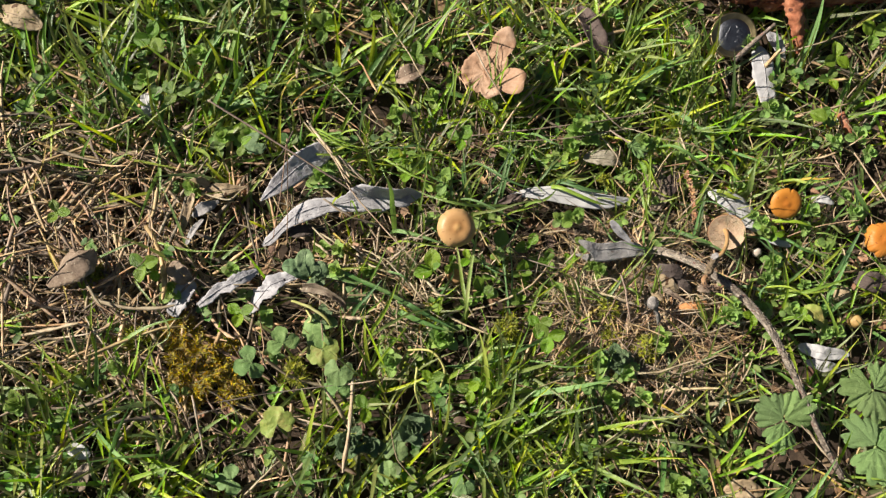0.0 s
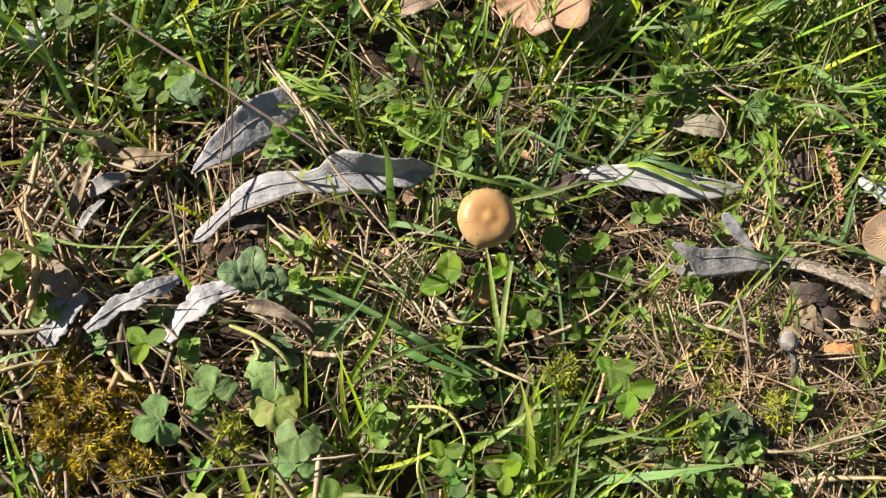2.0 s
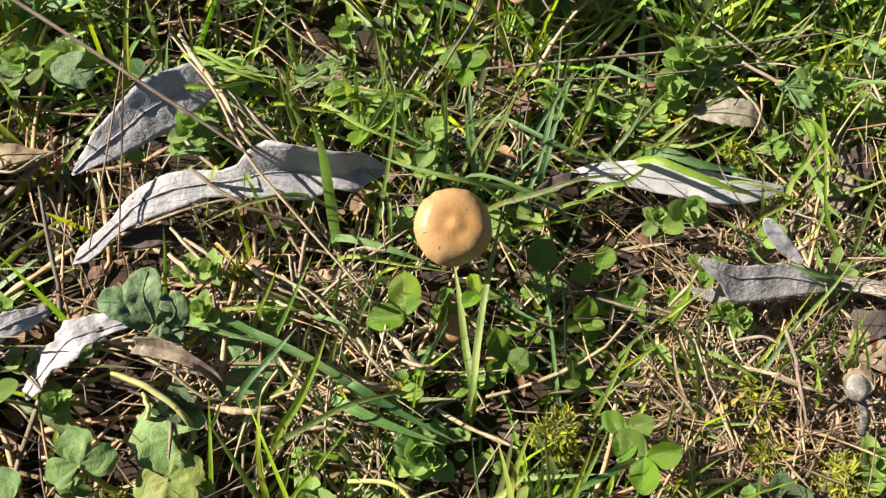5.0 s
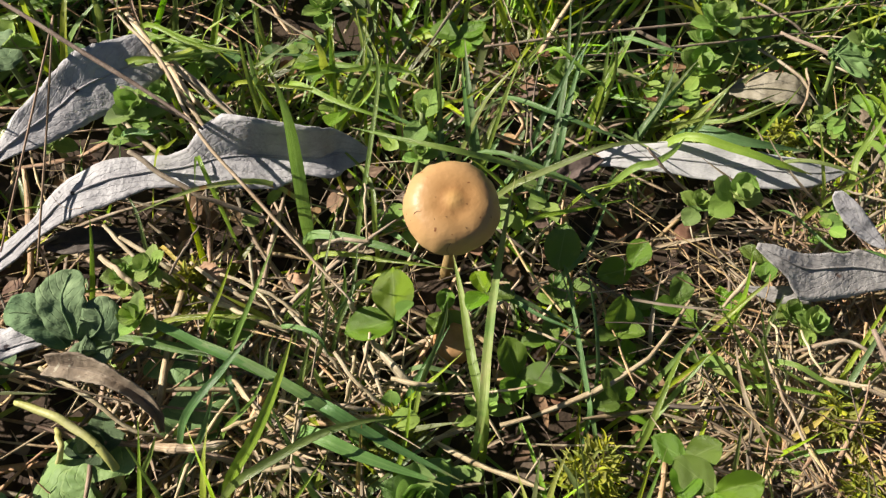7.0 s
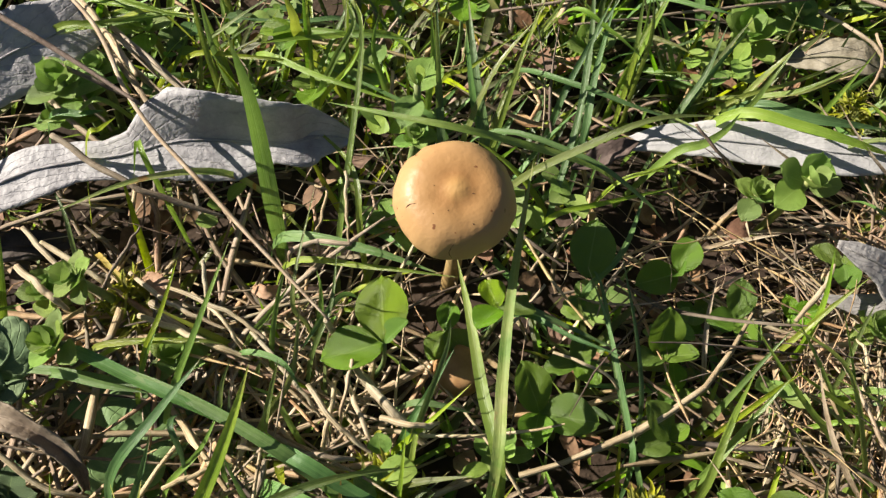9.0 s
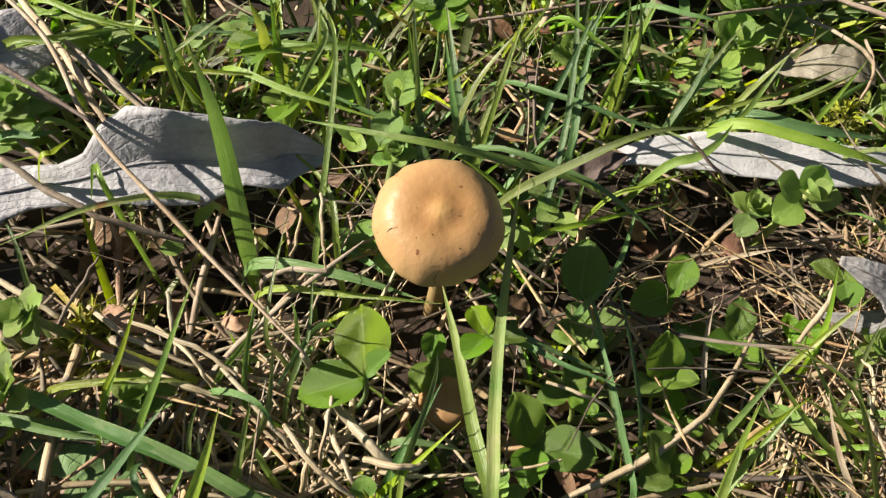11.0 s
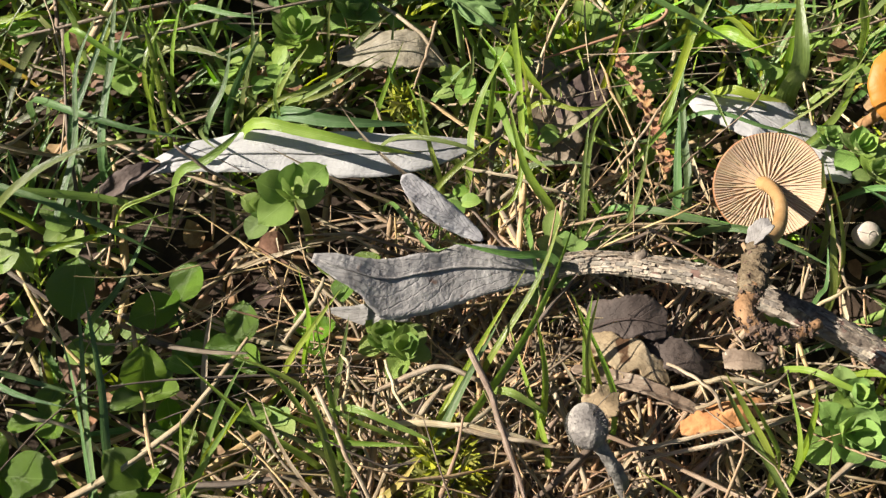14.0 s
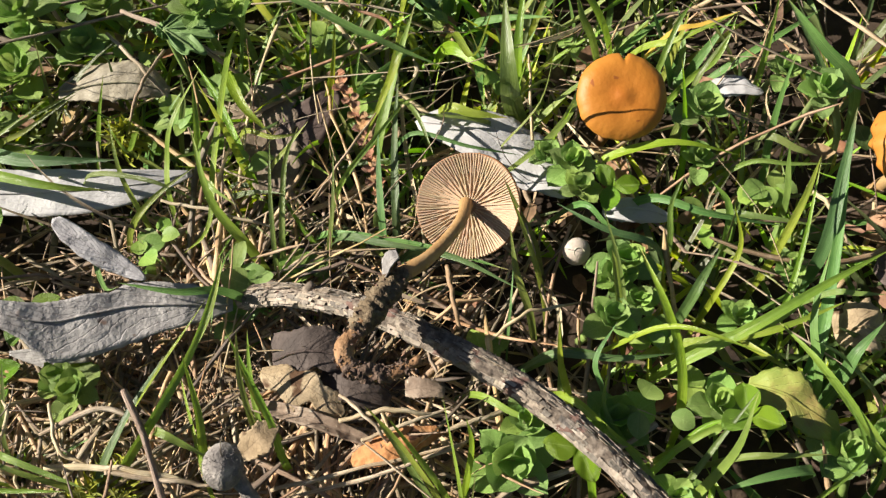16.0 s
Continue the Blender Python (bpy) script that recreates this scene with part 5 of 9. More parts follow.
dry_leaf(OAK_LEAF, 5, (-0.0360, 0.1011, 0.0040), (-0.0326, 0.0987, 0.0060), (-0.0304, 0.0982, 0.0040), label='red-brown leaf fragment under the grass', fold=0.1, seed=18.2, rib=False, nick=0.3, left=(0.6, 1.6, 1.2, 1.8, 0.5), right=(0.6, 1.2, 2.0, 1.0, 0.5))
dry_leaf(OAK_LEAF, 4, (-0.0201, 0.0999, 0.0030), (-0.0176, 0.0985, 0.0050), (-0.0156, 0.1003, 0.0030), label='small reddish leaf fragment', fold=0.1, seed=18.6, rib=False, nick=0.3, left=(0.4, 1.2, 0.8, 1.0, 0.4), right=(0.5, 0.8, 1.4, 0.8, 0.3))
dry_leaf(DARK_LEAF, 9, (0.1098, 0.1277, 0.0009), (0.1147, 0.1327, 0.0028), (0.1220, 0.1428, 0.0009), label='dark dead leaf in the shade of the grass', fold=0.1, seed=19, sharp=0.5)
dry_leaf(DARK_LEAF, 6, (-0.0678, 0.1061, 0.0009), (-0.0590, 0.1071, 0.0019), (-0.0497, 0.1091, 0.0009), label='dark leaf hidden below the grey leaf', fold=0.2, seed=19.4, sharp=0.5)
dry_leaf(TAN_LEAF, 8, (0.1941, 0.0826, 0.0019), (0.1975, 0.0820, 0.0047), (0.2013, 0.0802, 0.0028), label='crumbled brown leaf among clover', fold=0.3, seed=19.8, sharp=0.5, nick=0.3)

# straws, stalks and needles
straw(1.5, STALK, (-0.0990, 0.1560, 0.0350), (-0.0800, 0.1455, 0.0320), (-0.0560, 0.1318, 0.0280), (-0.0340, 0.1190, 0.0235), label='long thin grey-brown stalk leaning over the grass', rough=0.05)
straw(1.2, STRAW, (-0.0535, 0.1462, 0.0190), (-0.0452, 0.1371, 0.0190), (-0.0366, 0.1219, 0.0189), (-0.0209, 0.1048, 0.0170), (-0.0066, 0.0901, 0.0149), label='long pale dry straw crossing the grey leaf')
straw(1.6, STRAW, (-0.0070, 0.0905, 0.0140), (-0.0063, 0.0902, 0.0100), (-0.0021, 0.0845, 0.0070), (0.0042, 0.0772, 0.0030), label='flattened pale straw ending under the clover')
straw(0.8, STRAW, (0.0726, 0.0801, 0.0040), (0.0695, 0.0817, 0.0070), (0.0710, 0.0883, 0.0080), (0.0700, 0.0906, 0.0080))
straw(1.2, STRAW, (0.0621, 0.0936, 0.0070), (0.0667, 0.0984, 0.0090), (0.0686, 0.1018, 0.0100))
straw(0.7, STRAW, (0.0727, 0.0754, 0.0040), (0.0717, 0.0800, 0.0060), (0.0727, 0.0854, 0.0070), label='bleached white straw in the matted patch')
straw(0.8, STRAW, (0.0761, 0.0893, 0.0070), (0.0777, 0.0826, 0.0070), (0.0820, 0.0796, 0.0060))
straw(1.2, STRAW, (0.0846, 0.0781, 0.0080), (0.0923, 0.0760, 0.0070), (0.0980, 0.0744, 0.0060))
straw(1.1, STRAW, (-0.0459, 0.1420, 0.0140), (-0.0375, 0.1342, 0.0150), (-0.0307, 0.1291, 0.0130))
straw(1.6, STALK, (-0.0494, 0.1188, 0.0160), (-0.0372, 0.1117, 0.0140), (-0.0243, 0.1092, 0.0090), label='dark grey-brown dead stalk')
straw(1.1, STRAW, (-0.0612, 0.1584, 0.0095), (-0.0416, 0.1363, 0.0095), (-0.0320, 0.1303, 0.0076))
straw(0.7, NEEDLE, (-0.0662, 0.1449, 0.0227), (-0.0685, 0.1223, 0.0161), (-0.0721, 0.1015, 0.0076), label='brown pine needle, one of a pair', rough=0, taper=0.8)
straw(0.7, NEEDLE, (-0.0662, 0.1445, 0.0227), (-0.0657, 0.1231, 0.0151), (-0.0659, 0.0997, 0.0057), label='brown pine needle, one of a pair', rough=0, taper=0.8)
straw(0.8, STRAW, (-0.0054, 0.1126, 0.0170), (-0.0050, 0.1072, 0.0161), (-0.0044, 0.1016, 0.0151))
straw(1.2, STRAW, (-0.0041, 0.1016, 0.0151), (-0.0091, 0.1024, 0.0142), (-0.0129, 0.1019, 0.0123), (-0.0135, 0.1011, 0.0104), label='kinked pale straw end')
straw(0.8, STRAW, (0.0050, 0.1041, 0.0113), (0.0006, 0.0952, 0.0076), (-0.0055, 0.0789, 0.0028))
straw(0.8, STRAW, (0.0250, 0.0883, 0.0076), (0.0293, 0.0863, 0.0085), (0.0338, 0.0847, 0.0057), (0.0361, 0.0817, 0.0019), label='curled thin dry stem')
straw(0.7, STRAW, (-0.0101, 0.1069, 0.0094), (-0.0092, 0.1143, 0.0085), (-0.0144, 0.1181, 0.0057))
straw(1.0, STRAW, (0.0664, 0.0858, 0.0095), (0.0703, 0.0749, 0.0076), (0.0765, 0.0620, 0.0038), label='white dry straw in the grass')
straw(1.6, STALK, (0.0878, 0.0885, 0.0104), (0.0903, 0.0806, 0.0085), (0.0929, 0.0679, 0.0047), label='dark dead stalk leaning in the thatch')
straw(1.0, STRAW, (0.1062, 0.0724, 0.0057), (0.1185, 0.0731, 0.0066), (0.1340, 0.0745, 0.0057), label='long pale straw below the twig')
straw(1.2, STALK, (-0.1126, 0.0337, 0.0057), (-0.1051, 0.0242, 0.0085), (-0.0982, 0.0077, 0.0047))
straw(1.4, STRAW, (-0.0786, -0.0108, 0.0038), (-0.0702, -0.0023, 0.0076), (-0.0630, 0.0052, 0.0057), label='thick pale straw piece')
straw(1.0, STRAW, (-0.0624, 0.0235, 0.0057), (-0.0486, 0.0201, 0.0076), (-0.0291, 0.0160, 0.0057), label='bleached straw in the grass')
straw(1.6, STRAW, (-0.0588, 0.0212, 0.0038), (-0.0439, 0.0189, 0.0057), (-0.0316, 0.0154, 0.0047), label='bleached straw in the grass')
straw(1.1, STALK, (0.0202, 0.1822, 0.0057), (0.0140, 0.1640, 0.0132), (0.0058, 0.1454, 0.0170))
straw(0.9, STALK, (0.0340, 0.1538, 0.0047), (0.0634, 0.1546, 0.0095), (0.1004, 0.1626, 0.0076), label='long fallen dry stalk')
straw(1.1, STALK, (0.0187, 0.1557, 0.0057), (0.0440, 0.1584, 0.0085), (0.0800, 0.1643, 0.0085), (0.1152, 0.1730, 0.0066), label='long fallen dry stalk lying across the grass')
straw(1.0, STRAW, (-0.0276, 0.2181, 0.0076), (-0.0134, 0.1937, 0.0151), (-0.0024, 0.1731, 0.0170))
straw(0.9, STRAW, (-0.0480, 0.1783, 0.0076), (-0.0340, 0.1636, 0.0095), (-0.0177, 0.1536, 0.0076))
straw(0.9, STALK, (0.0792, 0.1762, 0.0047), (0.0875, 0.1646, 0.0085), (0.0952, 0.1602, 0.0057))
straw(1.3, STRAW, (0.1770, 0.2067, 0.0047), (0.1932, 0.2103, 0.0085), (0.2126, 0.2181, 0.0076))
straw(1.4, NEEDLE, (0.1360, 0.1034, 0.0028), (0.1359, 0.0980, 0.0038), (0.1364, 0.0925, 0.0019), label='orange-brown dry stem in the grass')
straw(0.9, STRAW, (0.1405, 0.0894, 0.0047), (0.1458, 0.0913, 0.0085), (0.1553, 0.0927, 0.0057), label='thin curved grey stem')
straw(1.0, STRAW, (0.1090, 0.0714, 0.0038), (0.1236, 0.0724, 0.0066), (0.1387, 0.0758, 0.0047), label='long pale straw below the twig')
straw(1.1, NEEDLE, (0.1249, 0.1540, 0.0113), (0.1330, 0.1474, 0.0085), (0.1096, 0.1434, 0.0038))
straw(1.5, STALK, (0.0857, 0.1602, 0.0085), (0.0974, 0.1509, 0.0094), (0.1065, 0.1459, 0.0028), label='reddish-brown creeping stem in the grass')
straw(0.9, STRAW, (0.1492, 0.1066, 0.0076), (0.1498, 0.0999, 0.0057), (0.1509, 0.0925, 0.0019))
straw(1.2, STRAW, (0.1988, 0.1077, 0.0038), (0.1990, 0.1017, 0.0066), (0.2012, 0.0965, 0.0038))
straw(1.2, STRAW, (0.1315, 0.0770, 0.0047), (0.1365, 0.0776, 0.0057), (0.1423, 0.0784, 0.0038))
straw(1.9, STRAW, (-0.0594, 0.1590, 0.0085), (-0.0471, 0.1410, 0.0113), (-0.0370, 0.1270, 0.0104), label='broad pale straw leaning against the grey leaf')
straw(1.2, STRAW, (-0.0479, 0.1448, 0.0123), (-0.0374, 0.1347, 0.0142), (-0.0293, 0.1278, 0.0132), label='pale dry straw over the thatch')
straw(1.0, STRAW, (-0.0470, 0.1426, 0.0076), (-0.0412, 0.1360, 0.0085), (-0.0346, 0.1307, 0.0076))
straw(1.2, STALK, (-0.0535, 0.1334, 0.0161), (-0.0451, 0.1296, 0.0151), (-0.0394, 0.1282, 0.0123), label='grey-brown dead stalk in the grass')
straw(0.7, STRAW, (0.1163, 0.1160, 0.0076), (0.1212, 0.1211, 0.0094), (0.1283, 0.1287, 0.0113))
straw(0.9, STRAW, (0.0919, 0.1205, 0.0066), (0.1006, 0.1165, 0.0076), (0.1125, 0.1119, 0.0057))
straw(1.4, STRAW, (0.0745, 0.0854, 0.0057), (0.0838, 0.0870, 0.0076), (0.0921, 0.0831, 0.0066), label='broad pale straw on the thatch')
straw(1.5, STRAW, (0.0755, 0.0806, 0.0057), (0.0855, 0.0785, 0.0076), (0.0943, 0.0758, 0.0066), label='broad pale straw on the thatch')
straw(2.2, STRAW, (-0.0029, 0.0857, 0.0057), (0.0018, 0.0799, 0.0076), (0.0067, 0.0756, 0.0047), label='broad pale straw piece in the grass')
straw(1.8, STRAW, (-0.0540, 0.1011, 0.0076), (-0.0485, 0.0968, 0.0085), (-0.0454, 0.0946, 0.0066), label='broad pale straw under the grey leaf')
straw(1.4, STRAW, (-0.0509, 0.1047, 0.0085), (-0.0435, 0.1002, 0.0085), (-0.0385, 0.0976, 0.0057))
straw(2.2, STRAW, (-0.0340, 0.0962, 0.0057), (-0.0298, 0.0924, 0.0066), (-0.0258, 0.0906, 0.0047), label='broad pale straw piece in the grass')
straw(1.2, STRAW, (-0.0064, 0.0847, 0.0047), (-0.0067, 0.0778, 0.0076), (-0.0078, 0.0734, 0.0047))
straw(1.2, STRAW, (-0.0048, 0.0855, 0.0047), (-0.0023, 0.0785, 0.0076), (0.0014, 0.0725, 0.0047))
straw(1.0, STRAW, (-0.0281, 0.0975, 0.0066), (-0.0225, 0.0925, 0.0085), (-0.0196, 0.0886, 0.0057))
straw(1.6, STRAW, (-0.0676, 0.1425, 0.0085), (-0.0517, 0.1271, 0.0104), (-0.0393, 0.1176, 0.0076), label='pale straw bundle beside the grey leaf')
straw(1.2, STRAW, (-0.0653, 0.1467, 0.0076), (-0.0505, 0.1317, 0.0113), (-0.0444, 0.1251, 0.0085))
straw(1.2, STRAW, (-0.1060, 0.1230, 0.0057), (-0.0938, 0.1191, 0.0085), (-0.0868, 0.1253, 0.0066))
straw(1.6, STRAW, (-0.1033, 0.0315, 0.0038), (-0.0992, 0.0196, 0.0066), (-0.0957, 0.0054, 0.0047), label='thick pale straw piece')
straw(1.2, STRAW, (-0.1525, 0.0652, 0.0038), (-0.1399, 0.0502, 0.0076), (-0.1298, 0.0359, 0.0047))
straw(1.2, STRAW, (-0.1627, 0.0700, 0.0038), (-0.1558, 0.0548, 0.0076), (-0.1497, 0.0429, 0.0047))
straw(1.3, STRAW, (-0.1657, 0.0550, 0.0038), (-0.1478, 0.0574, 0.0076), (-0.1328, 0.0654, 0.0047))
straw(1.1, STALK, (-0.1304, 0.0758, 0.0038), (-0.1281, 0.0552, 0.0085), (-0.1220, 0.0336, 0.0047))
straw(1.2, STRAW, (0.1165, 0.0805, 0.0057), (0.1239, 0.0802, 0.0085), (0.1309, 0.0787, 0.0066))
straw(1.0, STRAW, (0.1193, 0.0772, 0.0057), (0.1260, 0.0781, 0.0076), (0.1327, 0.0797, 0.0066))
straw(0.9, STRAW, (0.1169, 0.0842, 0.0057), (0.1207, 0.0796, 0.0085), (0.1232, 0.0758, 0.0057))
straw(1.2, STRAW, (0.0817, 0.1589, 0.0047), (0.0879, 0.1489, 0.0076), (0.0929, 0.1422, 0.0047))
straw(1.0, STRAW, (0.0920, 0.1532, 0.0047), (0.0889, 0.1437, 0.0076), (0.0861, 0.1384, 0.0047))
straw(1.4, STRAW, (0.0961, 0.1566, 0.0047), (0.1008, 0.1494, 0.0076), (0.1051, 0.1498, 0.0047))

straw(1.3, STRAW, (-0.0584, 0.0787, 0.0110), (-0.0490, 0.0735, 0.0100), (-0.0425, 0.0694, 0.0080), (-0.0374, 0.0683, 0.0060), label='curved pinkish dry straw in the grass')
straw(1.3, STRAW, (-0.0545, 0.1074, 0.0080), (-0.0471, 0.1003, 0.0090), (-0.0406, 0.0960, 0.0070))
straw(1.2, STRAW, (-0.0375, 0.1005, 0.0070), (-0.0299, 0.0945, 0.0090), (-0.0220, 0.0913, 0.0080))
straw(1.5, STRAW, (-0.0350, 0.0937, 0.0070), (-0.0260, 0.0897, 0.0090), (-0.0179, 0.0868, 0.0080), label='broad pale straw piece in the grass')
straw(1.1, STRAW, (-0.0315, 0.0978, 0.0080), (-0.0212, 0.0931, 0.0090), (-0.0159, 0.0895, 0.0080))
straw(1.0, STRAW, (-0.0265, 0.1017, 0.0090), (-0.0254, 0.0960, 0.0080), (-0.0243, 0.0917, 0.0060))
straw(0.9, STRAW, (-0.0034, 0.0856, 0.0120), (-0.0044, 0.0807, 0.0100), (-0.0055, 0.0762, 0.0060), label='bleached white straw in the grass')
straw(2.6, STRAW, (-0.0393, 0.0669, 0.0060), (-0.0321, 0.0660, 0.0080), (-0.0264, 0.0676, 0.0070), label='thick tan straw sheath in the grass', rough=0.3)
straw(1.4, STALK, (-0.0146, 0.0728, 0.0080), (-0.0154, 0.0681, 0.0080), (-0.0176, 0.0629, 0.0050))
straw(1.5, STRAW, (-0.0206, 0.0631, 0.0060), (-0.0156, 0.0633, 0.0080), (-0.0114, 0.0625, 0.0070))
straw(1.5, STRAW, (-0.0098, 0.0734, 0.0090), (-0.0065, 0.0728, 0.0110), (-0.0027, 0.0728, 0.0090), label='pale withered grass tip')
straw(1.2, STRAW, (-0.0277, 0.0694, 0.0070), (-0.0235, 0.0707, 0.0090), (-0.0198, 0.0724, 0.0080))
straw(1.3, STRAW, (-0.0096, 0.0829, 0.0090), (-0.0052, 0.0773, 0.0090), (-0.0005, 0.0740, 0.0070))
straw(1.1, STRAW, (-0.0184, 0.0910, 0.0080), (-0.0110, 0.0828, 0.0090), (-0.0077, 0.0788, 0.0070))
straw(1.4, STRAW, (0.0006, 0.0783, 0.0090), (0.0052, 0.0768, 0.0110), (0.0085, 0.0776, 0.0090), label='crooked pale straw end in the grass')
straw(0.8, STALK, (-0.0413, 0.0972, 0.0070), (-0.0379, 0.1023, 0.0100), (-0.0358, 0.1062, 0.0110))
straw(0.9, STALK, (0.0486, 0.1229, 0.0160), (0.0537, 0.1198, 0.0120), (0.0609, 0.1181, 0.0050), label='thin dark stalk bent over the pale leaf')
straw(2.0, STRAW, (-0.0546, 0.1514, 0.0140), (-0.0454, 0.1390, 0.0160), (-0.0380, 0.1288, 0.0180), label='flattened pale straw beside the grey leaf')
straw(1.4, STRAW, (-0.0451, 0.1403, 0.0140), (-0.0379, 0.1340, 0.0150), (-0.0302, 0.1272, 0.0140))
straw(1.2, STRAW, (-0.0532, 0.1474, 0.0100), (-0.0446, 0.1401, 0.0130), (-0.0366, 0.1324, 0.0130))
straw(1.3, STRAW, (0.0151, 0.2042, 0.0170), (0.0238, 0.1854, 0.0170), (0.0365, 0.1689, 0.0100), label='pale dry straw crossing the oak leaf')

# sappy stems
straw(2.3, SAP_STEM, (-0.0620, 0.0735, 0.0085), (-0.0513, 0.0690, 0.0095), (-0.0451, 0.0642, 0.0076), (-0.0441, 0.0606, 0.0019), label='thick pale yellow-green sappy stem', rough=0.06, taper=0.8)
straw(1.7, SAP_STEM, (-0.0097, 0.0525, 0.0066), (0.0002, 0.0517, 0.0113), (0.0063, 0.0438, 0.0104), (0.0049, 0.0341, 0.0038), label='curved pale yellow-green sappy stem', rough=0.06, taper=0.8)
straw(1.8, SAP_STEM, (-0.0055, 0.0451, 0.0057), (-0.0061, 0.0351, 0.0085), (-0.0041, 0.0291, 0.0038), label='curved pale yellow-green sappy stem', rough=0.06, taper=0.8)
straw(1.6, SAP_STEM, (-0.0557, 0.0696, 0.0057), (-0.0529, 0.0653, 0.0085), (-0.0557, 0.0636, 0.0028), label='short pale yellow-green sappy stem', rough=0.1, taper=0.8)

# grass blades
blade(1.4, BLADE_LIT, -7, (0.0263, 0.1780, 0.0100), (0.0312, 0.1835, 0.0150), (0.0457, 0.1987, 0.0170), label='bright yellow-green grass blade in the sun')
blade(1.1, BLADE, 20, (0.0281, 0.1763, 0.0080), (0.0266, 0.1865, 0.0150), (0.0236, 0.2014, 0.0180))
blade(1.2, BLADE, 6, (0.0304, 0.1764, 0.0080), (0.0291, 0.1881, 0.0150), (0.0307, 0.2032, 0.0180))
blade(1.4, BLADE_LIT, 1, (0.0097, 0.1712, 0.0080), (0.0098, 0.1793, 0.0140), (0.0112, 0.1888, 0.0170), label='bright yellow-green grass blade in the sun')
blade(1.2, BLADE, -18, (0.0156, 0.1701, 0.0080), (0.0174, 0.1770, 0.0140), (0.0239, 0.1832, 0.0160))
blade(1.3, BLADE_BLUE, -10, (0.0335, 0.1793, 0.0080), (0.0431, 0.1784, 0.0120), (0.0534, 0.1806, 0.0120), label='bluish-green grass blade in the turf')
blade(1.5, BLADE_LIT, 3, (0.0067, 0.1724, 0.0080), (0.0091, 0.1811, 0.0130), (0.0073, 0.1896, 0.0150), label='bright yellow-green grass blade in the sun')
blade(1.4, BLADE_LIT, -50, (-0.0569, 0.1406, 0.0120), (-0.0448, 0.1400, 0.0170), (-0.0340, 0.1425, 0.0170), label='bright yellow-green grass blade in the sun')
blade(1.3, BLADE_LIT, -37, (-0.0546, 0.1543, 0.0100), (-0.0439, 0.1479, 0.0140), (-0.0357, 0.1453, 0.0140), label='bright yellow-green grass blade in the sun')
blade(1.3, BLADE, -16, (-0.0279, 0.1377, 0.0080), (-0.0290, 0.1391, 0.0150), (-0.0295, 0.1419, 0.0220))
blade(1.7, BLADE, -3, (-0.0137, 0.1402, 0.0080), (-0.0134, 0.1424, 0.0160), (-0.0136, 0.1445, 0.0220))
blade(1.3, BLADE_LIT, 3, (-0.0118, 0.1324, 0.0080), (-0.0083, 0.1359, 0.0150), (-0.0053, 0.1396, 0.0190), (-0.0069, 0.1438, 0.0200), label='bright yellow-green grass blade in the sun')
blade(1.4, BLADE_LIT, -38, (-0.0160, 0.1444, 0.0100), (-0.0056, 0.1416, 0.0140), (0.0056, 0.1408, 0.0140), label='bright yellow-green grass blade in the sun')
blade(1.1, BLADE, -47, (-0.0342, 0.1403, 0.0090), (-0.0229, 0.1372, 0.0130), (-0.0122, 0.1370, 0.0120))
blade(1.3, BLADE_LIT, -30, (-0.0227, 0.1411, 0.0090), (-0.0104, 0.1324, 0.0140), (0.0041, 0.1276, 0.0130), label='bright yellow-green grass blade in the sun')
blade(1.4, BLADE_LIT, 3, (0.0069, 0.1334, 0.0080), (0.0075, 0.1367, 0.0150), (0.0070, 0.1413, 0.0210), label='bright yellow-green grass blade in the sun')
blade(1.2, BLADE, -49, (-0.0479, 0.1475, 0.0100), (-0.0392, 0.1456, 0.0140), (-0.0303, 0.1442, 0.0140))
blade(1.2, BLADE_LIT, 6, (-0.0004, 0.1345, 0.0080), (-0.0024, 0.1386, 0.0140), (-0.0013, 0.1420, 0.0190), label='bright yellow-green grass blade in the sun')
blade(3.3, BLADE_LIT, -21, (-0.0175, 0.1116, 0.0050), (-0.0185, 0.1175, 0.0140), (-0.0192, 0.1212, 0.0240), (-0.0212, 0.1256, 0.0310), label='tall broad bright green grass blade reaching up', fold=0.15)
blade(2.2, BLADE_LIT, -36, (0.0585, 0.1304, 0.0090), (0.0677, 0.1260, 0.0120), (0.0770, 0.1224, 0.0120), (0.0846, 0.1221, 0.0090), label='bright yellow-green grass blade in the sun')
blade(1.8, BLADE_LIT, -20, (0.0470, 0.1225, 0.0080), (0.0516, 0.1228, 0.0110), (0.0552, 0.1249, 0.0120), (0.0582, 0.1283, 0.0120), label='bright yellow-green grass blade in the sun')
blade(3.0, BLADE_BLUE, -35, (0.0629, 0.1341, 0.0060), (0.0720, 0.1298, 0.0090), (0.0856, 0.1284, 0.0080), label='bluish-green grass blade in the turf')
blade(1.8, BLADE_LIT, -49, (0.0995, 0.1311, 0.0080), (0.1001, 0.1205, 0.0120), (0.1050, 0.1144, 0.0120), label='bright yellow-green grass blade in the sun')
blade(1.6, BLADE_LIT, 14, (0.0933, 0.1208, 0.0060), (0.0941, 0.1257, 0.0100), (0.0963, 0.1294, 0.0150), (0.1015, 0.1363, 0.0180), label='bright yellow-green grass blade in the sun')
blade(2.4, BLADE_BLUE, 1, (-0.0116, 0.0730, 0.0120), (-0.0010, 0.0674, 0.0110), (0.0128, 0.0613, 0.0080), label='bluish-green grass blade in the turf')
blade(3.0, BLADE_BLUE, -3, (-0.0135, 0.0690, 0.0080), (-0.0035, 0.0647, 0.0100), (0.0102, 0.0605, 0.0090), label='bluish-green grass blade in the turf')
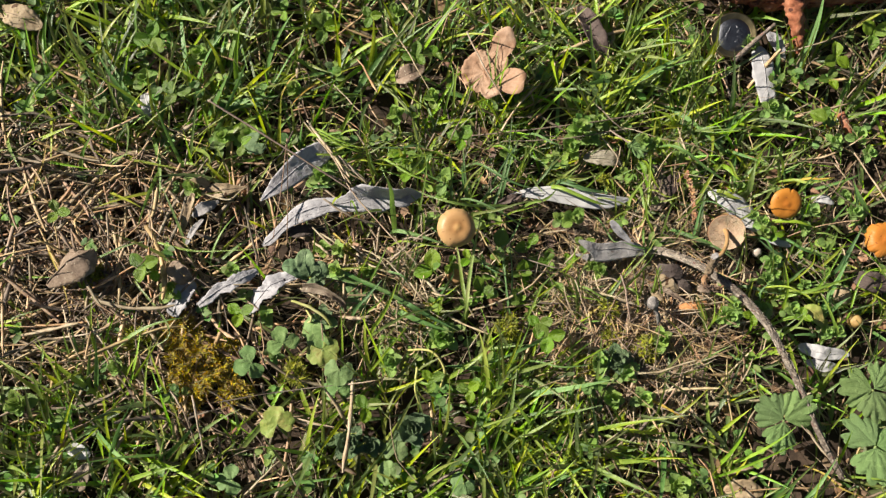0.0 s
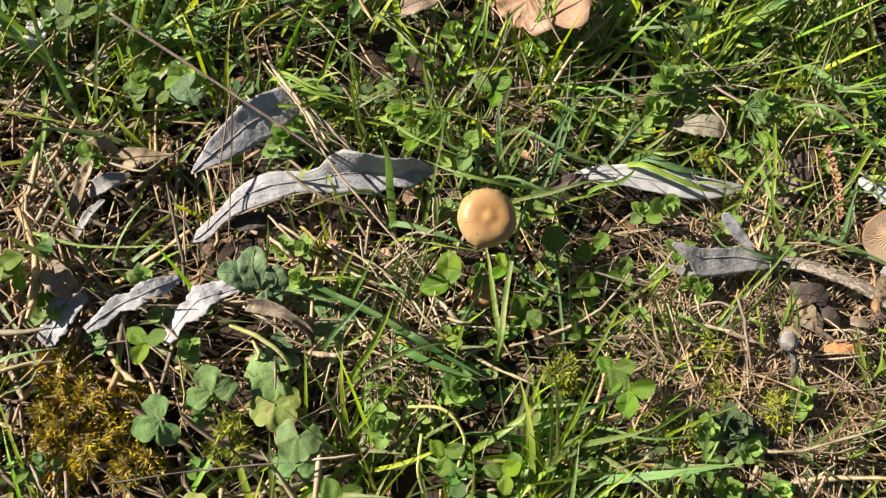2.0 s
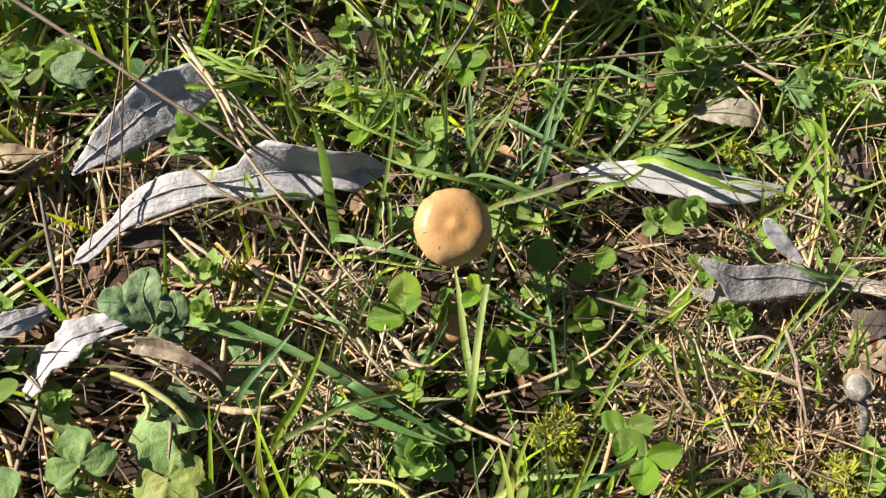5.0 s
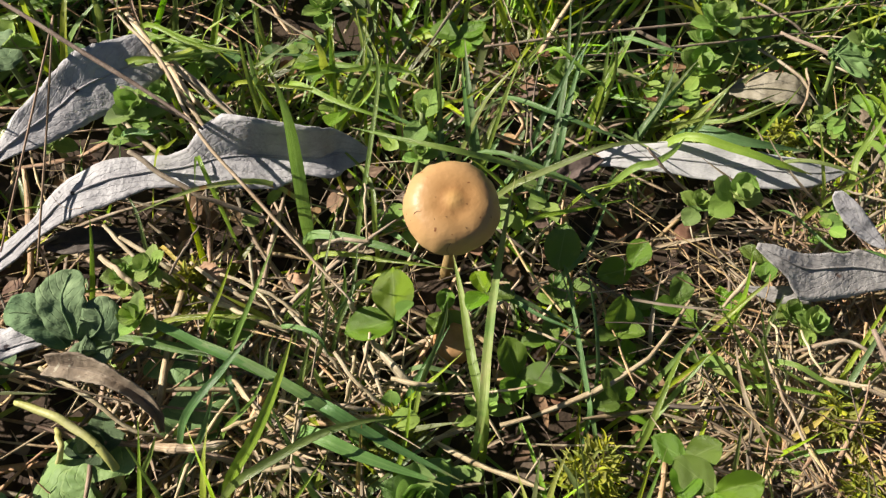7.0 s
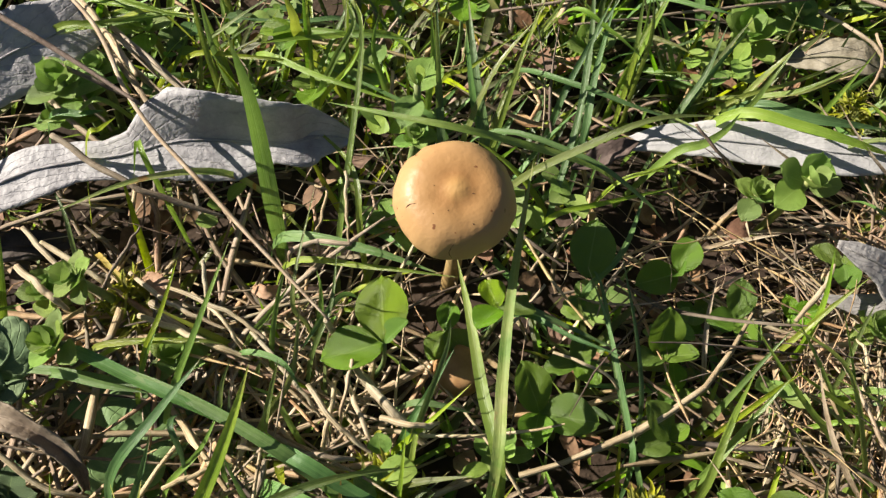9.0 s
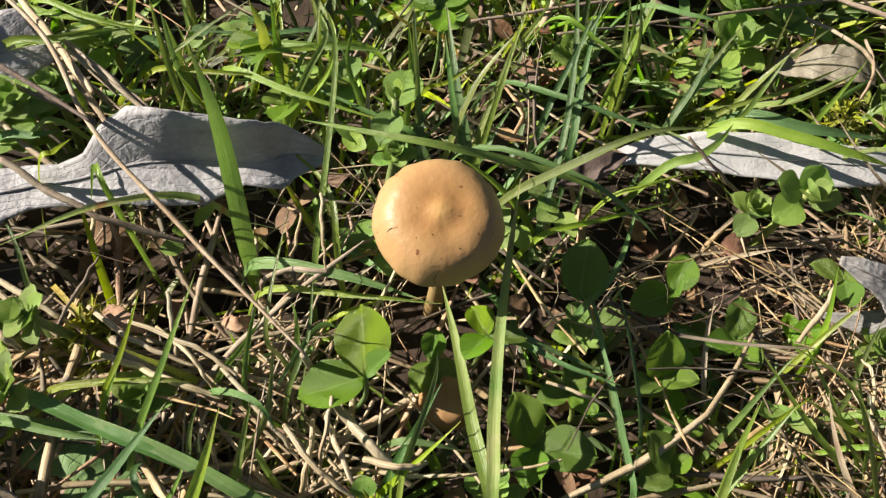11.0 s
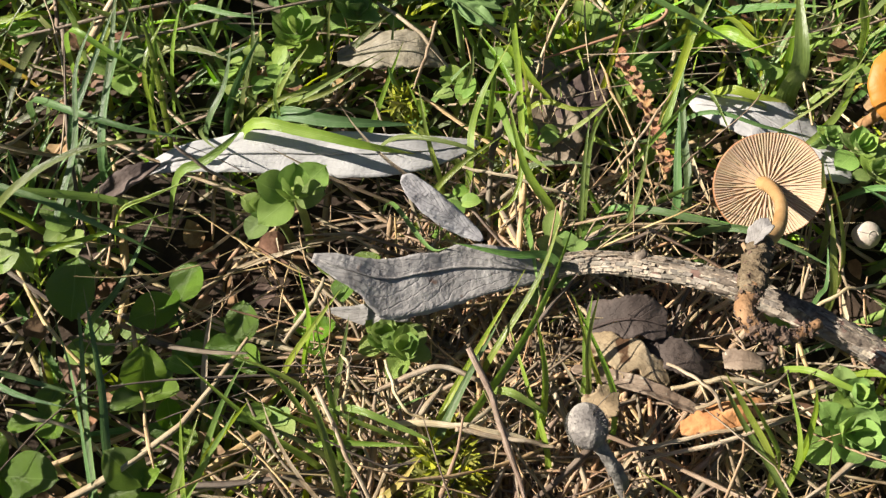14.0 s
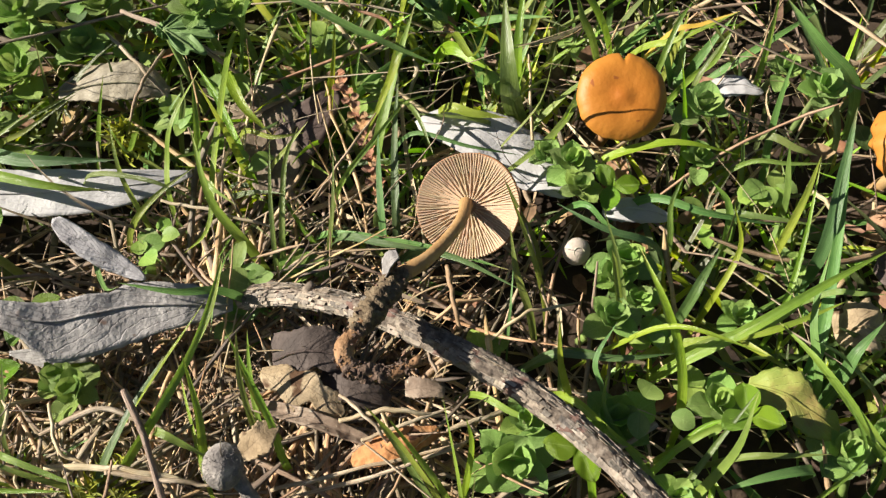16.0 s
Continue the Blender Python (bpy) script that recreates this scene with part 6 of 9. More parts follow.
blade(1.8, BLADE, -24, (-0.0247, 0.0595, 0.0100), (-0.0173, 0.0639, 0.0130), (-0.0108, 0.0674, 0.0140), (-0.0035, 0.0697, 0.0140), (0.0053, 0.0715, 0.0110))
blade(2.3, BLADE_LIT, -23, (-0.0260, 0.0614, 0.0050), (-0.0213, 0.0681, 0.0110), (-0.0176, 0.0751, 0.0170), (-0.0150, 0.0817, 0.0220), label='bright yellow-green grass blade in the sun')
blade(1.5, BLADE_BLUE, -23, (-0.0341, 0.0615, 0.0040), (-0.0302, 0.0685, 0.0100), (-0.0281, 0.0752, 0.0140), label='bluish-green grass blade in the turf')
blade(1.2, BLADE, -29, (-0.0542, 0.0897, 0.0040), (-0.0535, 0.0941, 0.0090), (-0.0526, 0.0996, 0.0150), (-0.0528, 0.1042, 0.0180))
blade(1.1, BLADE_LIT, -21, (-0.0635, 0.0895, 0.0060), (-0.0558, 0.0916, 0.0110), (-0.0482, 0.0936, 0.0120), label='bright yellow-green grass blade in the sun')
blade(1.2, BLADE_BLUE, -1, (-0.0194, 0.0877, 0.0080), (-0.0131, 0.0852, 0.0120), (-0.0101, 0.0816, 0.0100), label='bluish-green grass blade in the turf')
blade(1.0, BLADE_LIT, -38, (-0.0193, 0.0897, 0.0060), (-0.0155, 0.0933, 0.0100), (-0.0125, 0.0963, 0.0130), label='bright yellow-green grass blade in the sun')
blade(1.0, BLADE_LIT, -17, (-0.0278, 0.0699, 0.0050), (-0.0228, 0.0737, 0.0100), (-0.0196, 0.0789, 0.0140), label='bright yellow-green grass blade in the sun')
blade(1.0, BLADE_BLUE, 9, (-0.0265, 0.0771, 0.0120), (-0.0251, 0.0732, 0.0100), (-0.0251, 0.0700, 0.0050), label='bluish-green grass blade in the turf')
blade(1.4, BLADE_BLUE, -13, (0.0038, 0.0768, 0.0060), (0.0069, 0.0813, 0.0100), (0.0104, 0.0864, 0.0140), label='bluish-green grass blade in the turf')
blade(1.0, BLADE_OLD, -12, (-0.0047, 0.0620, 0.0040), (-0.0043, 0.0659, 0.0090), (-0.0040, 0.0701, 0.0130), label='yellowed thin grass blade')
blade(1.1, BLADE, 5, (0.0013, 0.0616, 0.0040), (0.0032, 0.0678, 0.0100), (0.0041, 0.0757, 0.0150))
blade(1.1, BLADE, -14, (-0.0154, 0.0762, 0.0060), (-0.0144, 0.0815, 0.0100), (-0.0132, 0.0853, 0.0130))
blade(1.0, BLADE_LIT, 26, (-0.0115, 0.0774, 0.0050), (-0.0140, 0.0809, 0.0090), (-0.0170, 0.0821, 0.0110), label='bright yellow-green grass blade in the sun')
blade(0.9, BLADE, -2, (-0.0098, 0.0878, 0.0060), (-0.0069, 0.0940, 0.0110), (-0.0062, 0.1020, 0.0140))
blade(1.0, BLADE_LIT, -26, (-0.0155, 0.0877, 0.0060), (-0.0146, 0.0939, 0.0110), (-0.0131, 0.0998, 0.0140), label='bright yellow-green grass blade in the sun')
blade(0.9, BLADE, -6, (-0.0218, 0.0792, 0.0050), (-0.0213, 0.0827, 0.0090), (-0.0198, 0.0855, 0.0120))
blade(1.0, BLADE_BLUE, 31, (-0.0054, 0.0969, 0.0080), (-0.0086, 0.0909, 0.0110), (-0.0108, 0.0873, 0.0100), label='bluish-green grass blade in the turf')
blade(0.9, BLADE, -15, (-0.0337, 0.0819, 0.0050), (-0.0319, 0.0861, 0.0100), (-0.0300, 0.0898, 0.0130))
blade(1.2, BLADE_LIT, -19, (-0.0407, 0.0619, 0.0040), (-0.0387, 0.0650, 0.0080), (-0.0376, 0.0680, 0.0100), label='bright yellow-green grass blade in the sun')
blade(1.0, BLADE, -22, (-0.0128, 0.1343, 0.0060), (-0.0129, 0.1396, 0.0140), (-0.0126, 0.1413, 0.0240))
blade(0.9, BLADE, -26, (-0.0067, 0.1338, 0.0060), (-0.0067, 0.1385, 0.0140), (-0.0059, 0.1415, 0.0240))
blade(0.9, BLADE, -2, (-0.0111, 0.1323, 0.0080), (-0.0052, 0.1345, 0.0160), (-0.0040, 0.1387, 0.0200), (-0.0052, 0.1433, 0.0200))
blade(1.2, BLADE, -16, (0.0086, 0.1257, 0.0080), (0.0082, 0.1330, 0.0180), (0.0074, 0.1367, 0.0260))
blade(1.3, BLADE_LIT, -59, (-0.0528, 0.1508, 0.0140), (-0.0418, 0.1436, 0.0180), (-0.0320, 0.1405, 0.0180), label='bright yellow-green grass blade in the sun')
blade(1.4, BLADE_LIT, -51, (-0.0551, 0.1401, 0.0140), (-0.0451, 0.1392, 0.0180), (-0.0389, 0.1412, 0.0180), label='bright yellow-green grass blade in the sun')
blade(1.6, BLADE_BLUE, -14, (-0.0538, 0.1262, 0.0100), (-0.0480, 0.1258, 0.0120), (-0.0443, 0.1266, 0.0120), label='bluish-green grass blade in the turf')
blade(1.3, BLADE, 8, (0.0167, 0.1249, 0.0060), (0.0200, 0.1315, 0.0140), (0.0250, 0.1400, 0.0260))
blade(1.8, BLADE_BLUE, 23, (0.0162, 0.1272, 0.0060), (0.0140, 0.1288, 0.0140), (0.0124, 0.1371, 0.0220), label='bluish-green grass blade in the turf')
blade(1.0, BLADE, -78, (0.0092, 0.1358, 0.0100), (0.0137, 0.1336, 0.0160), (0.0224, 0.1356, 0.0240))
blade(1.3, BLADE_BLUE, 4, (0.0273, 0.1146, 0.0040), (0.0318, 0.1286, 0.0100), (0.0335, 0.1384, 0.0160), (0.0377, 0.1465, 0.0200), label='bluish-green grass blade in the turf')
blade(1.2, BLADE, -42, (0.0264, 0.1114, 0.0060), (0.0347, 0.1126, 0.0090), (0.0471, 0.1153, 0.0100))
blade(1.0, BLADE, -2, (0.0376, 0.1178, 0.0060), (0.0432, 0.1187, 0.0090), (0.0499, 0.1205, 0.0100))
blade(1.2, BLADE, 45, (0.0444, 0.1447, 0.0060), (0.0439, 0.1471, 0.0120), (0.0433, 0.1487, 0.0180))
blade(1.1, BLADE_LIT, 8, (0.0452, 0.1458, 0.0060), (0.0472, 0.1484, 0.0120), (0.0491, 0.1509, 0.0160), label='bright yellow-green grass blade in the sun')
blade(1.3, BLADE, 1, (0.0623, 0.1362, 0.0060), (0.0653, 0.1376, 0.0120), (0.0692, 0.1399, 0.0160))
blade(1.1, BLADE, -44, (0.0594, 0.1350, 0.0060), (0.0699, 0.1367, 0.0100), (0.0812, 0.1409, 0.0120))
blade(1.4, BLADE_BLUE, 2, (0.0508, 0.1334, 0.0050), (0.0547, 0.1380, 0.0100), (0.0573, 0.1435, 0.0160), label='bluish-green grass blade in the turf')
blade(1.0, BLADE, -11, (-0.0329, 0.0858, 0.0080), (-0.0295, 0.0915, 0.0140), (-0.0264, 0.0968, 0.0200))
blade(2.2, BLADE_BLUE, 16, (-0.0413, 0.0865, 0.0120), (-0.0311, 0.0818, 0.0140), (-0.0226, 0.0780, 0.0140), (-0.0139, 0.0745, 0.0100), label='bluish-green grass blade in the turf')
blade(1.6, BLADE_BLUE, -32, (-0.0443, 0.0840, 0.0100), (-0.0359, 0.0816, 0.0130), (-0.0295, 0.0804, 0.0130), label='bluish-green grass blade in the turf')
blade(1.2, BLADE, -18, (-0.0398, 0.0884, 0.0080), (-0.0265, 0.0888, 0.0100), (-0.0217, 0.0887, 0.0090))
blade(1.3, BLADE, -36, (-0.0160, 0.0776, 0.0060), (-0.0118, 0.0839, 0.0100), (-0.0109, 0.0938, 0.0140))
blade(1.2, BLADE, -25, (-0.0134, 0.1022, 0.0080), (-0.0014, 0.1000, 0.0110), (0.0112, 0.0985, 0.0110))
blade(1.1, BLADE, -18, (0.0041, 0.0743, 0.0040), (0.0070, 0.0805, 0.0120), (0.0093, 0.0859, 0.0160), (0.0098, 0.0893, 0.0180))
blade(1.1, BLADE_BLUE, 2, (0.0207, 0.0939, 0.0080), (0.0275, 0.0892, 0.0110), (0.0342, 0.0865, 0.0110), label='bluish-green grass blade in the turf')
blade(1.1, BLADE_BLUE, 39, (0.0360, 0.0736, 0.0030), (0.0356, 0.0779, 0.0050), (0.0336, 0.0912, 0.0080), (0.0307, 0.1013, 0.0100), label='bluish-green grass blade in the turf')
blade(1.3, BLADE_LIT, 28, (0.0476, 0.0732, 0.0030), (0.0488, 0.0784, 0.0100), (0.0501, 0.0826, 0.0160), label='bright yellow-green grass blade in the sun')
blade(1.2, BLADE_LIT, 26, (0.0655, 0.0765, 0.0030), (0.0587, 0.0812, 0.0100), (0.0501, 0.0893, 0.0180), label='bright yellow-green grass blade in the sun')
blade(1.2, BLADE, 57, (0.0726, 0.0783, 0.0030), (0.0645, 0.0816, 0.0080), (0.0571, 0.0849, 0.0120))
blade(1.2, BLADE, 26, (0.0644, 0.0912, 0.0030), (0.0660, 0.0959, 0.0090), (0.0655, 0.1013, 0.0160))
blade(1.4, BLADE_BLUE, -17, (0.0293, 0.1333, 0.0060), (0.0339, 0.1411, 0.0120), (0.0407, 0.1495, 0.0200), label='bluish-green grass blade in the turf')
blade(1.4, BLADE_LIT, 0, (0.0307, 0.1479, 0.0140), (0.0374, 0.1428, 0.0150), (0.0437, 0.1392, 0.0120), label='bright yellow-green grass blade in the sun')
blade(1.1, BLADE_LIT, -19, (0.0412, 0.1400, 0.0040), (0.0440, 0.1445, 0.0120), (0.0448, 0.1498, 0.0180), label='bright yellow-green grass blade in the sun')
blade(1.4, BLADE_BLUE, -54, (0.0541, 0.1373, 0.0040), (0.0576, 0.1407, 0.0100), (0.0617, 0.1439, 0.0150), label='bluish-green grass blade in the turf')
blade(1.3, BLADE_BLUE, -20, (0.0479, 0.1569, 0.0080), (0.0562, 0.1515, 0.0120), (0.0612, 0.1501, 0.0120), label='bluish-green grass blade in the turf')
blade(1.1, BLADE, -46, (0.0645, 0.1362, 0.0050), (0.0717, 0.1344, 0.0110), (0.0815, 0.1374, 0.0150))
blade(1.1, BLADE, 0, (0.0883, 0.1193, 0.0040), (0.0866, 0.1245, 0.0100), (0.0859, 0.1328, 0.0140))
blade(1.3, BLADE, -37, (0.0862, 0.1168, 0.0040), (0.0915, 0.1196, 0.0090), (0.0988, 0.1225, 0.0120))
blade(1.2, BLADE, -4, (0.0805, 0.1258, 0.0080), (0.0907, 0.1220, 0.0110), (0.0983, 0.1186, 0.0080))
blade(1.4, BLADE, -18, (0.0977, 0.1286, 0.0040), (0.0987, 0.1333, 0.0100), (0.0996, 0.1373, 0.0150))
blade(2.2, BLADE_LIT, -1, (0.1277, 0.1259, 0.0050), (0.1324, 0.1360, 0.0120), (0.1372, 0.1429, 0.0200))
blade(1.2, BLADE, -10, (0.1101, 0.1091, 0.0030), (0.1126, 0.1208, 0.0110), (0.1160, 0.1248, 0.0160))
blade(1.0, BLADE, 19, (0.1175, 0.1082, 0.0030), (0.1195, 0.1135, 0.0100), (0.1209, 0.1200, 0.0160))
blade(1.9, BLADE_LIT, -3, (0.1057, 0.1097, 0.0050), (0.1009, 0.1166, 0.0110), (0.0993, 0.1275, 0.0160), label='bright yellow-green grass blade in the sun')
blade(1.1, BLADE, -41, (0.1059, 0.1306, 0.0080), (0.1112, 0.1268, 0.0110), (0.1163, 0.1269, 0.0110))
blade(1.7, BLADE_BLUE, 30, (0.1267, 0.1109, 0.0030), (0.1273, 0.1180, 0.0080), (0.1282, 0.1248, 0.0120), label='bluish-green grass blade in the turf')
blade(0.9, BLADE_BLUE, -48, (0.1335, 0.1259, 0.0080), (0.1425, 0.1207, 0.0100), (0.1512, 0.1188, 0.0080), label='bluish-green grass blade in the turf')
blade(1.2, BLADE, 56, (0.1507, 0.1046, 0.0040), (0.1481, 0.1080, 0.0100), (0.1457, 0.1108, 0.0160))
blade(1.7, BLADE_BLUE, -6, (0.1197, 0.1105, 0.0040), (0.1268, 0.1067, 0.0070), (0.1352, 0.1045, 0.0060), label='bluish-green grass blade in the turf')
blade(1.3, BLADE_BLUE, -61, (0.1586, 0.1084, 0.0080), (0.1620, 0.1039, 0.0080), (0.1677, 0.1009, 0.0050), label='bluish-green grass blade in the turf')
blade(1.1, BLADE_LIT, -36, (0.1205, 0.1186, 0.0060), (0.1288, 0.1247, 0.0120), (0.1330, 0.1280, 0.0140), label='bright yellow-green grass blade in the sun')
blade(1.5, BLADE_BLUE, -39, (0.0376, 0.0803, 0.0040), (0.0373, 0.0900, 0.0080), (0.0355, 0.1034, 0.0120), label='bluish-green grass blade in the turf')
blade(1.1, BLADE, -11, (0.0617, 0.0911, 0.0030), (0.0666, 0.0949, 0.0090), (0.0710, 0.0979, 0.0140))
blade(1.0, BLADE_LIT, 2, (0.0679, 0.0769, 0.0030), (0.0625, 0.0856, 0.0100), (0.0575, 0.0906, 0.0160), label='bright yellow-green grass blade in the sun')
blade(1.2, BLADE_LIT, -23, (0.0687, 0.0764, 0.0030), (0.0681, 0.0843, 0.0080), (0.0670, 0.0950, 0.0120), label='bright yellow-green grass blade in the sun')
blade(1.0, BLADE, -4, (0.0681, 0.0763, 0.0040), (0.0632, 0.0792, 0.0090), (0.0584, 0.0815, 0.0120))
blade(1.0, BLADE, -12, (0.0788, 0.0773, 0.0040), (0.0715, 0.0807, 0.0080), (0.0631, 0.0859, 0.0080))
blade(1.1, BLADE, -31, (0.0501, 0.0787, 0.0040), (0.0546, 0.0817, 0.0100), (0.0582, 0.0838, 0.0140))
blade(1.0, BLADE, -34, (0.0661, 0.0788, 0.0060), (0.0739, 0.0774, 0.0080), (0.0798, 0.0763, 0.0080))
blade(1.5, BLADE_BLUE, 3, (0.0815, 0.0766, 0.0030), (0.0868, 0.0843, 0.0080), (0.0933, 0.0928, 0.0100), label='bluish-green grass blade in the turf')
blade(1.6, BLADE_BLUE, 45, (0.1027, 0.1014, 0.0090), (0.0957, 0.1015, 0.0120), (0.0875, 0.1038, 0.0130), label='bluish-green grass blade in the turf')
blade(1.1, BLADE, 33, (0.0975, 0.0739, 0.0030), (0.0960, 0.0825, 0.0060), (0.0945, 0.0921, 0.0080))
blade(1.2, BLADE_LIT, 25, (0.1048, 0.0834, 0.0040), (0.1050, 0.0888, 0.0090), (0.1059, 0.0931, 0.0140), label='bright yellow-green grass blade in the sun')
blade(1.3, BLADE, 51, (0.1287, 0.0684, 0.0040), (0.1244, 0.0756, 0.0100), (0.1208, 0.0796, 0.0150))
blade(1.7, BLADE_BLUE, -60, (0.1312, 0.1060, 0.0040), (0.1375, 0.1020, 0.0080), (0.1463, 0.0950, 0.0080), label='bluish-green grass blade in the turf')
blade(1.5, BLADE, 16, (0.1475, 0.0930, 0.0030), (0.1456, 0.0975, 0.0100), (0.1454, 0.1032, 0.0140))
blade(0.9, BLADE_BLUE, 54, (0.1439, 0.0919, 0.0040), (0.1440, 0.0930, 0.0080), (0.1457, 0.0999, 0.0100), label='bluish-green grass blade in the turf')
blade(1.4, BLADE_BLUE, 27, (0.1553, 0.0776, 0.0050), (0.1539, 0.0820, 0.0100), (0.1578, 0.0865, 0.0120), label='bluish-green grass blade in the turf')
blade(1.4, BLADE, 51, (0.1504, 0.0648, 0.0030), (0.1494, 0.0694, 0.0090), (0.1463, 0.0735, 0.0130))
blade(1.0, BLADE, 53, (0.1321, 0.0673, 0.0030), (0.1319, 0.0714, 0.0080), (0.1314, 0.0802, 0.0110))
blade(1.3, BLADE_LIT, -16, (0.1369, 0.0811, 0.0050), (0.1411, 0.0770, 0.0080), (0.1463, 0.0744, 0.0070), label='bright yellow-green grass blade in the sun')
blade(1.6, BLADE_BLUE, -3, (0.1484, 0.0851, 0.0060), (0.1530, 0.0836, 0.0080), (0.1585, 0.0826, 0.0080), label='bluish-green grass blade in the turf')
blade(1.3, BLADE, -12, (0.1784, 0.1323, 0.0080), (0.1820, 0.1373, 0.0140), (0.1838, 0.1383, 0.0180))
blade(1.5, BLADE, -10, (0.1838, 0.1305, 0.0060), (0.1874, 0.1305, 0.0120), (0.1907, 0.1348, 0.0170))
blade(2.6, BLADE_BLUE, 43, (0.2113, 0.1233, 0.0080), (0.2048, 0.1285, 0.0140), (0.1997, 0.1358, 0.0180), label='bluish-green grass blade in the turf')
blade(2.6, BLADE_BLUE, 0, (0.1954, 0.0952, 0.0060), (0.1995, 0.1048, 0.0120), (0.2040, 0.1144, 0.0160), label='bluish-green grass blade in the turf')
blade(1.6, BLADE, 8, (0.1894, 0.0972, 0.0040), (0.1921, 0.1018, 0.0120), (0.1934, 0.1055, 0.0180))
blade(1.4, BLADE, 72, (0.1943, 0.1061, 0.0040), (0.1934, 0.1087, 0.0090), (0.1927, 0.1110, 0.0130))
blade(1.2, BLADE, -14, (0.1723, 0.1010, 0.0040), (0.1720, 0.1048, 0.0100), (0.1739, 0.1077, 0.0140))
blade(1.8, BLADE_BLUE, -59, (0.1705, 0.1087, 0.0060), (0.1780, 0.1030, 0.0090), (0.1906, 0.0996, 0.0070), label='bluish-green grass blade in the turf')
blade(1.8, BLADE_LIT, 17, (0.1811, 0.0995, 0.0040), (0.1820, 0.1043, 0.0080), (0.1797, 0.1081, 0.0100), label='bright yellow-green grass blade in the sun')
blade(1.5, BLADE_BLUE, 9, (0.1691, 0.0998, 0.0060), (0.1603, 0.1026, 0.0100), (0.1543, 0.1080, 0.0100), label='bluish-green grass blade in the turf')
blade(1.6, BLADE, -48, (0.1920, 0.1168, 0.0070), (0.1962, 0.1123, 0.0090), (0.1997, 0.1110, 0.0080))
blade(1.0, BLADE, -45, (0.1882, 0.1125, 0.0060), (0.1948, 0.1102, 0.0080), (0.2023, 0.1090, 0.0080))
blade(3.0, BLADE, -59, (0.1428, 0.1444, 0.0060), (0.1460, 0.1398, 0.0090), (0.1495, 0.1359, 0.0090))
blade(2.4, BLADE, -9, (0.1401, 0.1320, 0.0050), (0.1449, 0.1290, 0.0070), (0.1507, 0.1279, 0.0060))
blade(1.6, BLADE, -8, (0.1694, 0.0825, 0.0060), (0.1807, 0.0834, 0.0110), (0.1889, 0.0873, 0.0130))
blade(1.8, BLADE, 10, (0.1652, 0.0730, 0.0040), (0.1659, 0.0798, 0.0100), (0.1641, 0.0865, 0.0160), (0.1622, 0.0948, 0.0180))
blade(1.7, BLADE_BLUE, -43, (0.1508, 0.0852, 0.0060), (0.1572, 0.0826, 0.0080), (0.1662, 0.0818, 0.0080), label='bluish-green grass blade in the turf')
blade(1.4, BLADE, -5, (0.1602, 0.0862, 0.0040), (0.1597, 0.0943, 0.0120), (0.1595, 0.0971, 0.0140))
blade(2.0, BLADE_BLUE, -12, (0.1701, 0.0887, 0.0080), (0.1723, 0.0915, 0.0120), (0.1744, 0.0938, 0.0160), label='bluish-green grass blade in the turf')
blade(1.6, BLADE, 36, (0.1639, 0.0621, 0.0040), (0.1688, 0.0664, 0.0120), (0.1716, 0.0722, 0.0180))
blade(1.4, BLADE_LIT, -30, (0.1625, 0.0686, 0.0060), (0.1680, 0.0701, 0.0100), (0.1738, 0.0692, 0.0100), label='bright yellow-green grass blade in the sun')
blade(1.3, BLADE, -3, (0.1600, 0.0628, 0.0040), (0.1540, 0.0745, 0.0080), (0.1548, 0.0799, 0.0120))
blade(1.4, BLADE, 6, (0.1501, 0.0788, 0.0040), (0.1489, 0.0825, 0.0100), (0.1492, 0.0874, 0.0140))
blade(1.5, BLADE, -31, (0.1497, 0.0784, 0.0060), (0.1543, 0.0717, 0.0080), (0.1595, 0.0670, 0.0060))
blade(1.7, BLADE_BLUE, 46, (0.1868, 0.0744, 0.0050), (0.1868, 0.0830, 0.0110), (0.1908, 0.0916, 0.0150), label='bluish-green grass blade in the turf')
blade(1.8, BLADE_LIT, 10, (0.1922, 0.0623, 0.0050), (0.1883, 0.0697, 0.0090), (0.1852, 0.0772, 0.0100), (0.1824, 0.0839, 0.0090), label='bright yellow-green grass blade in the sun')
blade(2.2, BLADE_BLUE, 8, (0.1906, 0.0749, 0.0050), (0.1916, 0.0773, 0.0100), (0.1962, 0.0805, 0.0120), label='bluish-green grass blade in the turf')
blade(1.2, BLADE, -9, (0.1912, 0.0871, 0.0080), (0.1954, 0.0858, 0.0100), (0.1993, 0.0850, 0.0100))
blade(1.7, BLADE_BLUE, -1, (0.1809, 0.0629, 0.0060), (0.1729, 0.0627, 0.0090), (0.1661, 0.0620, 0.0080), label='bluish-green grass blade in the turf')
blade(1.3, BLADE, 17, (0.1714, 0.0661, 0.0060), (0.1769, 0.0651, 0.0080), (0.1833, 0.0643, 0.0080))
blade(1.5, BLADE, -13, (0.0971, 0.0781, 0.0040), (0.0978, 0.0837, 0.0100), (0.0971, 0.0910, 0.0150))
blade(1.6, BLADE, -40, (0.0845, 0.0777, 0.0030), (0.0932, 0.0861, 0.0100), (0.0991, 0.0933, 0.0140), (0.1047, 0.1031, 0.0200))
blade(1.4, BLADE_LIT, -8, (0.1077, 0.0774, 0.0040), (0.1069, 0.0824, 0.0090), (0.1028, 0.0938, 0.0140), label='bright yellow-green grass blade in the sun')
blade(1.2, BLADE, -25, (0.0704, 0.0828, 0.0080), (0.0772, 0.0790, 0.0090), (0.0821, 0.0763, 0.0080))
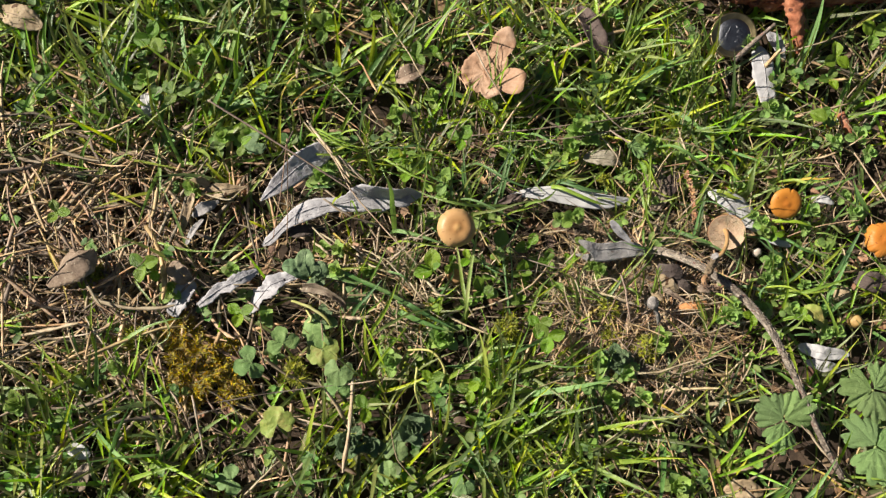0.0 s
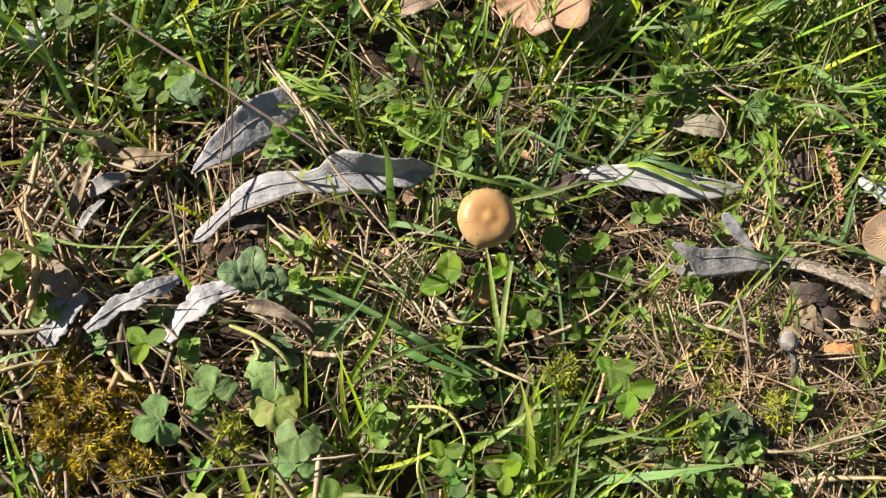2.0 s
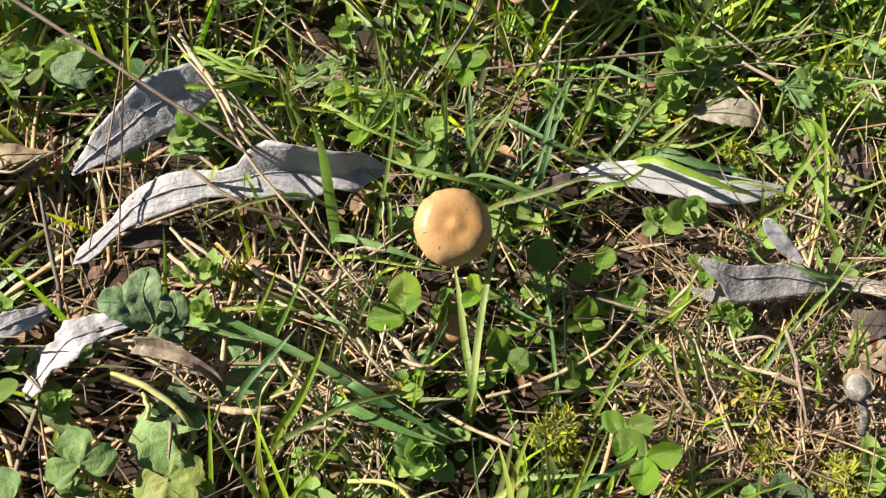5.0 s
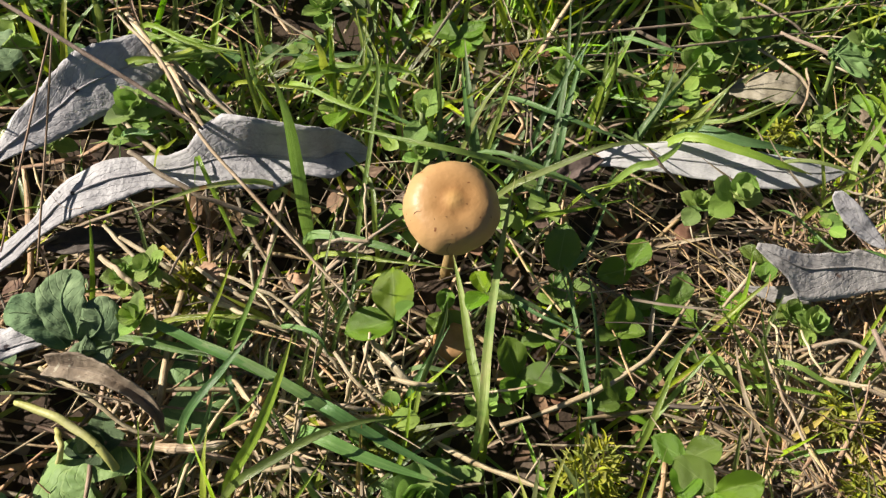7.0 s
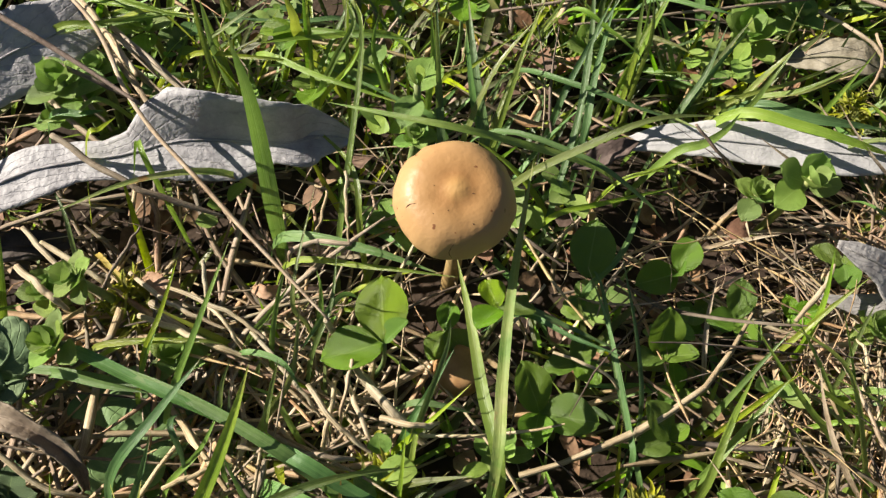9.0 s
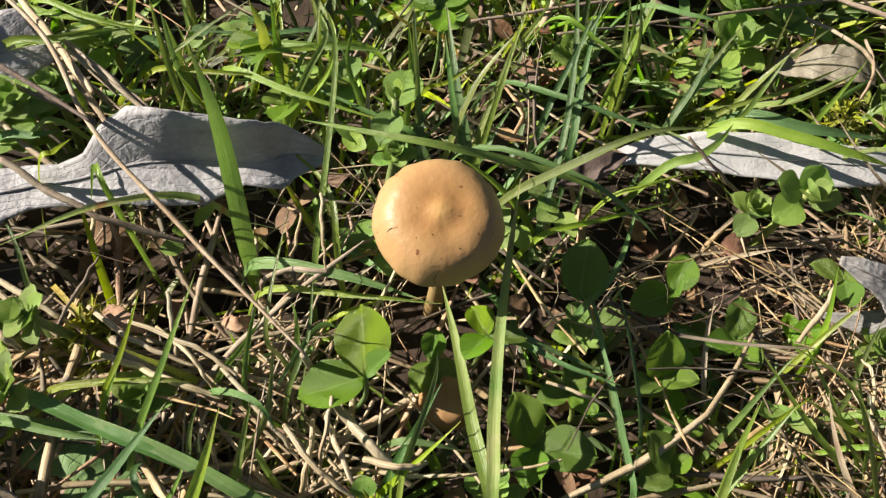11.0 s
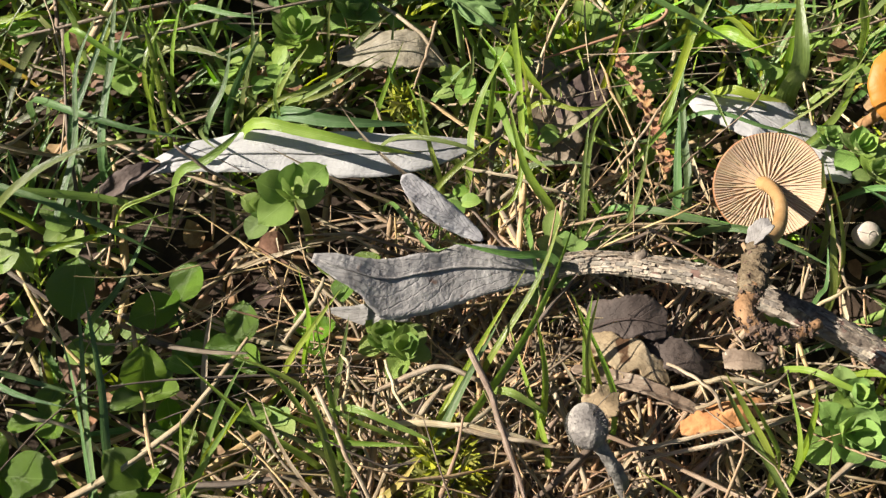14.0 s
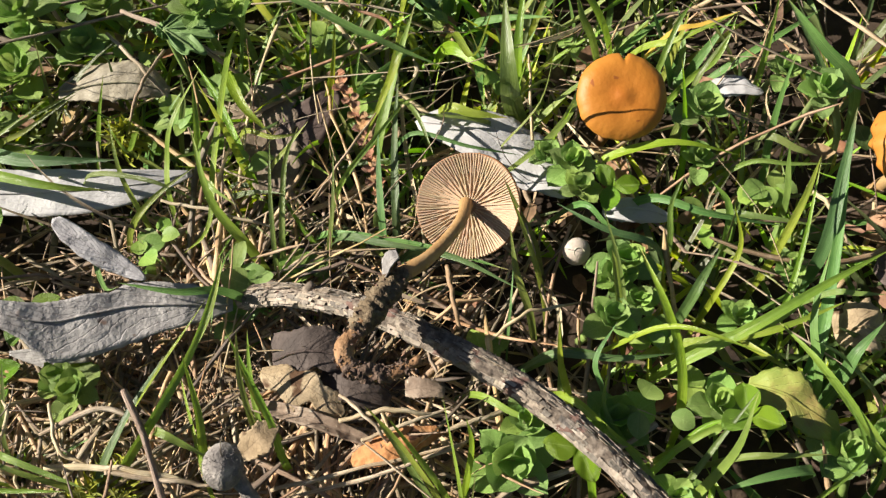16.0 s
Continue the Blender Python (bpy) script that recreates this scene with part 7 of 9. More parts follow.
blade(1.4, BLADE, -7, (0.0914, 0.0826, 0.0080), (0.0951, 0.0801, 0.0090), (0.0984, 0.0779, 0.0070))
blade(1.2, BLADE, -8, (0.1296, 0.0686, 0.0040), (0.1269, 0.0729, 0.0090), (0.1232, 0.0788, 0.0130))
blade(1.4, BLADE_OLD, 4, (0.1004, 0.0321, 0.0047), (0.1092, 0.0272, 0.0085), (0.1187, 0.0213, 0.0066), label='yellowed grass blade among the green')
blade(1.0, BLADE_OLD, 4, (-0.0721, 0.1737, 0.0057), (-0.0677, 0.1785, 0.0113), (-0.0624, 0.1822, 0.0132), label='yellowed grass blade among the green')
blade(1.0, BLADE_OLD, 4, (-0.0563, 0.1788, 0.0057), (-0.0635, 0.1709, 0.0095), (-0.0685, 0.1640, 0.0085), label='yellowed grass blade among the green')
blade(1.1, BLADE_OLD, 4, (-0.1811, 0.1238, 0.0047), (-0.1760, 0.1328, 0.0104), (-0.1739, 0.1453, 0.0132), label='yellowed grass blade among the green')
blade(1.0, BLADE_OLD, 4, (-0.1718, 0.0953, 0.0038), (-0.1619, 0.0793, 0.0085), (-0.1566, 0.0645, 0.0085), label='yellowed grass blade among the green')
blade(1.2, BLADE_OLD, 4, (0.1802, 0.0000, 0.0038), (0.1853, -0.0058, 0.0076), (0.1954, -0.0093, 0.0076), label='yellowed grass blade among the green')
blade(1.4, BLADE_OLD, 4, (0.0711, 0.0695, 0.0019), (0.0760, 0.0722, 0.0047), (0.0794, 0.0752, 0.0066), label='yellowed grass blade among the green')
blade(1.5, BLADE_OLD, 4, (0.1815, 0.1383, 0.0094), (0.1866, 0.1375, 0.0123), (0.1932, 0.1379, 0.0142), label='yellowed grass blade among the green')
blade(1.1, BLADE_OLD, 4, (0.0150, 0.1523, 0.0038), (0.0085, 0.1512, 0.0085), (0.0010, 0.1539, 0.0123), label='yellowed grass blade among the green')
blade(1.0, BLADE_OLD, 4, (-0.0449, 0.1057, 0.0028), (-0.0378, 0.0993, 0.0066), (-0.0351, 0.1019, 0.0104), label='yellowed grass blade among the green')
blade(2.0, BLADE_PALE, 5, (0.0157, 0.0714, 0.0128), (0.0168, 0.0818, 0.0128), (0.0181, 0.0922, 0.0139), (0.0202, 0.1038, 0.0154), (0.0224, 0.1148, 0.0170), label='fading yellow-green grass blade with a dry tip')
blade(2.2, BLADE_LIT, 9, (0.0163, 0.0718, 0.0098), (0.0145, 0.0815, 0.0098), (0.0128, 0.0926, 0.0109), (0.0112, 0.1023, 0.0099), label='green grass blade beside the mushroom')
blade(2.2, BLADE_BLUE, 12, (-0.0082, 0.0708, 0.0113), (-0.0230, 0.0789, 0.0142), (-0.0412, 0.0866, 0.0132))
blade(1.7, BLADE_BLUE, -12, (-0.0331, 0.0700, 0.0113), (-0.0269, 0.0765, 0.0170), (-0.0212, 0.0826, 0.0208))
blade(1.3, BLADE, -6, (-0.0291, 0.0801, 0.0057), (-0.0240, 0.0891, 0.0151), (-0.0192, 0.0981, 0.0227))
blade(1.6, BLADE, 8, (0.0366, 0.1212, 0.0047), (0.0157, 0.1166, 0.0208), (0.0014, 0.1186, 0.0227), (-0.0088, 0.1237, 0.0189))
blade(1.1, BLADE, 0, (0.0172, 0.1219, 0.0113), (0.0192, 0.1247, 0.0227), (0.0225, 0.1322, 0.0321))
blade(2.3, BLADE_BLUE, 5, (0.0162, 0.1251, 0.0076), (0.0147, 0.1325, 0.0132), (0.0132, 0.1463, 0.0189))
blade(1.6, BLADE_BLUE, 0, (0.0091, 0.1234, 0.0076), (0.0083, 0.1331, 0.0151), (0.0079, 0.1422, 0.0227))
blade(1.5, BLADE, -14, (0.0209, 0.1159, 0.0094), (0.0292, 0.1148, 0.0208), (0.0389, 0.1173, 0.0246), (0.0498, 0.1196, 0.0227))
blade(1.8, BLADE_BLUE, 8, (0.0221, 0.1415, 0.0057), (0.0319, 0.1339, 0.0113), (0.0407, 0.1299, 0.0113), (0.0508, 0.1293, 0.0076))
blade(1.1, BLADE, 0, (0.0629, 0.1342, 0.0057), (0.0633, 0.1334, 0.0132), (0.0667, 0.1370, 0.0189))
blade(1.1, BLADE, 0, (0.0634, 0.1360, 0.0057), (0.0688, 0.1324, 0.0132), (0.0775, 0.1349, 0.0170))
blade(1.5, BLADE, -8, (0.0452, 0.0696, 0.0038), (0.0478, 0.0759, 0.0085), (0.0516, 0.0836, 0.0123))
blade(1.5, BLADE_PALE, 16, (-0.0206, 0.1159, 0.0066), (-0.0265, 0.1152, 0.0123), (-0.0363, 0.1108, 0.0161), (-0.0466, 0.1045, 0.0170), label='green grass blade with a brown tip')
blade(2.2, BLADE_BLUE, -18, (-0.0155, 0.1075, 0.0057), (-0.0035, 0.1040, 0.0094), (0.0087, 0.0998, 0.0094))
blade(1.0, BLADE, 0, (-0.0105, 0.0926, 0.0057), (-0.0121, 0.0946, 0.0132), (-0.0096, 0.1104, 0.0170))
blade(1.2, BLADE, 4, (-0.0072, 0.1081, 0.0038), (-0.0036, 0.1312, 0.0208), (-0.0047, 0.1373, 0.0265))
blade(1.1, BLADE, -9, (-0.0116, 0.1336, 0.0057), (-0.0050, 0.1334, 0.0170), (-0.0027, 0.1365, 0.0246))
blade(1.7, BLADE_BLUE, 6, (0.0339, 0.1286, 0.0038), (0.0358, 0.1385, 0.0094), (0.0401, 0.1524, 0.0132))
blade(1.2, BLADE, 3, (0.0418, 0.1377, 0.0047), (0.0429, 0.1415, 0.0132), (0.0478, 0.1493, 0.0170))
blade(1.2, BLADE, -3, (0.0435, 0.1389, 0.0047), (0.0444, 0.1422, 0.0151), (0.0437, 0.1465, 0.0208))
blade(1.3, BLADE, 0, (0.0122, 0.1228, 0.0085), (0.0168, 0.1300, 0.0189), (0.0230, 0.1351, 0.0255))
blade(1.2, BLADE_BLUE, 9, (0.0088, 0.1278, 0.0076), (0.0015, 0.1320, 0.0094), (-0.0160, 0.1400, 0.0113))
blade(1.5, BLADE, 10, (0.0015, 0.1453, 0.0094), (-0.0111, 0.1399, 0.0151), (-0.0211, 0.1365, 0.0170))
blade(1.2, BLADE, 0, (-0.0036, 0.1080, 0.0076), (-0.0053, 0.1175, 0.0113), (-0.0156, 0.1294, 0.0094))
blade(1.2, BLADE_BLUE, -5, (0.0198, 0.0947, 0.0085), (0.0268, 0.0921, 0.0085), (0.0361, 0.0888, 0.0057))
blade(1.0, BLADE_BLUE, 6, (0.0370, 0.0700, 0.0019), (0.0348, 0.0842, 0.0047), (0.0335, 0.0990, 0.0066), (0.0317, 0.1046, 0.0047))
blade(1.5, BLADE_BLUE, 6, (0.0328, 0.1012, 0.0019), (0.0382, 0.1066, 0.0047), (0.0434, 0.1184, 0.0057))
blade(1.2, BLADE, 0, (-0.0465, 0.0821, 0.0047), (-0.0358, 0.0882, 0.0094), (-0.0266, 0.0886, 0.0113))
blade(1.6, BLADE_BLUE, -6, (-0.0503, 0.0852, 0.0076), (-0.0378, 0.0831, 0.0113), (-0.0270, 0.0808, 0.0113))
blade(1.0, BLADE, 0, (0.0044, 0.0711, 0.0038), (0.0058, 0.0781, 0.0085), (0.0081, 0.0843, 0.0104))
blade(1.2, BLADE_BLUE, 0, (0.0044, 0.0806, 0.0076), (0.0088, 0.0799, 0.0094), (0.0134, 0.0793, 0.0076))
blade(0.9, BLADE, 0, (-0.0461, 0.1011, 0.0028), (-0.0484, 0.1093, 0.0085), (-0.0515, 0.1144, 0.0094))
blade(1.0, BLADE, 0, (-0.0344, 0.1138, 0.0151), (-0.0371, 0.1186, 0.0151), (-0.0368, 0.1125, 0.0142), label='small green grass tip over the grey leaf')
blade(1.3, BLADE, 6, (-0.0436, 0.1271, 0.0132), (-0.0498, 0.1259, 0.0113), (-0.0603, 0.1245, 0.0094))
blade(1.5, BLADE, -6, (-0.0379, 0.1456, 0.0132), (-0.0448, 0.1424, 0.0151), (-0.0521, 0.1375, 0.0170))
blade(1.2, BLADE, 0, (0.0301, 0.1529, 0.0095), (0.0304, 0.1526, 0.0151), (0.0268, 0.1581, 0.0208))
blade(1.4, BLADE_BLUE, 0, (0.0336, 0.1331, 0.0038), (0.0361, 0.1485, 0.0095), (0.0375, 0.1661, 0.0132))
blade(1.1, BLADE, 0, (-0.0011, 0.1407, 0.0038), (-0.0069, 0.1406, 0.0113), (-0.0066, 0.1536, 0.0189))
blade(1.2, BLADE, 0, (-0.0323, 0.1426, 0.0076), (-0.0268, 0.1441, 0.0132), (-0.0175, 0.1487, 0.0170))
blade(1.4, BLADE_BLUE, 0, (-0.0062, 0.1482, 0.0095), (-0.0166, 0.1457, 0.0123), (-0.0302, 0.1447, 0.0142))
blade(1.1, BLADE, 0, (-0.0131, 0.1381, 0.0047), (-0.0082, 0.1449, 0.0132), (-0.0054, 0.1493, 0.0170))
blade(2.0, BLADE_BLUE, 6, (0.1116, 0.1484, 0.0208), (0.1270, 0.1380, 0.0208), (0.1328, 0.1352, 0.0189), (0.1406, 0.1321, 0.0161), label='broad dark bluish-green grass blade lying over the turf')
blade(2.0, BLADE, 0, (0.1356, 0.1428, 0.0132), (0.1315, 0.1344, 0.0123), (0.1249, 0.1229, 0.0094))
blade(1.7, BLADE_BLUE, 4, (0.1290, 0.1118, 0.0028), (0.1306, 0.1247, 0.0066), (0.1332, 0.1377, 0.0094))
blade(1.0, BLADE, 0, (0.1091, 0.1073, 0.0038), (0.1101, 0.1154, 0.0113), (0.1115, 0.1223, 0.0170))
blade(1.2, BLADE, 5, (0.0917, 0.0890, 0.0028), (0.0996, 0.0979, 0.0094), (0.1038, 0.1054, 0.0161))
blade(1.2, BLADE, -5, (0.1502, 0.0961, 0.0028), (0.1483, 0.1018, 0.0104), (0.1458, 0.1101, 0.0161))
blade(2.4, BLADE, 10, (0.1031, 0.1455, 0.0057), (0.1061, 0.1362, 0.0076), (0.1104, 0.1309, 0.0057))
blade(1.3, BLADE, -8, (0.1054, 0.1526, 0.0076), (0.1019, 0.1251, 0.0113), (0.0996, 0.1141, 0.0076), (0.0942, 0.1122, 0.0028))
blade(4.4, BLADE, 10, (0.1529, 0.1315, 0.0038), (0.1511, 0.1318, 0.0132), (0.1526, 0.1449, 0.0189), label='broad bright green grass blade')
blade(1.4, BLADE, 8, (0.1587, 0.0850, 0.0057), (0.1651, 0.0836, 0.0151), (0.1756, 0.0769, 0.0170))
blade(2.4, BLADE, 14, (0.1649, 0.1177, 0.0038), (0.1724, 0.1170, 0.0085), (0.1786, 0.1158, 0.0094), (0.1878, 0.1139, 0.0066))
blade(2.0, BLADE, -6, (0.1664, 0.0807, 0.0047), (0.1770, 0.0829, 0.0113), (0.1892, 0.0869, 0.0142), (0.2011, 0.0909, 0.0132))
blade(1.8, BLADE, 4, (0.1668, 0.0841, 0.0038), (0.1802, 0.0828, 0.0076), (0.1945, 0.0853, 0.0094))
blade(2.4, BLADE_BLUE, 5, (0.1888, 0.0785, 0.0028), (0.1965, 0.0944, 0.0076), (0.2048, 0.1135, 0.0123))
blade(1.2, BLADE, 0, (0.1616, 0.0622, 0.0019), (0.1675, 0.0679, 0.0085), (0.1737, 0.0734, 0.0142))
blade(1.1, BLADE, 0, (0.1611, 0.0867, 0.0028), (0.1616, 0.0957, 0.0085), (0.1603, 0.1047, 0.0132))
blade(1.6, BLADE, 0, (0.1683, 0.0837, 0.0028), (0.1663, 0.0908, 0.0094), (0.1626, 0.0962, 0.0161))
blade(1.0, BLADE, 0, (0.1493, 0.0799, 0.0019), (0.1498, 0.0857, 0.0085), (0.1498, 0.0887, 0.0123))
blade(1.9, BLADE_BLUE, 10, (0.1175, 0.1125, 0.0019), (0.1337, 0.1064, 0.0038), (0.1454, 0.1002, 0.0047))
blade(1.0, BLADE, 0, (0.1071, 0.0806, 0.0028), (0.1048, 0.0868, 0.0094), (0.1031, 0.0932, 0.0142))
blade(1.2, BLADE, 4, (0.0869, 0.1378, 0.0028), (0.0867, 0.1300, 0.0076), (0.0843, 0.1344, 0.0123))
blade(1.2, BLADE, 0, (0.0942, 0.1367, 0.0028), (0.0961, 0.1389, 0.0076), (0.0966, 0.1419, 0.0113))
blade(1.2, BLADE, 0, (0.1093, 0.1260, 0.0028), (0.1133, 0.1256, 0.0094), (0.1174, 0.1267, 0.0142))
blade(1.3, BLADE, 0, (0.1321, 0.1346, 0.0057), (0.1348, 0.1283, 0.0104), (0.1367, 0.1197, 0.0094))
blade(1.3, BLADE, 0, (0.1494, 0.1285, 0.0019), (0.1440, 0.1284, 0.0066), (0.1317, 0.1309, 0.0076))
blade(1.8, BLADE, 0, (0.1442, 0.1465, 0.0076), (0.1465, 0.1377, 0.0113), (0.1516, 0.1456, 0.0170))
blade(1.8, BLADE, 0, (0.1688, 0.1400, 0.0076), (0.1662, 0.1418, 0.0132), (0.1652, 0.1448, 0.0170))
blade(1.7, BLADE, 0, (0.1774, 0.1389, 0.0057), (0.1822, 0.1358, 0.0113), (0.1926, 0.1371, 0.0151))
blade(2.2, BLADE_BLUE, 0, (0.2079, 0.1178, 0.0038), (0.2049, 0.1272, 0.0113), (0.2003, 0.1380, 0.0170))
blade(1.4, BLADE, 0, (0.1819, 0.1250, 0.0047), (0.1839, 0.1281, 0.0113), (0.1898, 0.1329, 0.0161))
blade(1.6, BLADE, 0, (0.1809, 0.1051, 0.0038), (0.1870, 0.1015, 0.0076), (0.1960, 0.0990, 0.0066))
blade(1.2, BLADE, 0, (0.1862, 0.0864, 0.0028), (0.1901, 0.0945, 0.0094), (0.1953, 0.1066, 0.0151))
blade(1.2, BLADE, 0, (0.1766, 0.0908, 0.0028), (0.1806, 0.0961, 0.0094), (0.1793, 0.1011, 0.0151))
blade(1.2, BLADE, 0, (0.1962, 0.0702, 0.0028), (0.1905, 0.0765, 0.0085), (0.1853, 0.0798, 0.0113))
blade(1.2, BLADE, 0, (0.1821, 0.0594, 0.0028), (0.1883, 0.0639, 0.0076), (0.1864, 0.0721, 0.0113))
blade(1.2, BLADE, 0, (0.1593, 0.0664, 0.0028), (0.1663, 0.0705, 0.0085), (0.1703, 0.0708, 0.0113))
blade(1.2, BLADE, 0, (0.1324, 0.0676, 0.0028), (0.1344, 0.0734, 0.0085), (0.1340, 0.0765, 0.0123))
blade(1.0, BLADE, 0, (0.0684, 0.0853, 0.0028), (0.0704, 0.0910, 0.0085), (0.0718, 0.0946, 0.0123))
blade(1.4, BLADE_BLUE, 6, (0.0157, 0.1212, 0.0151), (0.0297, 0.1150, 0.0180), (0.0394, 0.1109, 0.0132), (0.0445, 0.1096, 0.0076))
blade(1.0, BLADE_BLUE, 0, (0.0799, 0.1165, 0.0038), (0.0843, 0.1052, 0.0094), (0.0873, 0.1039, 0.0113))
blade(1.3, BLADE, 0, (0.0464, 0.0722, 0.0028), (0.0516, 0.0780, 0.0085), (0.0564, 0.0830, 0.0132))
blade(1.5, BLADE, 8, (0.0684, 0.0698, 0.0019), (0.0677, 0.0750, 0.0066), (0.0649, 0.0847, 0.0123), (0.0559, 0.0898, 0.0161))
blade(1.1, BLADE, 0, (0.1045, 0.0810, 0.0047), (0.1042, 0.0869, 0.0123), (0.1054, 0.0916, 0.0189))
blade(1.3, BLADE, 0, (0.1295, 0.0632, 0.0028), (0.1244, 0.0747, 0.0076), (0.1211, 0.0801, 0.0123))
blade(1.4, BLADE, 0, (0.0808, 0.0769, 0.0019), (0.0857, 0.0845, 0.0057), (0.0991, 0.1013, 0.0085))
blade(1.2, BLADE, 0, (0.1299, 0.1819, 0.0038), (0.1276, 0.1945, 0.0151), (0.1222, 0.2124, 0.0208))
blade(1.2, BLADE, 0, (0.1358, 0.1821, 0.0038), (0.1304, 0.1947, 0.0151), (0.1273, 0.2172, 0.0208))
blade(1.6, BLADE, 8, (0.1058, 0.1255, 0.0028), (0.1020, 0.1381, 0.0076), (0.0984, 0.1459, 0.0095))
blade(1.8, BLADE, 0, (0.1691, 0.1391, 0.0028), (0.1578, 0.1235, 0.0057), (0.1323, 0.1092, 0.0038))
blade(2.4, BLADE, 0, (0.1724, 0.1441, 0.0057), (0.1669, 0.1500, 0.0132), (0.1578, 0.1568, 0.0170))
blade(2.2, BLADE, 0, (0.1540, 0.1354, 0.0038), (0.1551, 0.1416, 0.0113), (0.1578, 0.1505, 0.0170))
blade(1.4, BLADE, 8, (-0.1812, 0.0442, 0.0132), (-0.1632, 0.0350, 0.0151), (-0.1505, 0.0249, 0.0095))
blade(1.4, BLADE, 0, (-0.1226, 0.0169, 0.0028), (-0.1210, 0.0404, 0.0132), (-0.1188, 0.0545, 0.0170))
blade(1.2, BLADE, 0, (-0.1318, 0.0807, 0.0047), (-0.1139, 0.0579, 0.0085), (-0.1319, 0.0480, 0.0057))
blade(1.4, BLADE, 0, (-0.1592, 0.0851, 0.0047), (-0.1384, 0.0945, 0.0113), (-0.1254, 0.0987, 0.0113))
blade(1.2, BLADE, 0, (-0.1236, 0.0990, 0.0047), (-0.1048, 0.0948, 0.0085), (-0.0723, 0.0968, 0.0095))
blade(2.0, BLADE_BLUE, 10, (0.0515, 0.0587, 0.0057), (0.0400, 0.0529, 0.0113), (0.0227, 0.0454, 0.0076))
blade(1.0, BLADE_BLUE, 5, (0.0487, 0.0485, 0.0057), (0.0607, 0.0459, 0.0095), (0.0820, 0.0489, 0.0076))
blade(1.2, BLADE, 0, (0.1850, 0.0200, 0.0038), (0.1930, 0.0377, 0.0113), (0.1867, 0.0601, 0.0170))
blade(1.2, BLADE, 0, (0.1989, 0.0724, 0.0038), (0.2043, 0.0906, 0.0095), (0.2158, 0.0959, 0.0113))
blade(1.6, BLADE, 5, (-0.0567, 0.1420, 0.0113), (-0.0465, 0.1434, 0.0142), (-0.0329, 0.1474, 0.0142), label='yellow-green grass blade with a browned tip')
blade(1.6, BLADE, -5, (-0.0569, 0.1510, 0.0113), (-0.0466, 0.1462, 0.0151), (-0.0309, 0.1439, 0.0151))
blade(1.3, BLADE, 6, (-0.0448, 0.1184, 0.0142), (-0.0425, 0.1200, 0.0161), (-0.0411, 0.1230, 0.0151))
blade(1.4, BLADE, 0, (-0.0568, 0.1426, 0.0113), (-0.0529, 0.1458, 0.0142), (-0.0429, 0.1479, 0.0170))
blade(1.4, BLADE, 0, (-0.0280, 0.1335, 0.0076), (-0.0303, 0.1395, 0.0151), (-0.0311, 0.1434, 0.0227))
blade(1.2, BLADE, 0, (-0.0425, 0.1538, 0.0076), (-0.0380, 0.1532, 0.0132), (-0.0349, 0.1517, 0.0170))
blade(2.2, BLADE, 0, (-0.0144, 0.1409, 0.0132), (-0.0151, 0.1407, 0.0189), (-0.0165, 0.1426, 0.0227), label='bright sunlit green grass blade')
blade(0.7, BLADE, 0, (0.1490, 0.1240, 0.0030), (0.1545, 0.1239, 0.0150), (0.1562, 0.1265, 0.0262))

# clovers
clover((0.0008, 0.0886, 0.0100), 10.0, 0, spread=((94, 10.0, 8, -6), (-163, 9.2, 2, 10), (37, 4.9, 30, -30)), label='large green clover, two broad leaflets and one folded')
clover((0.0231, 0.0804, 0.0040), 8.7, 0, spread=((113, 8.1, 28, 12), (-12, 8.7, 6, -8), (-109, 6.6, 20, 10)), label='large dark green clover beside the fading blade')
clover((0.0552, 0.0957, 0.0025), 6.6, 0, spread=((81, 6.6, 24, 6), (-172, 5.4, 10, -12), (-67, 5.5, 4, 8)), label='small sunlit clover of three leaflets')
clover((0.0418, 0.0896, 0.0030), 8.0, 0, spread=((80, 8.0, 46, 18), (-10, 6.2, 26, -20), (-146, 5.4, 30, 14)), label='small half-folded bright clover')
clover((0.0418, 0.0768, 0.0030), 7.2, 0, spread=((131, 7.2, 34, 12), (33, 3.5, 24, -14), (-161, 5.7, 10, 8)), label='small green clover of three leaflets')
clover((0.0332, 0.1096, 0.0090), 9.4, 0, spread=((-101, 9.4, -24, 0),), label='single hanging clover leaflet')
clover((0.0466, 0.1028, 0.0040), 7.6, 0, spread=((65, 6.7, 14, 4), (-163, 7.6, 2, -8), (-112, 5.1, 60, 60)), label='dark clover of round leaflets with a yellowing tip')
clover((0.0096, 0.0928, 0.0040), 5.8, 0, spread=((-115, 5.4, 4, 6), (-46, 5.8, 2, -8), (80, 4.8, 6, 4)), label='dark green clover under the mushroom')
clover((0.0448, 0.0846, 0.0000), 4.9, 0, spread=((95, 4.9, 20, 8), (-30, 4.3, 2, -6), (-149, 3.8, 4, 4)), label='shaded green clover low in the turf')
clover((0.0497, 0.0970, 0.0000), 5.5, 0, spread=((140, 3.7, 8, 8), (-124, 4.3, 6, -8), (42, 5.5, 8, 4)), label='shaded green clover under the grass')
clover((0.0646, 0.0964, 0.0010), 5.1, 0, spread=((96, 4.0, 20, 4), (-55, 4.5, 10, -6), (15, 5.1, 14, 4)), label='small clover in the matted straw')
clover((-0.0153, 0.1431, 0.0140), 6.4, 0, spread=((-158, 6.4, 6, 10), (-91, 2.8, 40, -30), (-111, 6.2, 2, 4)), label='green clover of three leaflets')
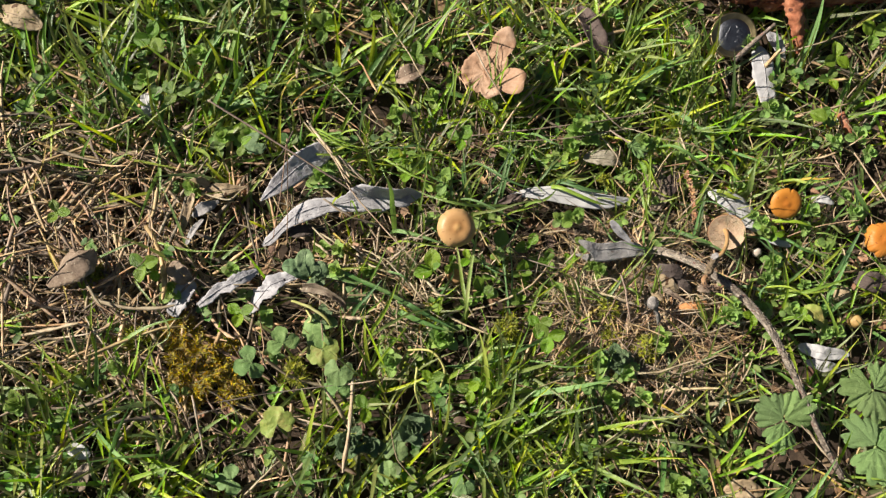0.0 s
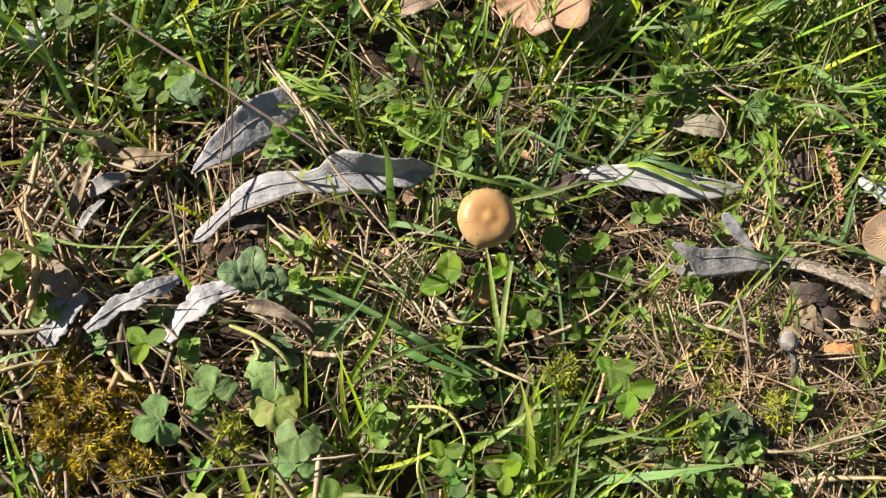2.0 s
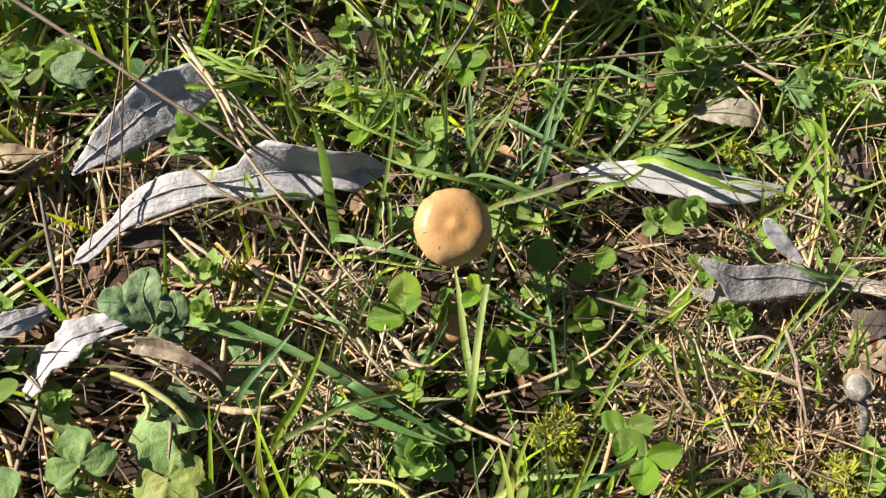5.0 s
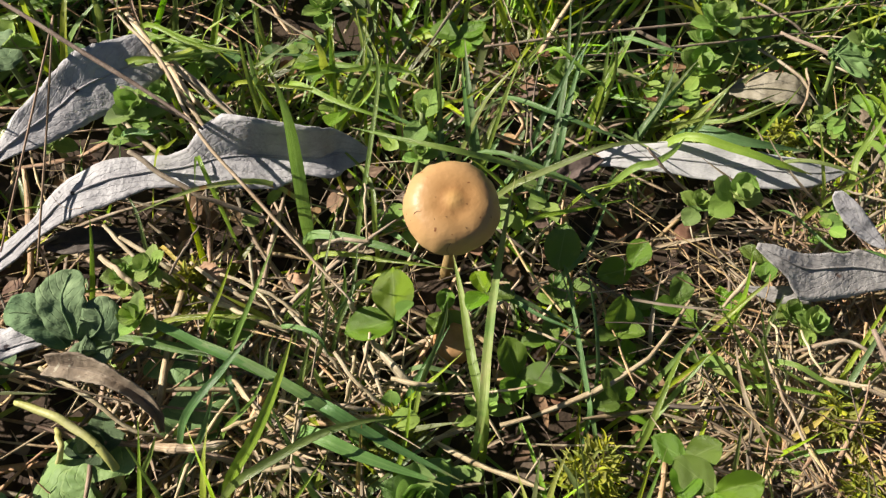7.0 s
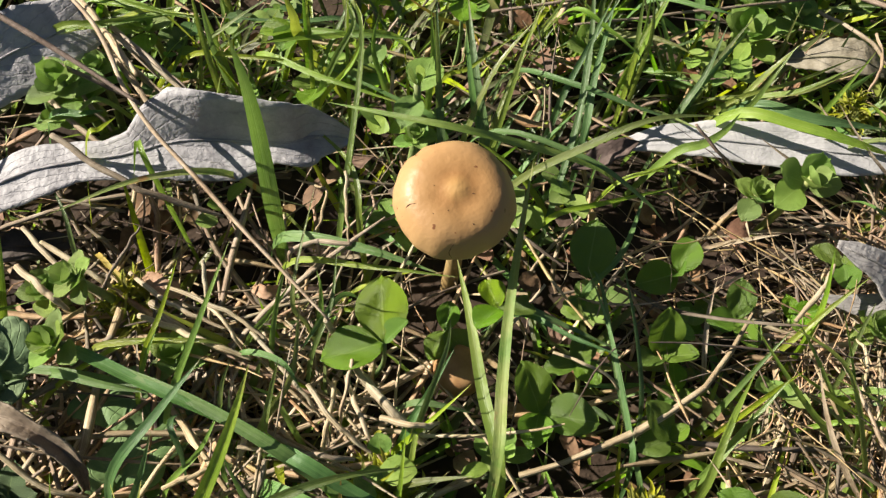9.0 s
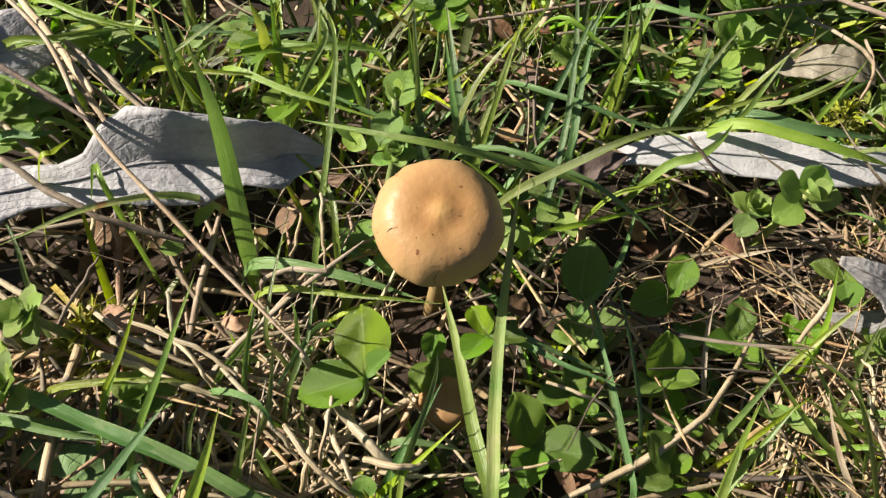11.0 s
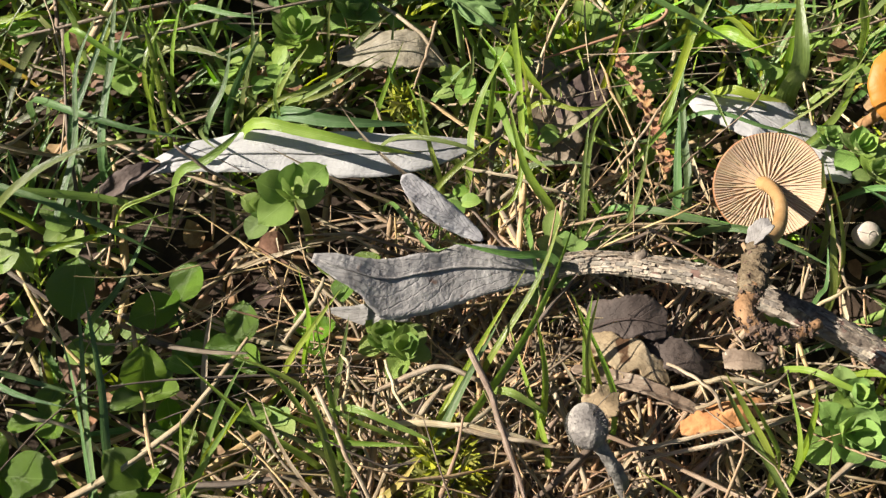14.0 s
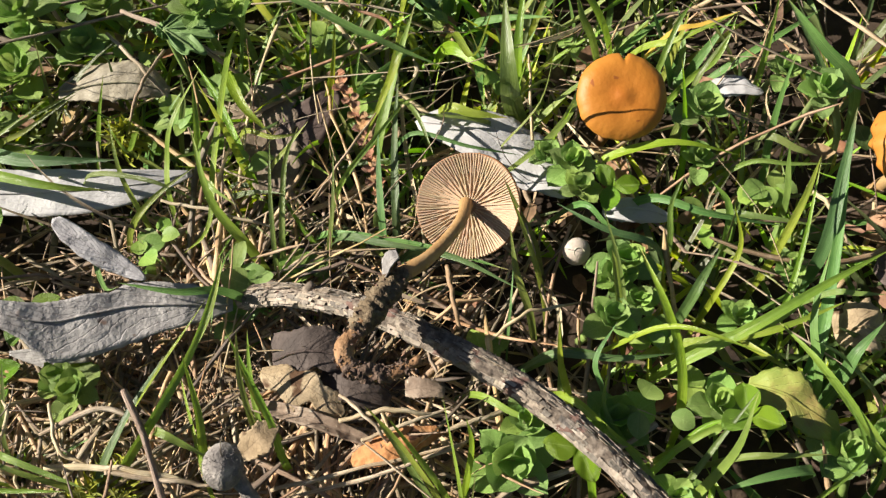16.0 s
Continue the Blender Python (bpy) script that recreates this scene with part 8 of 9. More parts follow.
clover((0.0137, 0.1510, 0.0120), 4.6, 0, spread=((-174, 4.6, 20, 8), (27, 4.6, 16, -6)), label='bright clover behind the mushroom')
clover((-0.0116, 0.1356, 0.0076), 7, 30)
clover((0.0287, 0.0875, 0.0047), 5, 70)
clover((0.0171, 0.0939, 0.0104), 5.5, -60)
clover((0.2001, 0.2006, 0.0142), 8.5, 60, lean=(0.1, -0.2, 1), label='bright green clover beside the bark')
clover((0.1972, 0.1905, 0.0113), 7, 100)
clover((0.1849, 0.1715, 0.0123), 9, 10, n=1, label='single round green clover leaflet')
clover((0.1926, 0.1711, 0.0104), 6, 0)
clover((-0.1330, 0.1952, 0.0132), 8.5, 200)
clover((-0.0536, 0.2045, 0.0132), 8.5, 70)
clover((-0.1198, 0.1682, 0.0132), 8, 60)
clover((-0.0870, 0.1424, 0.0170), 6, 30, n=2)
clover((-0.0093, 0.1925, 0.0132), 7, 120)
clover((-0.0012, 0.1938, 0.0132), 6, 60)
clover((0.0523, 0.0591, 0.0142), 8, 60)
clover((0.0487, 0.0642, 0.0132), 6.5, 40)
clover((-0.0829, 0.0663, 0.0151), 7, 40, label='bright green clover beside the crumpled leaves')
clover((-0.0272, 0.0269, 0.0151), 7, 10)
clover((-0.1261, 0.0868, 0.0132), 8, 80)
clover((-0.1231, 0.0849, 0.0104), 6, 200)
clover((-0.0315, 0.2116, 0.0132), 6, 20)
clover((0.0127, 0.1512, 0.0132), 7, 60)
clover((0.0171, 0.0352, 0.0132), 6, 90)
clover((0.0010, 0.0394, 0.0132), 6, 10)
clover((-0.1668, 0.1105, 0.0113), 6, 30)
clover((0.2236, 0.2166, 0.0113), 9, 40)
clover((-0.0736, 0.2135, 0.0113), 6, 0)
clover((0.1484, 0.0705, 0.0104), 5, 0)
clover((0.1728, 0.0710, 0.0104), 5, 20)
clover((0.1647, 0.1109, 0.0076), 4.5, 0)
clover((0.0721, 0.1035, 0.0066), 5.5, 30)

# small-leaved weeds
rosette((0.0654, 0.1138, 0.0151), 5.8, 'chick', 20, tiers=4, lean=(0.1, -0.2, 1), label='bright chickweed shoot with round leaves beside the pale leaf')
rosette((0.0602, 0.1152, 0.0085), 4, 'chick', 50)
rosette((-0.0424, 0.0962, 0.0150), 4.2, 'chick', 10, lean=(-0.45, -0.1, 1))
rosette((-0.0429, 0.0869, 0.0150), 4.6, 'chick', 40, lean=(-0.45, -0.1, 1), label='bright yellow-green chickweed shoot')
rosette((0.0050, 0.1292, 0.0170), 6.0, 'chick', 80, tiers=2, stem_to=(0.0035, 0.122, 0.0), label='pale blue-green weed sprout on a pinkish stem')
rosette((0.0048, 0.1247, 0.0094), 3.5, 'sedum', 10)
rosette((0.0778, 0.1563, 0.0057), 5, 'sedum', 30)
rosette((-0.0553, 0.1367, 0.0095), 5.5, 'chick', 70)
rosette((0.1395, 0.0708, 0.0076), 6.2, 'sedum', 30, lean=(-0.1, -0.3, 1), label='blue-green weed rosette beside the twig')
rosette((0.1587, 0.0887, 0.0085), 4.4, 'sedum', 10)
rosette((0.1704, 0.0739, 0.0076), 4.6, 'sedum', 60)
rosette((0.1823, 0.1218, 0.0113), 5.2, 'sedum', 20)
rosette((0.2042, 0.1226, 0.0104), 5.0, 'sedum', 70)
rosette((0.1592, 0.1167, 0.0076), 4.4, 'sedum', 45)
rosette((0.1594, 0.1112, 0.0085), 3.6, 'chick', 0)
rosette((0.1613, 0.0956, 0.0066), 3.8, 'sedum', 80)
rosette((0.0764, 0.0938, 0.0047), 4.2, 'chick', 20, label='small yellow-green weed shoot')
rosette((0.0684, 0.1584, 0.0076), 4.6, 'sedum', 40)
rosette((0.1557, 0.0741, 0.0057), 6, 'sedum', 15)
rosette((0.1641, 0.0917, 0.0057), 3.4, 'sedum', 5)
rosette((0.1870, 0.0645, 0.0057), 4.4, 'sedum', 35)
rosette((0.1815, 0.1149, 0.0057), 3.8, 'sedum', 65)
rosette((0.1562, 0.1201, 0.0057), 3.4, 'sedum', 5)
rosette((0.1617, 0.0626, 0.0047), 4.2, 'sedum', 12)
rosette((0.1924, 0.0652, 0.0057), 4.2, 'sedum', 32)
rosette((0.2033, 0.1317, 0.0047), 4.2, 'sedum', 52)
rosette((0.1796, 0.0871, 0.0038), 3.6, 'sedum', 22)
rosette((0.1906, 0.0941, 0.0038), 3.6, 'sedum', 82)
rosette((-0.0005, 0.1749, 0.0066), 5, 'chick', 105)
rosette((-0.0180, 0.1655, 0.0066), 5, 'chick', 100)
rosette((-0.0539, 0.1303, 0.0066), 5, 'chick', 20)
rosette((-0.0864, 0.1513, 0.0066), 7, 'chick', 20)
rosette((-0.0668, 0.1764, 0.0066), 5, 'chick', 145)
rosette((-0.1130, 0.1918, 0.0066), 6, 'chick', 35)
rosette((-0.0981, 0.1508, 0.0066), 6, 'chick', 65)
rosette((0.1759, 0.1720, 0.0066), 6, 'sedum', 85)
rosette((0.1689, 0.1762, 0.0066), 6, 'sedum', 45)
rosette((0.2009, 0.1595, 0.0066), 5, 'sedum', 130)
rosette((0.2178, 0.1542, 0.0066), 5, 'sedum', 70)
rosette((0.1636, 0.0983, 0.0066), 5, 'sedum', 170)
rosette((0.1425, 0.0762, 0.0066), 4, 'sedum', 100)
rosette((0.2130, 0.1630, 0.0066), 6, 'sedum', 20)
rosette((0.1065, 0.0597, 0.0066), 6, 'chick', 90)
rosette((0.0849, 0.0503, 0.0066), 8, 'hairy', 175)
rosette((0.0899, 0.0440, 0.0066), 6, 'sedum', 30)
rosette((0.0972, 0.0328, 0.0066), 6, 'sedum', 15)
rosette((-0.0176, 0.0473, 0.0066), 6, 'sedum', 90)
rosette((0.0075, 0.0578, 0.0066), 6, 'sedum', 130)
rosette((0.0049, 0.0591, 0.0066), 7, 'sedum', 45)
rosette((-0.0484, 0.0669, 0.0066), 5, 'hairy', 90)
rosette((-0.0498, 0.0980, 0.0066), 4, 'chick', 90)
rosette((-0.0443, 0.1501, 0.0066), 5, 'chick', 90)
rosette((-0.0896, 0.0865, 0.0066), 5, 'chick', 170)
rosette((0.0829, 0.0326, 0.0066), 6, 'chick', 170)
rosette((-0.1751, 0.0269, 0.0066), 7, 'chick', 15)
rosette((-0.0693, 0.1270, 0.0066), 4, 'chick', 170)
rosette((-0.1367, 0.1776, 0.0066), 6, 'chick', 45)
rosette((-0.1103, 0.1256, 0.0066), 6, 'chick', 130)
rosette((-0.1359, 0.0430, 0.0066), 5, 'chick', 145)
rosette((0.1107, -0.0050, 0.0066), 7, 'chick', 0)
rosette((0.0364, 0.1475, 0.0066), 5, 'chick', 90)
rosette((0.0811, 0.1652, 0.0066), 5, 'chick', 145)
rosette((0.0667, 0.1515, 0.0066), 6, 'chick', 110)
rosette((0.1616, 0.2113, 0.0066), 5, 'sedum', 175)
rosette((0.0770, 0.0489, 0.0066), 6, 'sedum', 160)
rosette((-0.0290, 0.0880, 0.0066), 5, 'chick', 50)
rosette((-0.0734, 0.0664, 0.0066), 5, 'sedum', 110)
rosette((-0.1161, 0.0769, 0.0066), 6, 'chick', 45)
rosette((-0.0537, 0.2127, 0.0066), 6, 'chick', 170)
rosette((-0.0193, 0.2191, 0.0066), 6, 'chick', 100)
rosette((-0.0512, 0.1301, 0.0151), 5.5, 'chick', 20, label='bright yellow-green weed leaves beside the grey leaf')
rosette((-0.0477, 0.1351, 0.0123), 4, 'sedum', 60)
rosette((-0.0493, 0.1310, 0.0113), 4.5, 'chick', 80)
rosette((0.0696, 0.1596, 0.0132), 5.5, 'chick', 10)
rosette((0.1000, 0.1530, 0.0151), 4.2, 'chick', 70, label='bright yellow-green weed shoot with broad leaves')
rosette((0.1060, 0.1523, 0.0142), 3.8, 'chick', 30)
rosette((0.0793, 0.0909, 0.0066), 4.2, 'chick', 50)

# lobed leaves
three_part_leaf((0.1600, 0.0238, 0.0095), 15, 165, 'large green leaf of three scalloped lobes beside the twig', lean=(-0.05, -0.15, 1))
three_part_leaf((0.2018, 0.0377, 0.0123), 15, 110, 'large green leaf of three scalloped lobes')
three_part_leaf((0.2002, 0.0129, 0.0123), 16, 150, 'large green leaf of three scalloped lobes', lean=(-0.1, 0.1, 1))
lobed_leaf((-0.0645, 0.0539, 0.0110), 7.8, 88, lean=(0.1, -0.25, 1), depth=0.52, teeth=3, label='soft green leaf of three scalloped lobes in the sun')
lobed_leaf((-0.0778, 0.0458, 0.0090), 8.2, 170, lean=(0.15, -0.2, 1), depth=0.52, teeth=3, label='green scalloped leaf of three lobes beside the moss')
star_leaf((0.0944, 0.1511, 0.0123), 9.5, 0, TOOTHED, LOBED, 'green finger-lobed leaf with toothed edges', core=0.16, teeth=0.12, seed=7.0, sharp=0.7)
rosette((-0.0076, 0.0186, 0.0104), 8.5, 'hairy', 20, tiers=6, label='grey-green crinkled woolly leaf rosette')
rosette((-0.0344, 0.0120, 0.0095), 8, 'hairy', 60, tiers=6, label='grey-green crinkled woolly leaf rosette in grass')
rosette((-0.0252, 0.0108, 0.0076), 6, 'hairy', 10)
lobed_leaf((-0.0653, 0.0195, 0.0095), 8, -70, mat=YELLOWING, depth=0.2, label='yellowing round leaf with wavy edge')
lobed_leaf((-0.0397, 0.0431, 0.0095), 7, 80, depth=0.15, label='round green leaf in the turf')
lobed_leaf((-0.0403, 0.0346, 0.0076), 7, -80, depth=0.15, label='round green leaf in the turf')
lobed_leaf((-0.0477, 0.0518, 0.0066), 8, 120, mat=YELLOWING, depth=0.2, label='pale yellow-green young leaf')
lobed_leaf((-0.0481, 0.0606, 0.0066), 9, -20, depth=0.1, label='dark green oval leaf')
dry_leaf(YELLOWING, 7.5, (0.1758, 0.0756, 0.0066), (0.1797, 0.0732, 0.0085), (0.1832, 0.0700, 0.0076), (0.1868, 0.0673, 0.0047), label='yellow-green leaf with torn and browned edge', fold=0.1, seed=20.1, nick=0.14, ripple=0.0012, name='weed_leaf', group='lobed leaves', left=(1.2, 2.8, 3.6, 3.8, 2.4, 1.4, 2.6, 1), right=(1.4, 2.6, 2.8, 1.8, 3.4, 3.2, 2.4, 1))
dry_leaf(HAIRY, 7.5, (-0.0558, 0.0834, 0.0080), (-0.0610, 0.0879, 0.0110), (-0.0670, 0.0884, 0.0110), label='dull grey-green crinkled hairy leaf', fold=0.25, at=0.5, sharp=0.5, seed=31.0, nick=0.12, ripple=0.0018, name='weed_leaf', group='lobed leaves')
dry_leaf(HAIRY, 8.5, (-0.0545, 0.0850, 0.0080), (-0.0565, 0.0902, 0.0120), (-0.0565, 0.0966, 0.0120), label='dull grey-green crinkled hairy leaf', fold=0.25, at=0.5, sharp=0.5, seed=32.0, nick=0.12, ripple=0.0018, name='weed_leaf', group='lobed leaves')
dry_leaf(HAIRY, 7.0, (-0.0535, 0.0835, 0.0080), (-0.0496, 0.0869, 0.0110), (-0.0520, 0.0904, 0.0120), label='dull grey-green crinkled hairy leaf', fold=0.25, at=0.5, sharp=0.5, seed=33.0, nick=0.12, ripple=0.0018, name='weed_leaf', group='lobed leaves')
dry_leaf(HAIRY, 6.0, (-0.0550, 0.0827, 0.0080), (-0.0500, 0.0824, 0.0100), (-0.0562, 0.0803, 0.0080), label='dull grey-green crinkled hairy leaf', fold=0.25, at=0.5, sharp=0.5, seed=34.0, nick=0.12, ripple=0.0018, name='weed_leaf', group='lobed leaves')
lobed_leaf((0.1867, 0.0647, 0.0047), 4.5, -30, depth=0.3, label='small scalloped green leaf')
lobed_leaf((-0.0820, 0.1463, 0.0113), 6, 30, mat=HAIRY, depth=0.1, label='soft hairy green leaf')
lobed_leaf((-0.0365, 0.0777, 0.0038), 10, 200, depth=0.1, label='broad green leaf low in the grass')
lobed_leaf((-0.0142, 0.0085, 0.0076), 6, -100, depth=0.15, label='broad dark green leaf')
lobed_leaf((-0.0164, -0.0009, 0.0076), 6, -60, depth=0.15, label='broad green leaf in the turf')
lobed_leaf((0.0154, -0.0042, 0.0076), 6, 60, depth=0.2, label='broad green leaf in the grass')
lobed_leaf((-0.0833, -0.0036, 0.0066), 7, 10, depth=0.4, label='green lobed leaf in the turf')

# ---- moss ----
def moss(at, rx, ry, h, count, mat, label, seed):
    rs = np.random.RandomState(seed)
    a, r = rs.uniform(0, 2 * np.pi, count), np.sqrt(rs.uniform(0, 1, count))
    r = r * (0.8 + 0.25 * np.sin(3 * a + seed))
    x, y = rx * r * np.cos(a), ry * r * np.sin(a)
    lump = np.array([noise.noise(Vector((p * 260, q * 260, seed))) for p, q in zip(x, y)])
    z = h * (1 - r * r) * np.clip(0.6 + 0.9 * lump, 0.1, 1.2) * rs.uniform(0.5, 1.0, count)
    base = np.stack([x, y, z], 1)
    az = a + rs.normal(0, 1.2, count)
    C, D = centre_lines(base, az, rs.uniform(0.0015, 0.0042, count), rs.uniform(-0.3, 1.2, count), rs.uniform(-1.5, 0.6, count), rs.normal(0, 1.0, count), 4)
    ob = mass("moss", strips(C, D, rs.uniform(0.00035, 0.0008, count), 0.5, 0.2, rs.uniform(-1, 1, count)), 5, 3, mat, label, "moss")
    ob.location = at
    return ob


moss((-0.1030, 0.0455, -0.004), 0.0195, 0.0210, 0.011, 6000, MOSS, "golden-brown cushion of moss", 1)
moss((-0.0860, 0.0340, -0.001), 0.0080, 0.0070, 0.004, 700, MOSS, "thin golden moss fringe", 2)
moss((-0.1110, 0.0610, -0.001), 0.0090, 0.0080, 0.005, 1000, MOSS, "golden moss tuft on the thatch", 3)
for k_, (x_, y_, r_, c_) in enumerate(((0.0828, 0.0745, 0.006, 420), (-0.0375, 0.0972, 0.005, 320), (0.0847, 0.1365, 0.003, 90), (-0.1524, 0.0838, 0.006, 260), (-0.1300, 0.0560, 0.006, 200), (0.0850, 0.0620, 0.006, 260), (-0.0600, 0.0420, 0.007, 260), (0.0360, 0.0640, 0.006, 220), (0.1010, 0.0560, 0.008, 320), (0.0720, 0.0480, 0.007, 260), (0.0010, 0.0700, 0.005, 200))):
    moss((x_, y_, 0.0), r_, r_, 0.0075, int(1.5 * c_), MOSS_FRESH, "small sprig of fresh yellow-green moss", 10 + k_)

# ---- grass, thatch and low herbs ----
RS = np.random.RandomState(77)
DRY = ((-0.180, 0.135, 0.045, 1.0), (-0.165, 0.070, 0.045, 1.3), (0.095, 0.075, 0.038, 1.7), (-0.085, 0.035, 0.025, 0.8), (-0.080, 0.180, 0.022, 0.8), (0.076, 0.100, 0.018, 1.0), (0.115, 0.055, 0.03, 0.8), (-0.045, 0.100, 0.02, 0.7), (-0.125, 0.105, 0.03, 1.0), (-0.12, 0.02, 0.03, 0.6), (-0.028, 0.078, 0.022, 0.7))
GREEN = ((-0.160, 0.200, 0.060, 1.3), (-0.05, 0.195, 0.05, 0.8), (0.105, 0.165, 0.050, 1.8), (0.03, 0.005, 0.06, 1.3), (-0.17, 0.00, 0.05, 1.3), (0.21, 0.08, 0.04, 1.0), (0.18, 0.165, 0.035, 0.8), (-0.01, 0.06, 0.04, 0.8), (0.05, 0.14, 0.03, 0.6), (0.15, 0.02, 0.05, 0.8), (0.0, 0.14, 0.03, 0.5), (0.048, 0.080, 0.024, 1.6), (-0.035, 0.050, 0.02, 0.3), (-0.105, 0.163, 0.028, 1.5), (-0.035, 0.166, 0.030, 1.4), (-0.125, 0.016, 0.030, 0.7), (-0.045, 0.011, 0.030, 0.7))
KEEP = ((0.0110, 0.0985, 0.0140), (0.1690, 0.1210, 0.011), (0.2165, 0.1050, 0.012), (0.1400, 0.1060, 0.0135), (0.1530, 0.2130, 0.0145), (0.1310, 0.0900, 0.011), (0.1012, 0.0730, 0.006), (-0.103, 0.044, 0.017), (0.0238, 0.1842, 0.006), (0.155, 0.188, 0.009),
        (-0.0630, 0.0990, 0.008), (-0.0480, 0.1060, 0.009), (-0.0320, 0.1090, 0.009), (-0.0150, 0.1090, 0.009), (-0.0760, 0.1230, 0.009), (-0.0660, 0.1310, 0.009), (-0.0560, 0.1400, 0.008), (0.040, 0.117, 0.007), (0.052, 0.116, 0.008), (0.066, 0.116, 0.009), (0.080, 0.116, 0.008), (0.075, 0.092, 0.010), (0.088, 0.092, 0.009), (0.115, 0.096, 0.007), (0.110, 0.082, 0.011), (-0.165, 0.082, 0.012), (0.145, 0.116, 0.009), (0.132, 0.119, 0.006), (0.168, 0.1795, 0.007), (-0.062, 0.052, 0.009), (-0.083, 0.043, 0.009), (0.160, 0.018, 0.018))

KEEP += ((0.058, 0.112, 0.009), (0.057, 0.103, 0.009), (0.124, 0.086, 0.009), (0.072, 0.100, 0.010), (0.082, 0.100, 0.010), (0.092, 0.101, 0.009), (-0.045, 0.117, 0.008), (-0.025, 0.120, 0.009), (0.066, 0.126, 0.010), (0.084, 0.125, 0.009))
KEEP += tuple((0.141 + 0.009 * k, 0.0765 - 0.0135 * k, 0.0062) for k in range(4))

LARGE = KEEP
KEEP += tuple(PLACED)


def gaps(x, y):
    """Uneven cover: bare hollows of a few millimetres between denser tufts."""
    k = np.array([noise.noise(Vector((a * 95, b * 95, 5.5))) + 0.5 * noise.noise(Vector((a * 230, b * 230, 8.5))) for a, b in zip(x, y)])
    return np.clip(0.47 + 2.5 * k, 0.01, 1.0)


def field(count, weight, x0=-0.26, x1=0.29, y0=-0.07, y1=0.30, keep=1.0):
    """Places thinned by a weight and kept clear of the larger things."""
    x, y = RS.uniform(x0, x1, count * 4), RS.uniform(y0, y1, count * 4)
    p = weight(x, y) * gaps(x, y)
    for a, b, r in KEEP:
        p = np.where((x - a) ** 2 + (y - b) ** 2 < (r * keep) ** 2, 0, p)
    ok = RS.uniform(0, 1, len(x)) < p
    return x[ok][:count], y[ok][:count]


def afar(x, y):
    """0 along the path of the walk, 1 well away from it."""
    return np.clip(np.maximum(np.maximum(-0.06 - x, x - 0.21), np.maximum(0.055 - y, y - 0.155)) / 0.02, 0, 1)


def zs(x, y):
    return np.array([ground_z(a, b) for a, b in zip(x, y)])


def clear(C, spots=None, over=0.001):
    """Which of the centre lines pass over none of the larger things."""
    ok = np.ones(len(C), bool)
    for a, b, r in spots or KEEP:
        near = ((C[..., 0] - a) ** 2 + (C[..., 1] - b) ** 2 < (0.82 * r) ** 2) & (C[..., 2] > over)
        ok &= ~near.any(1)
    return ok | (RS.uniform(0, 1, len(C)) < 0.05)


def clumps(x, y, per, spread):
    k = RS.randint(per[0], per[1], len(x))
    i = np.repeat(np.arange(len(x)), k)
    return x[i] + RS.normal(0, spread, len(i)), y[i] + RS.normal(0, spread, len(i)), i


greenness = lambda x, y: np.clip(0.30 + 0.5 * bumps(x, y, GREEN) - 0.28 * bumps(x, y, DRY), 0.04, 1)
dryness = lambda x, y: np.clip(0.40 + 0.5 * bumps(x, y, DRY) - 0.2 * bumps(x, y, GREEN), 0.10, 1)


def turf(name, tufts, per, length, width, rise, label, area=(-0.26, 0.29, -0.07, 0.30), keep=1.0, mat=None, single=None, low=0.6):
    x, y = field(tufts, greenness, *area, keep=keep)
    bx, by, i = clumps(x, y, per, 0.0022)
    n = len(bx)
    az = RS.uniform(0, 2 * np.pi, len(x))[i] + RS.normal(0, 0.8, n)
    az = np.where(RS.uniform(0, 1, n) < 0.45, RS.normal(1.1, 0.7, n), az)
    far = afar(bx, by)
    C, D = centre_lines(np.stack([bx, by, zs(bx, by)], 1), az, RS.uniform(*length, n) * (low + (1 - low) * far), RS.uniform(*rise, n), RS.normal(-0.7, 0.5, n), RS.normal(0, 0.35, n), 8)
    C[..., 2] = np.maximum(C[..., 2], -0.009)
    ok = clear(C) & (RS.uniform(0, 1, n) > 0.28 * far)
    C, D, n, far = C[ok], D[ok], int(ok.sum()), far[ok]
    return mass(name, strips(C, D, RS.uniform(*width, n) * (1 + 0.45 * far), 0.35, 0.3, RS.normal(0, 0.5, n)), 9, 3, mat or BLADE_STUFF, label, "grass", single=single)


turf("turf_grass", 1850, (3, 7), (0.020, 0.052), (0.0008, 0.0016), (0.45, 1.3), "dense thin green grass of the lawn")
turf("fine_grass", 1500, (3, 6), (0.013, 0.030), (0.0006, 0.0011), (0.4, 1.3), "short fine green grass between the leaves", keep=0.8)
turf("broad_grass", 200, (2, 4), (0.026, 0.055), (0.0013, 0.0022), (0.4, 1.2), "broader green and bluish grass blades", keep=1.25, mat=BLADE_BLUE)


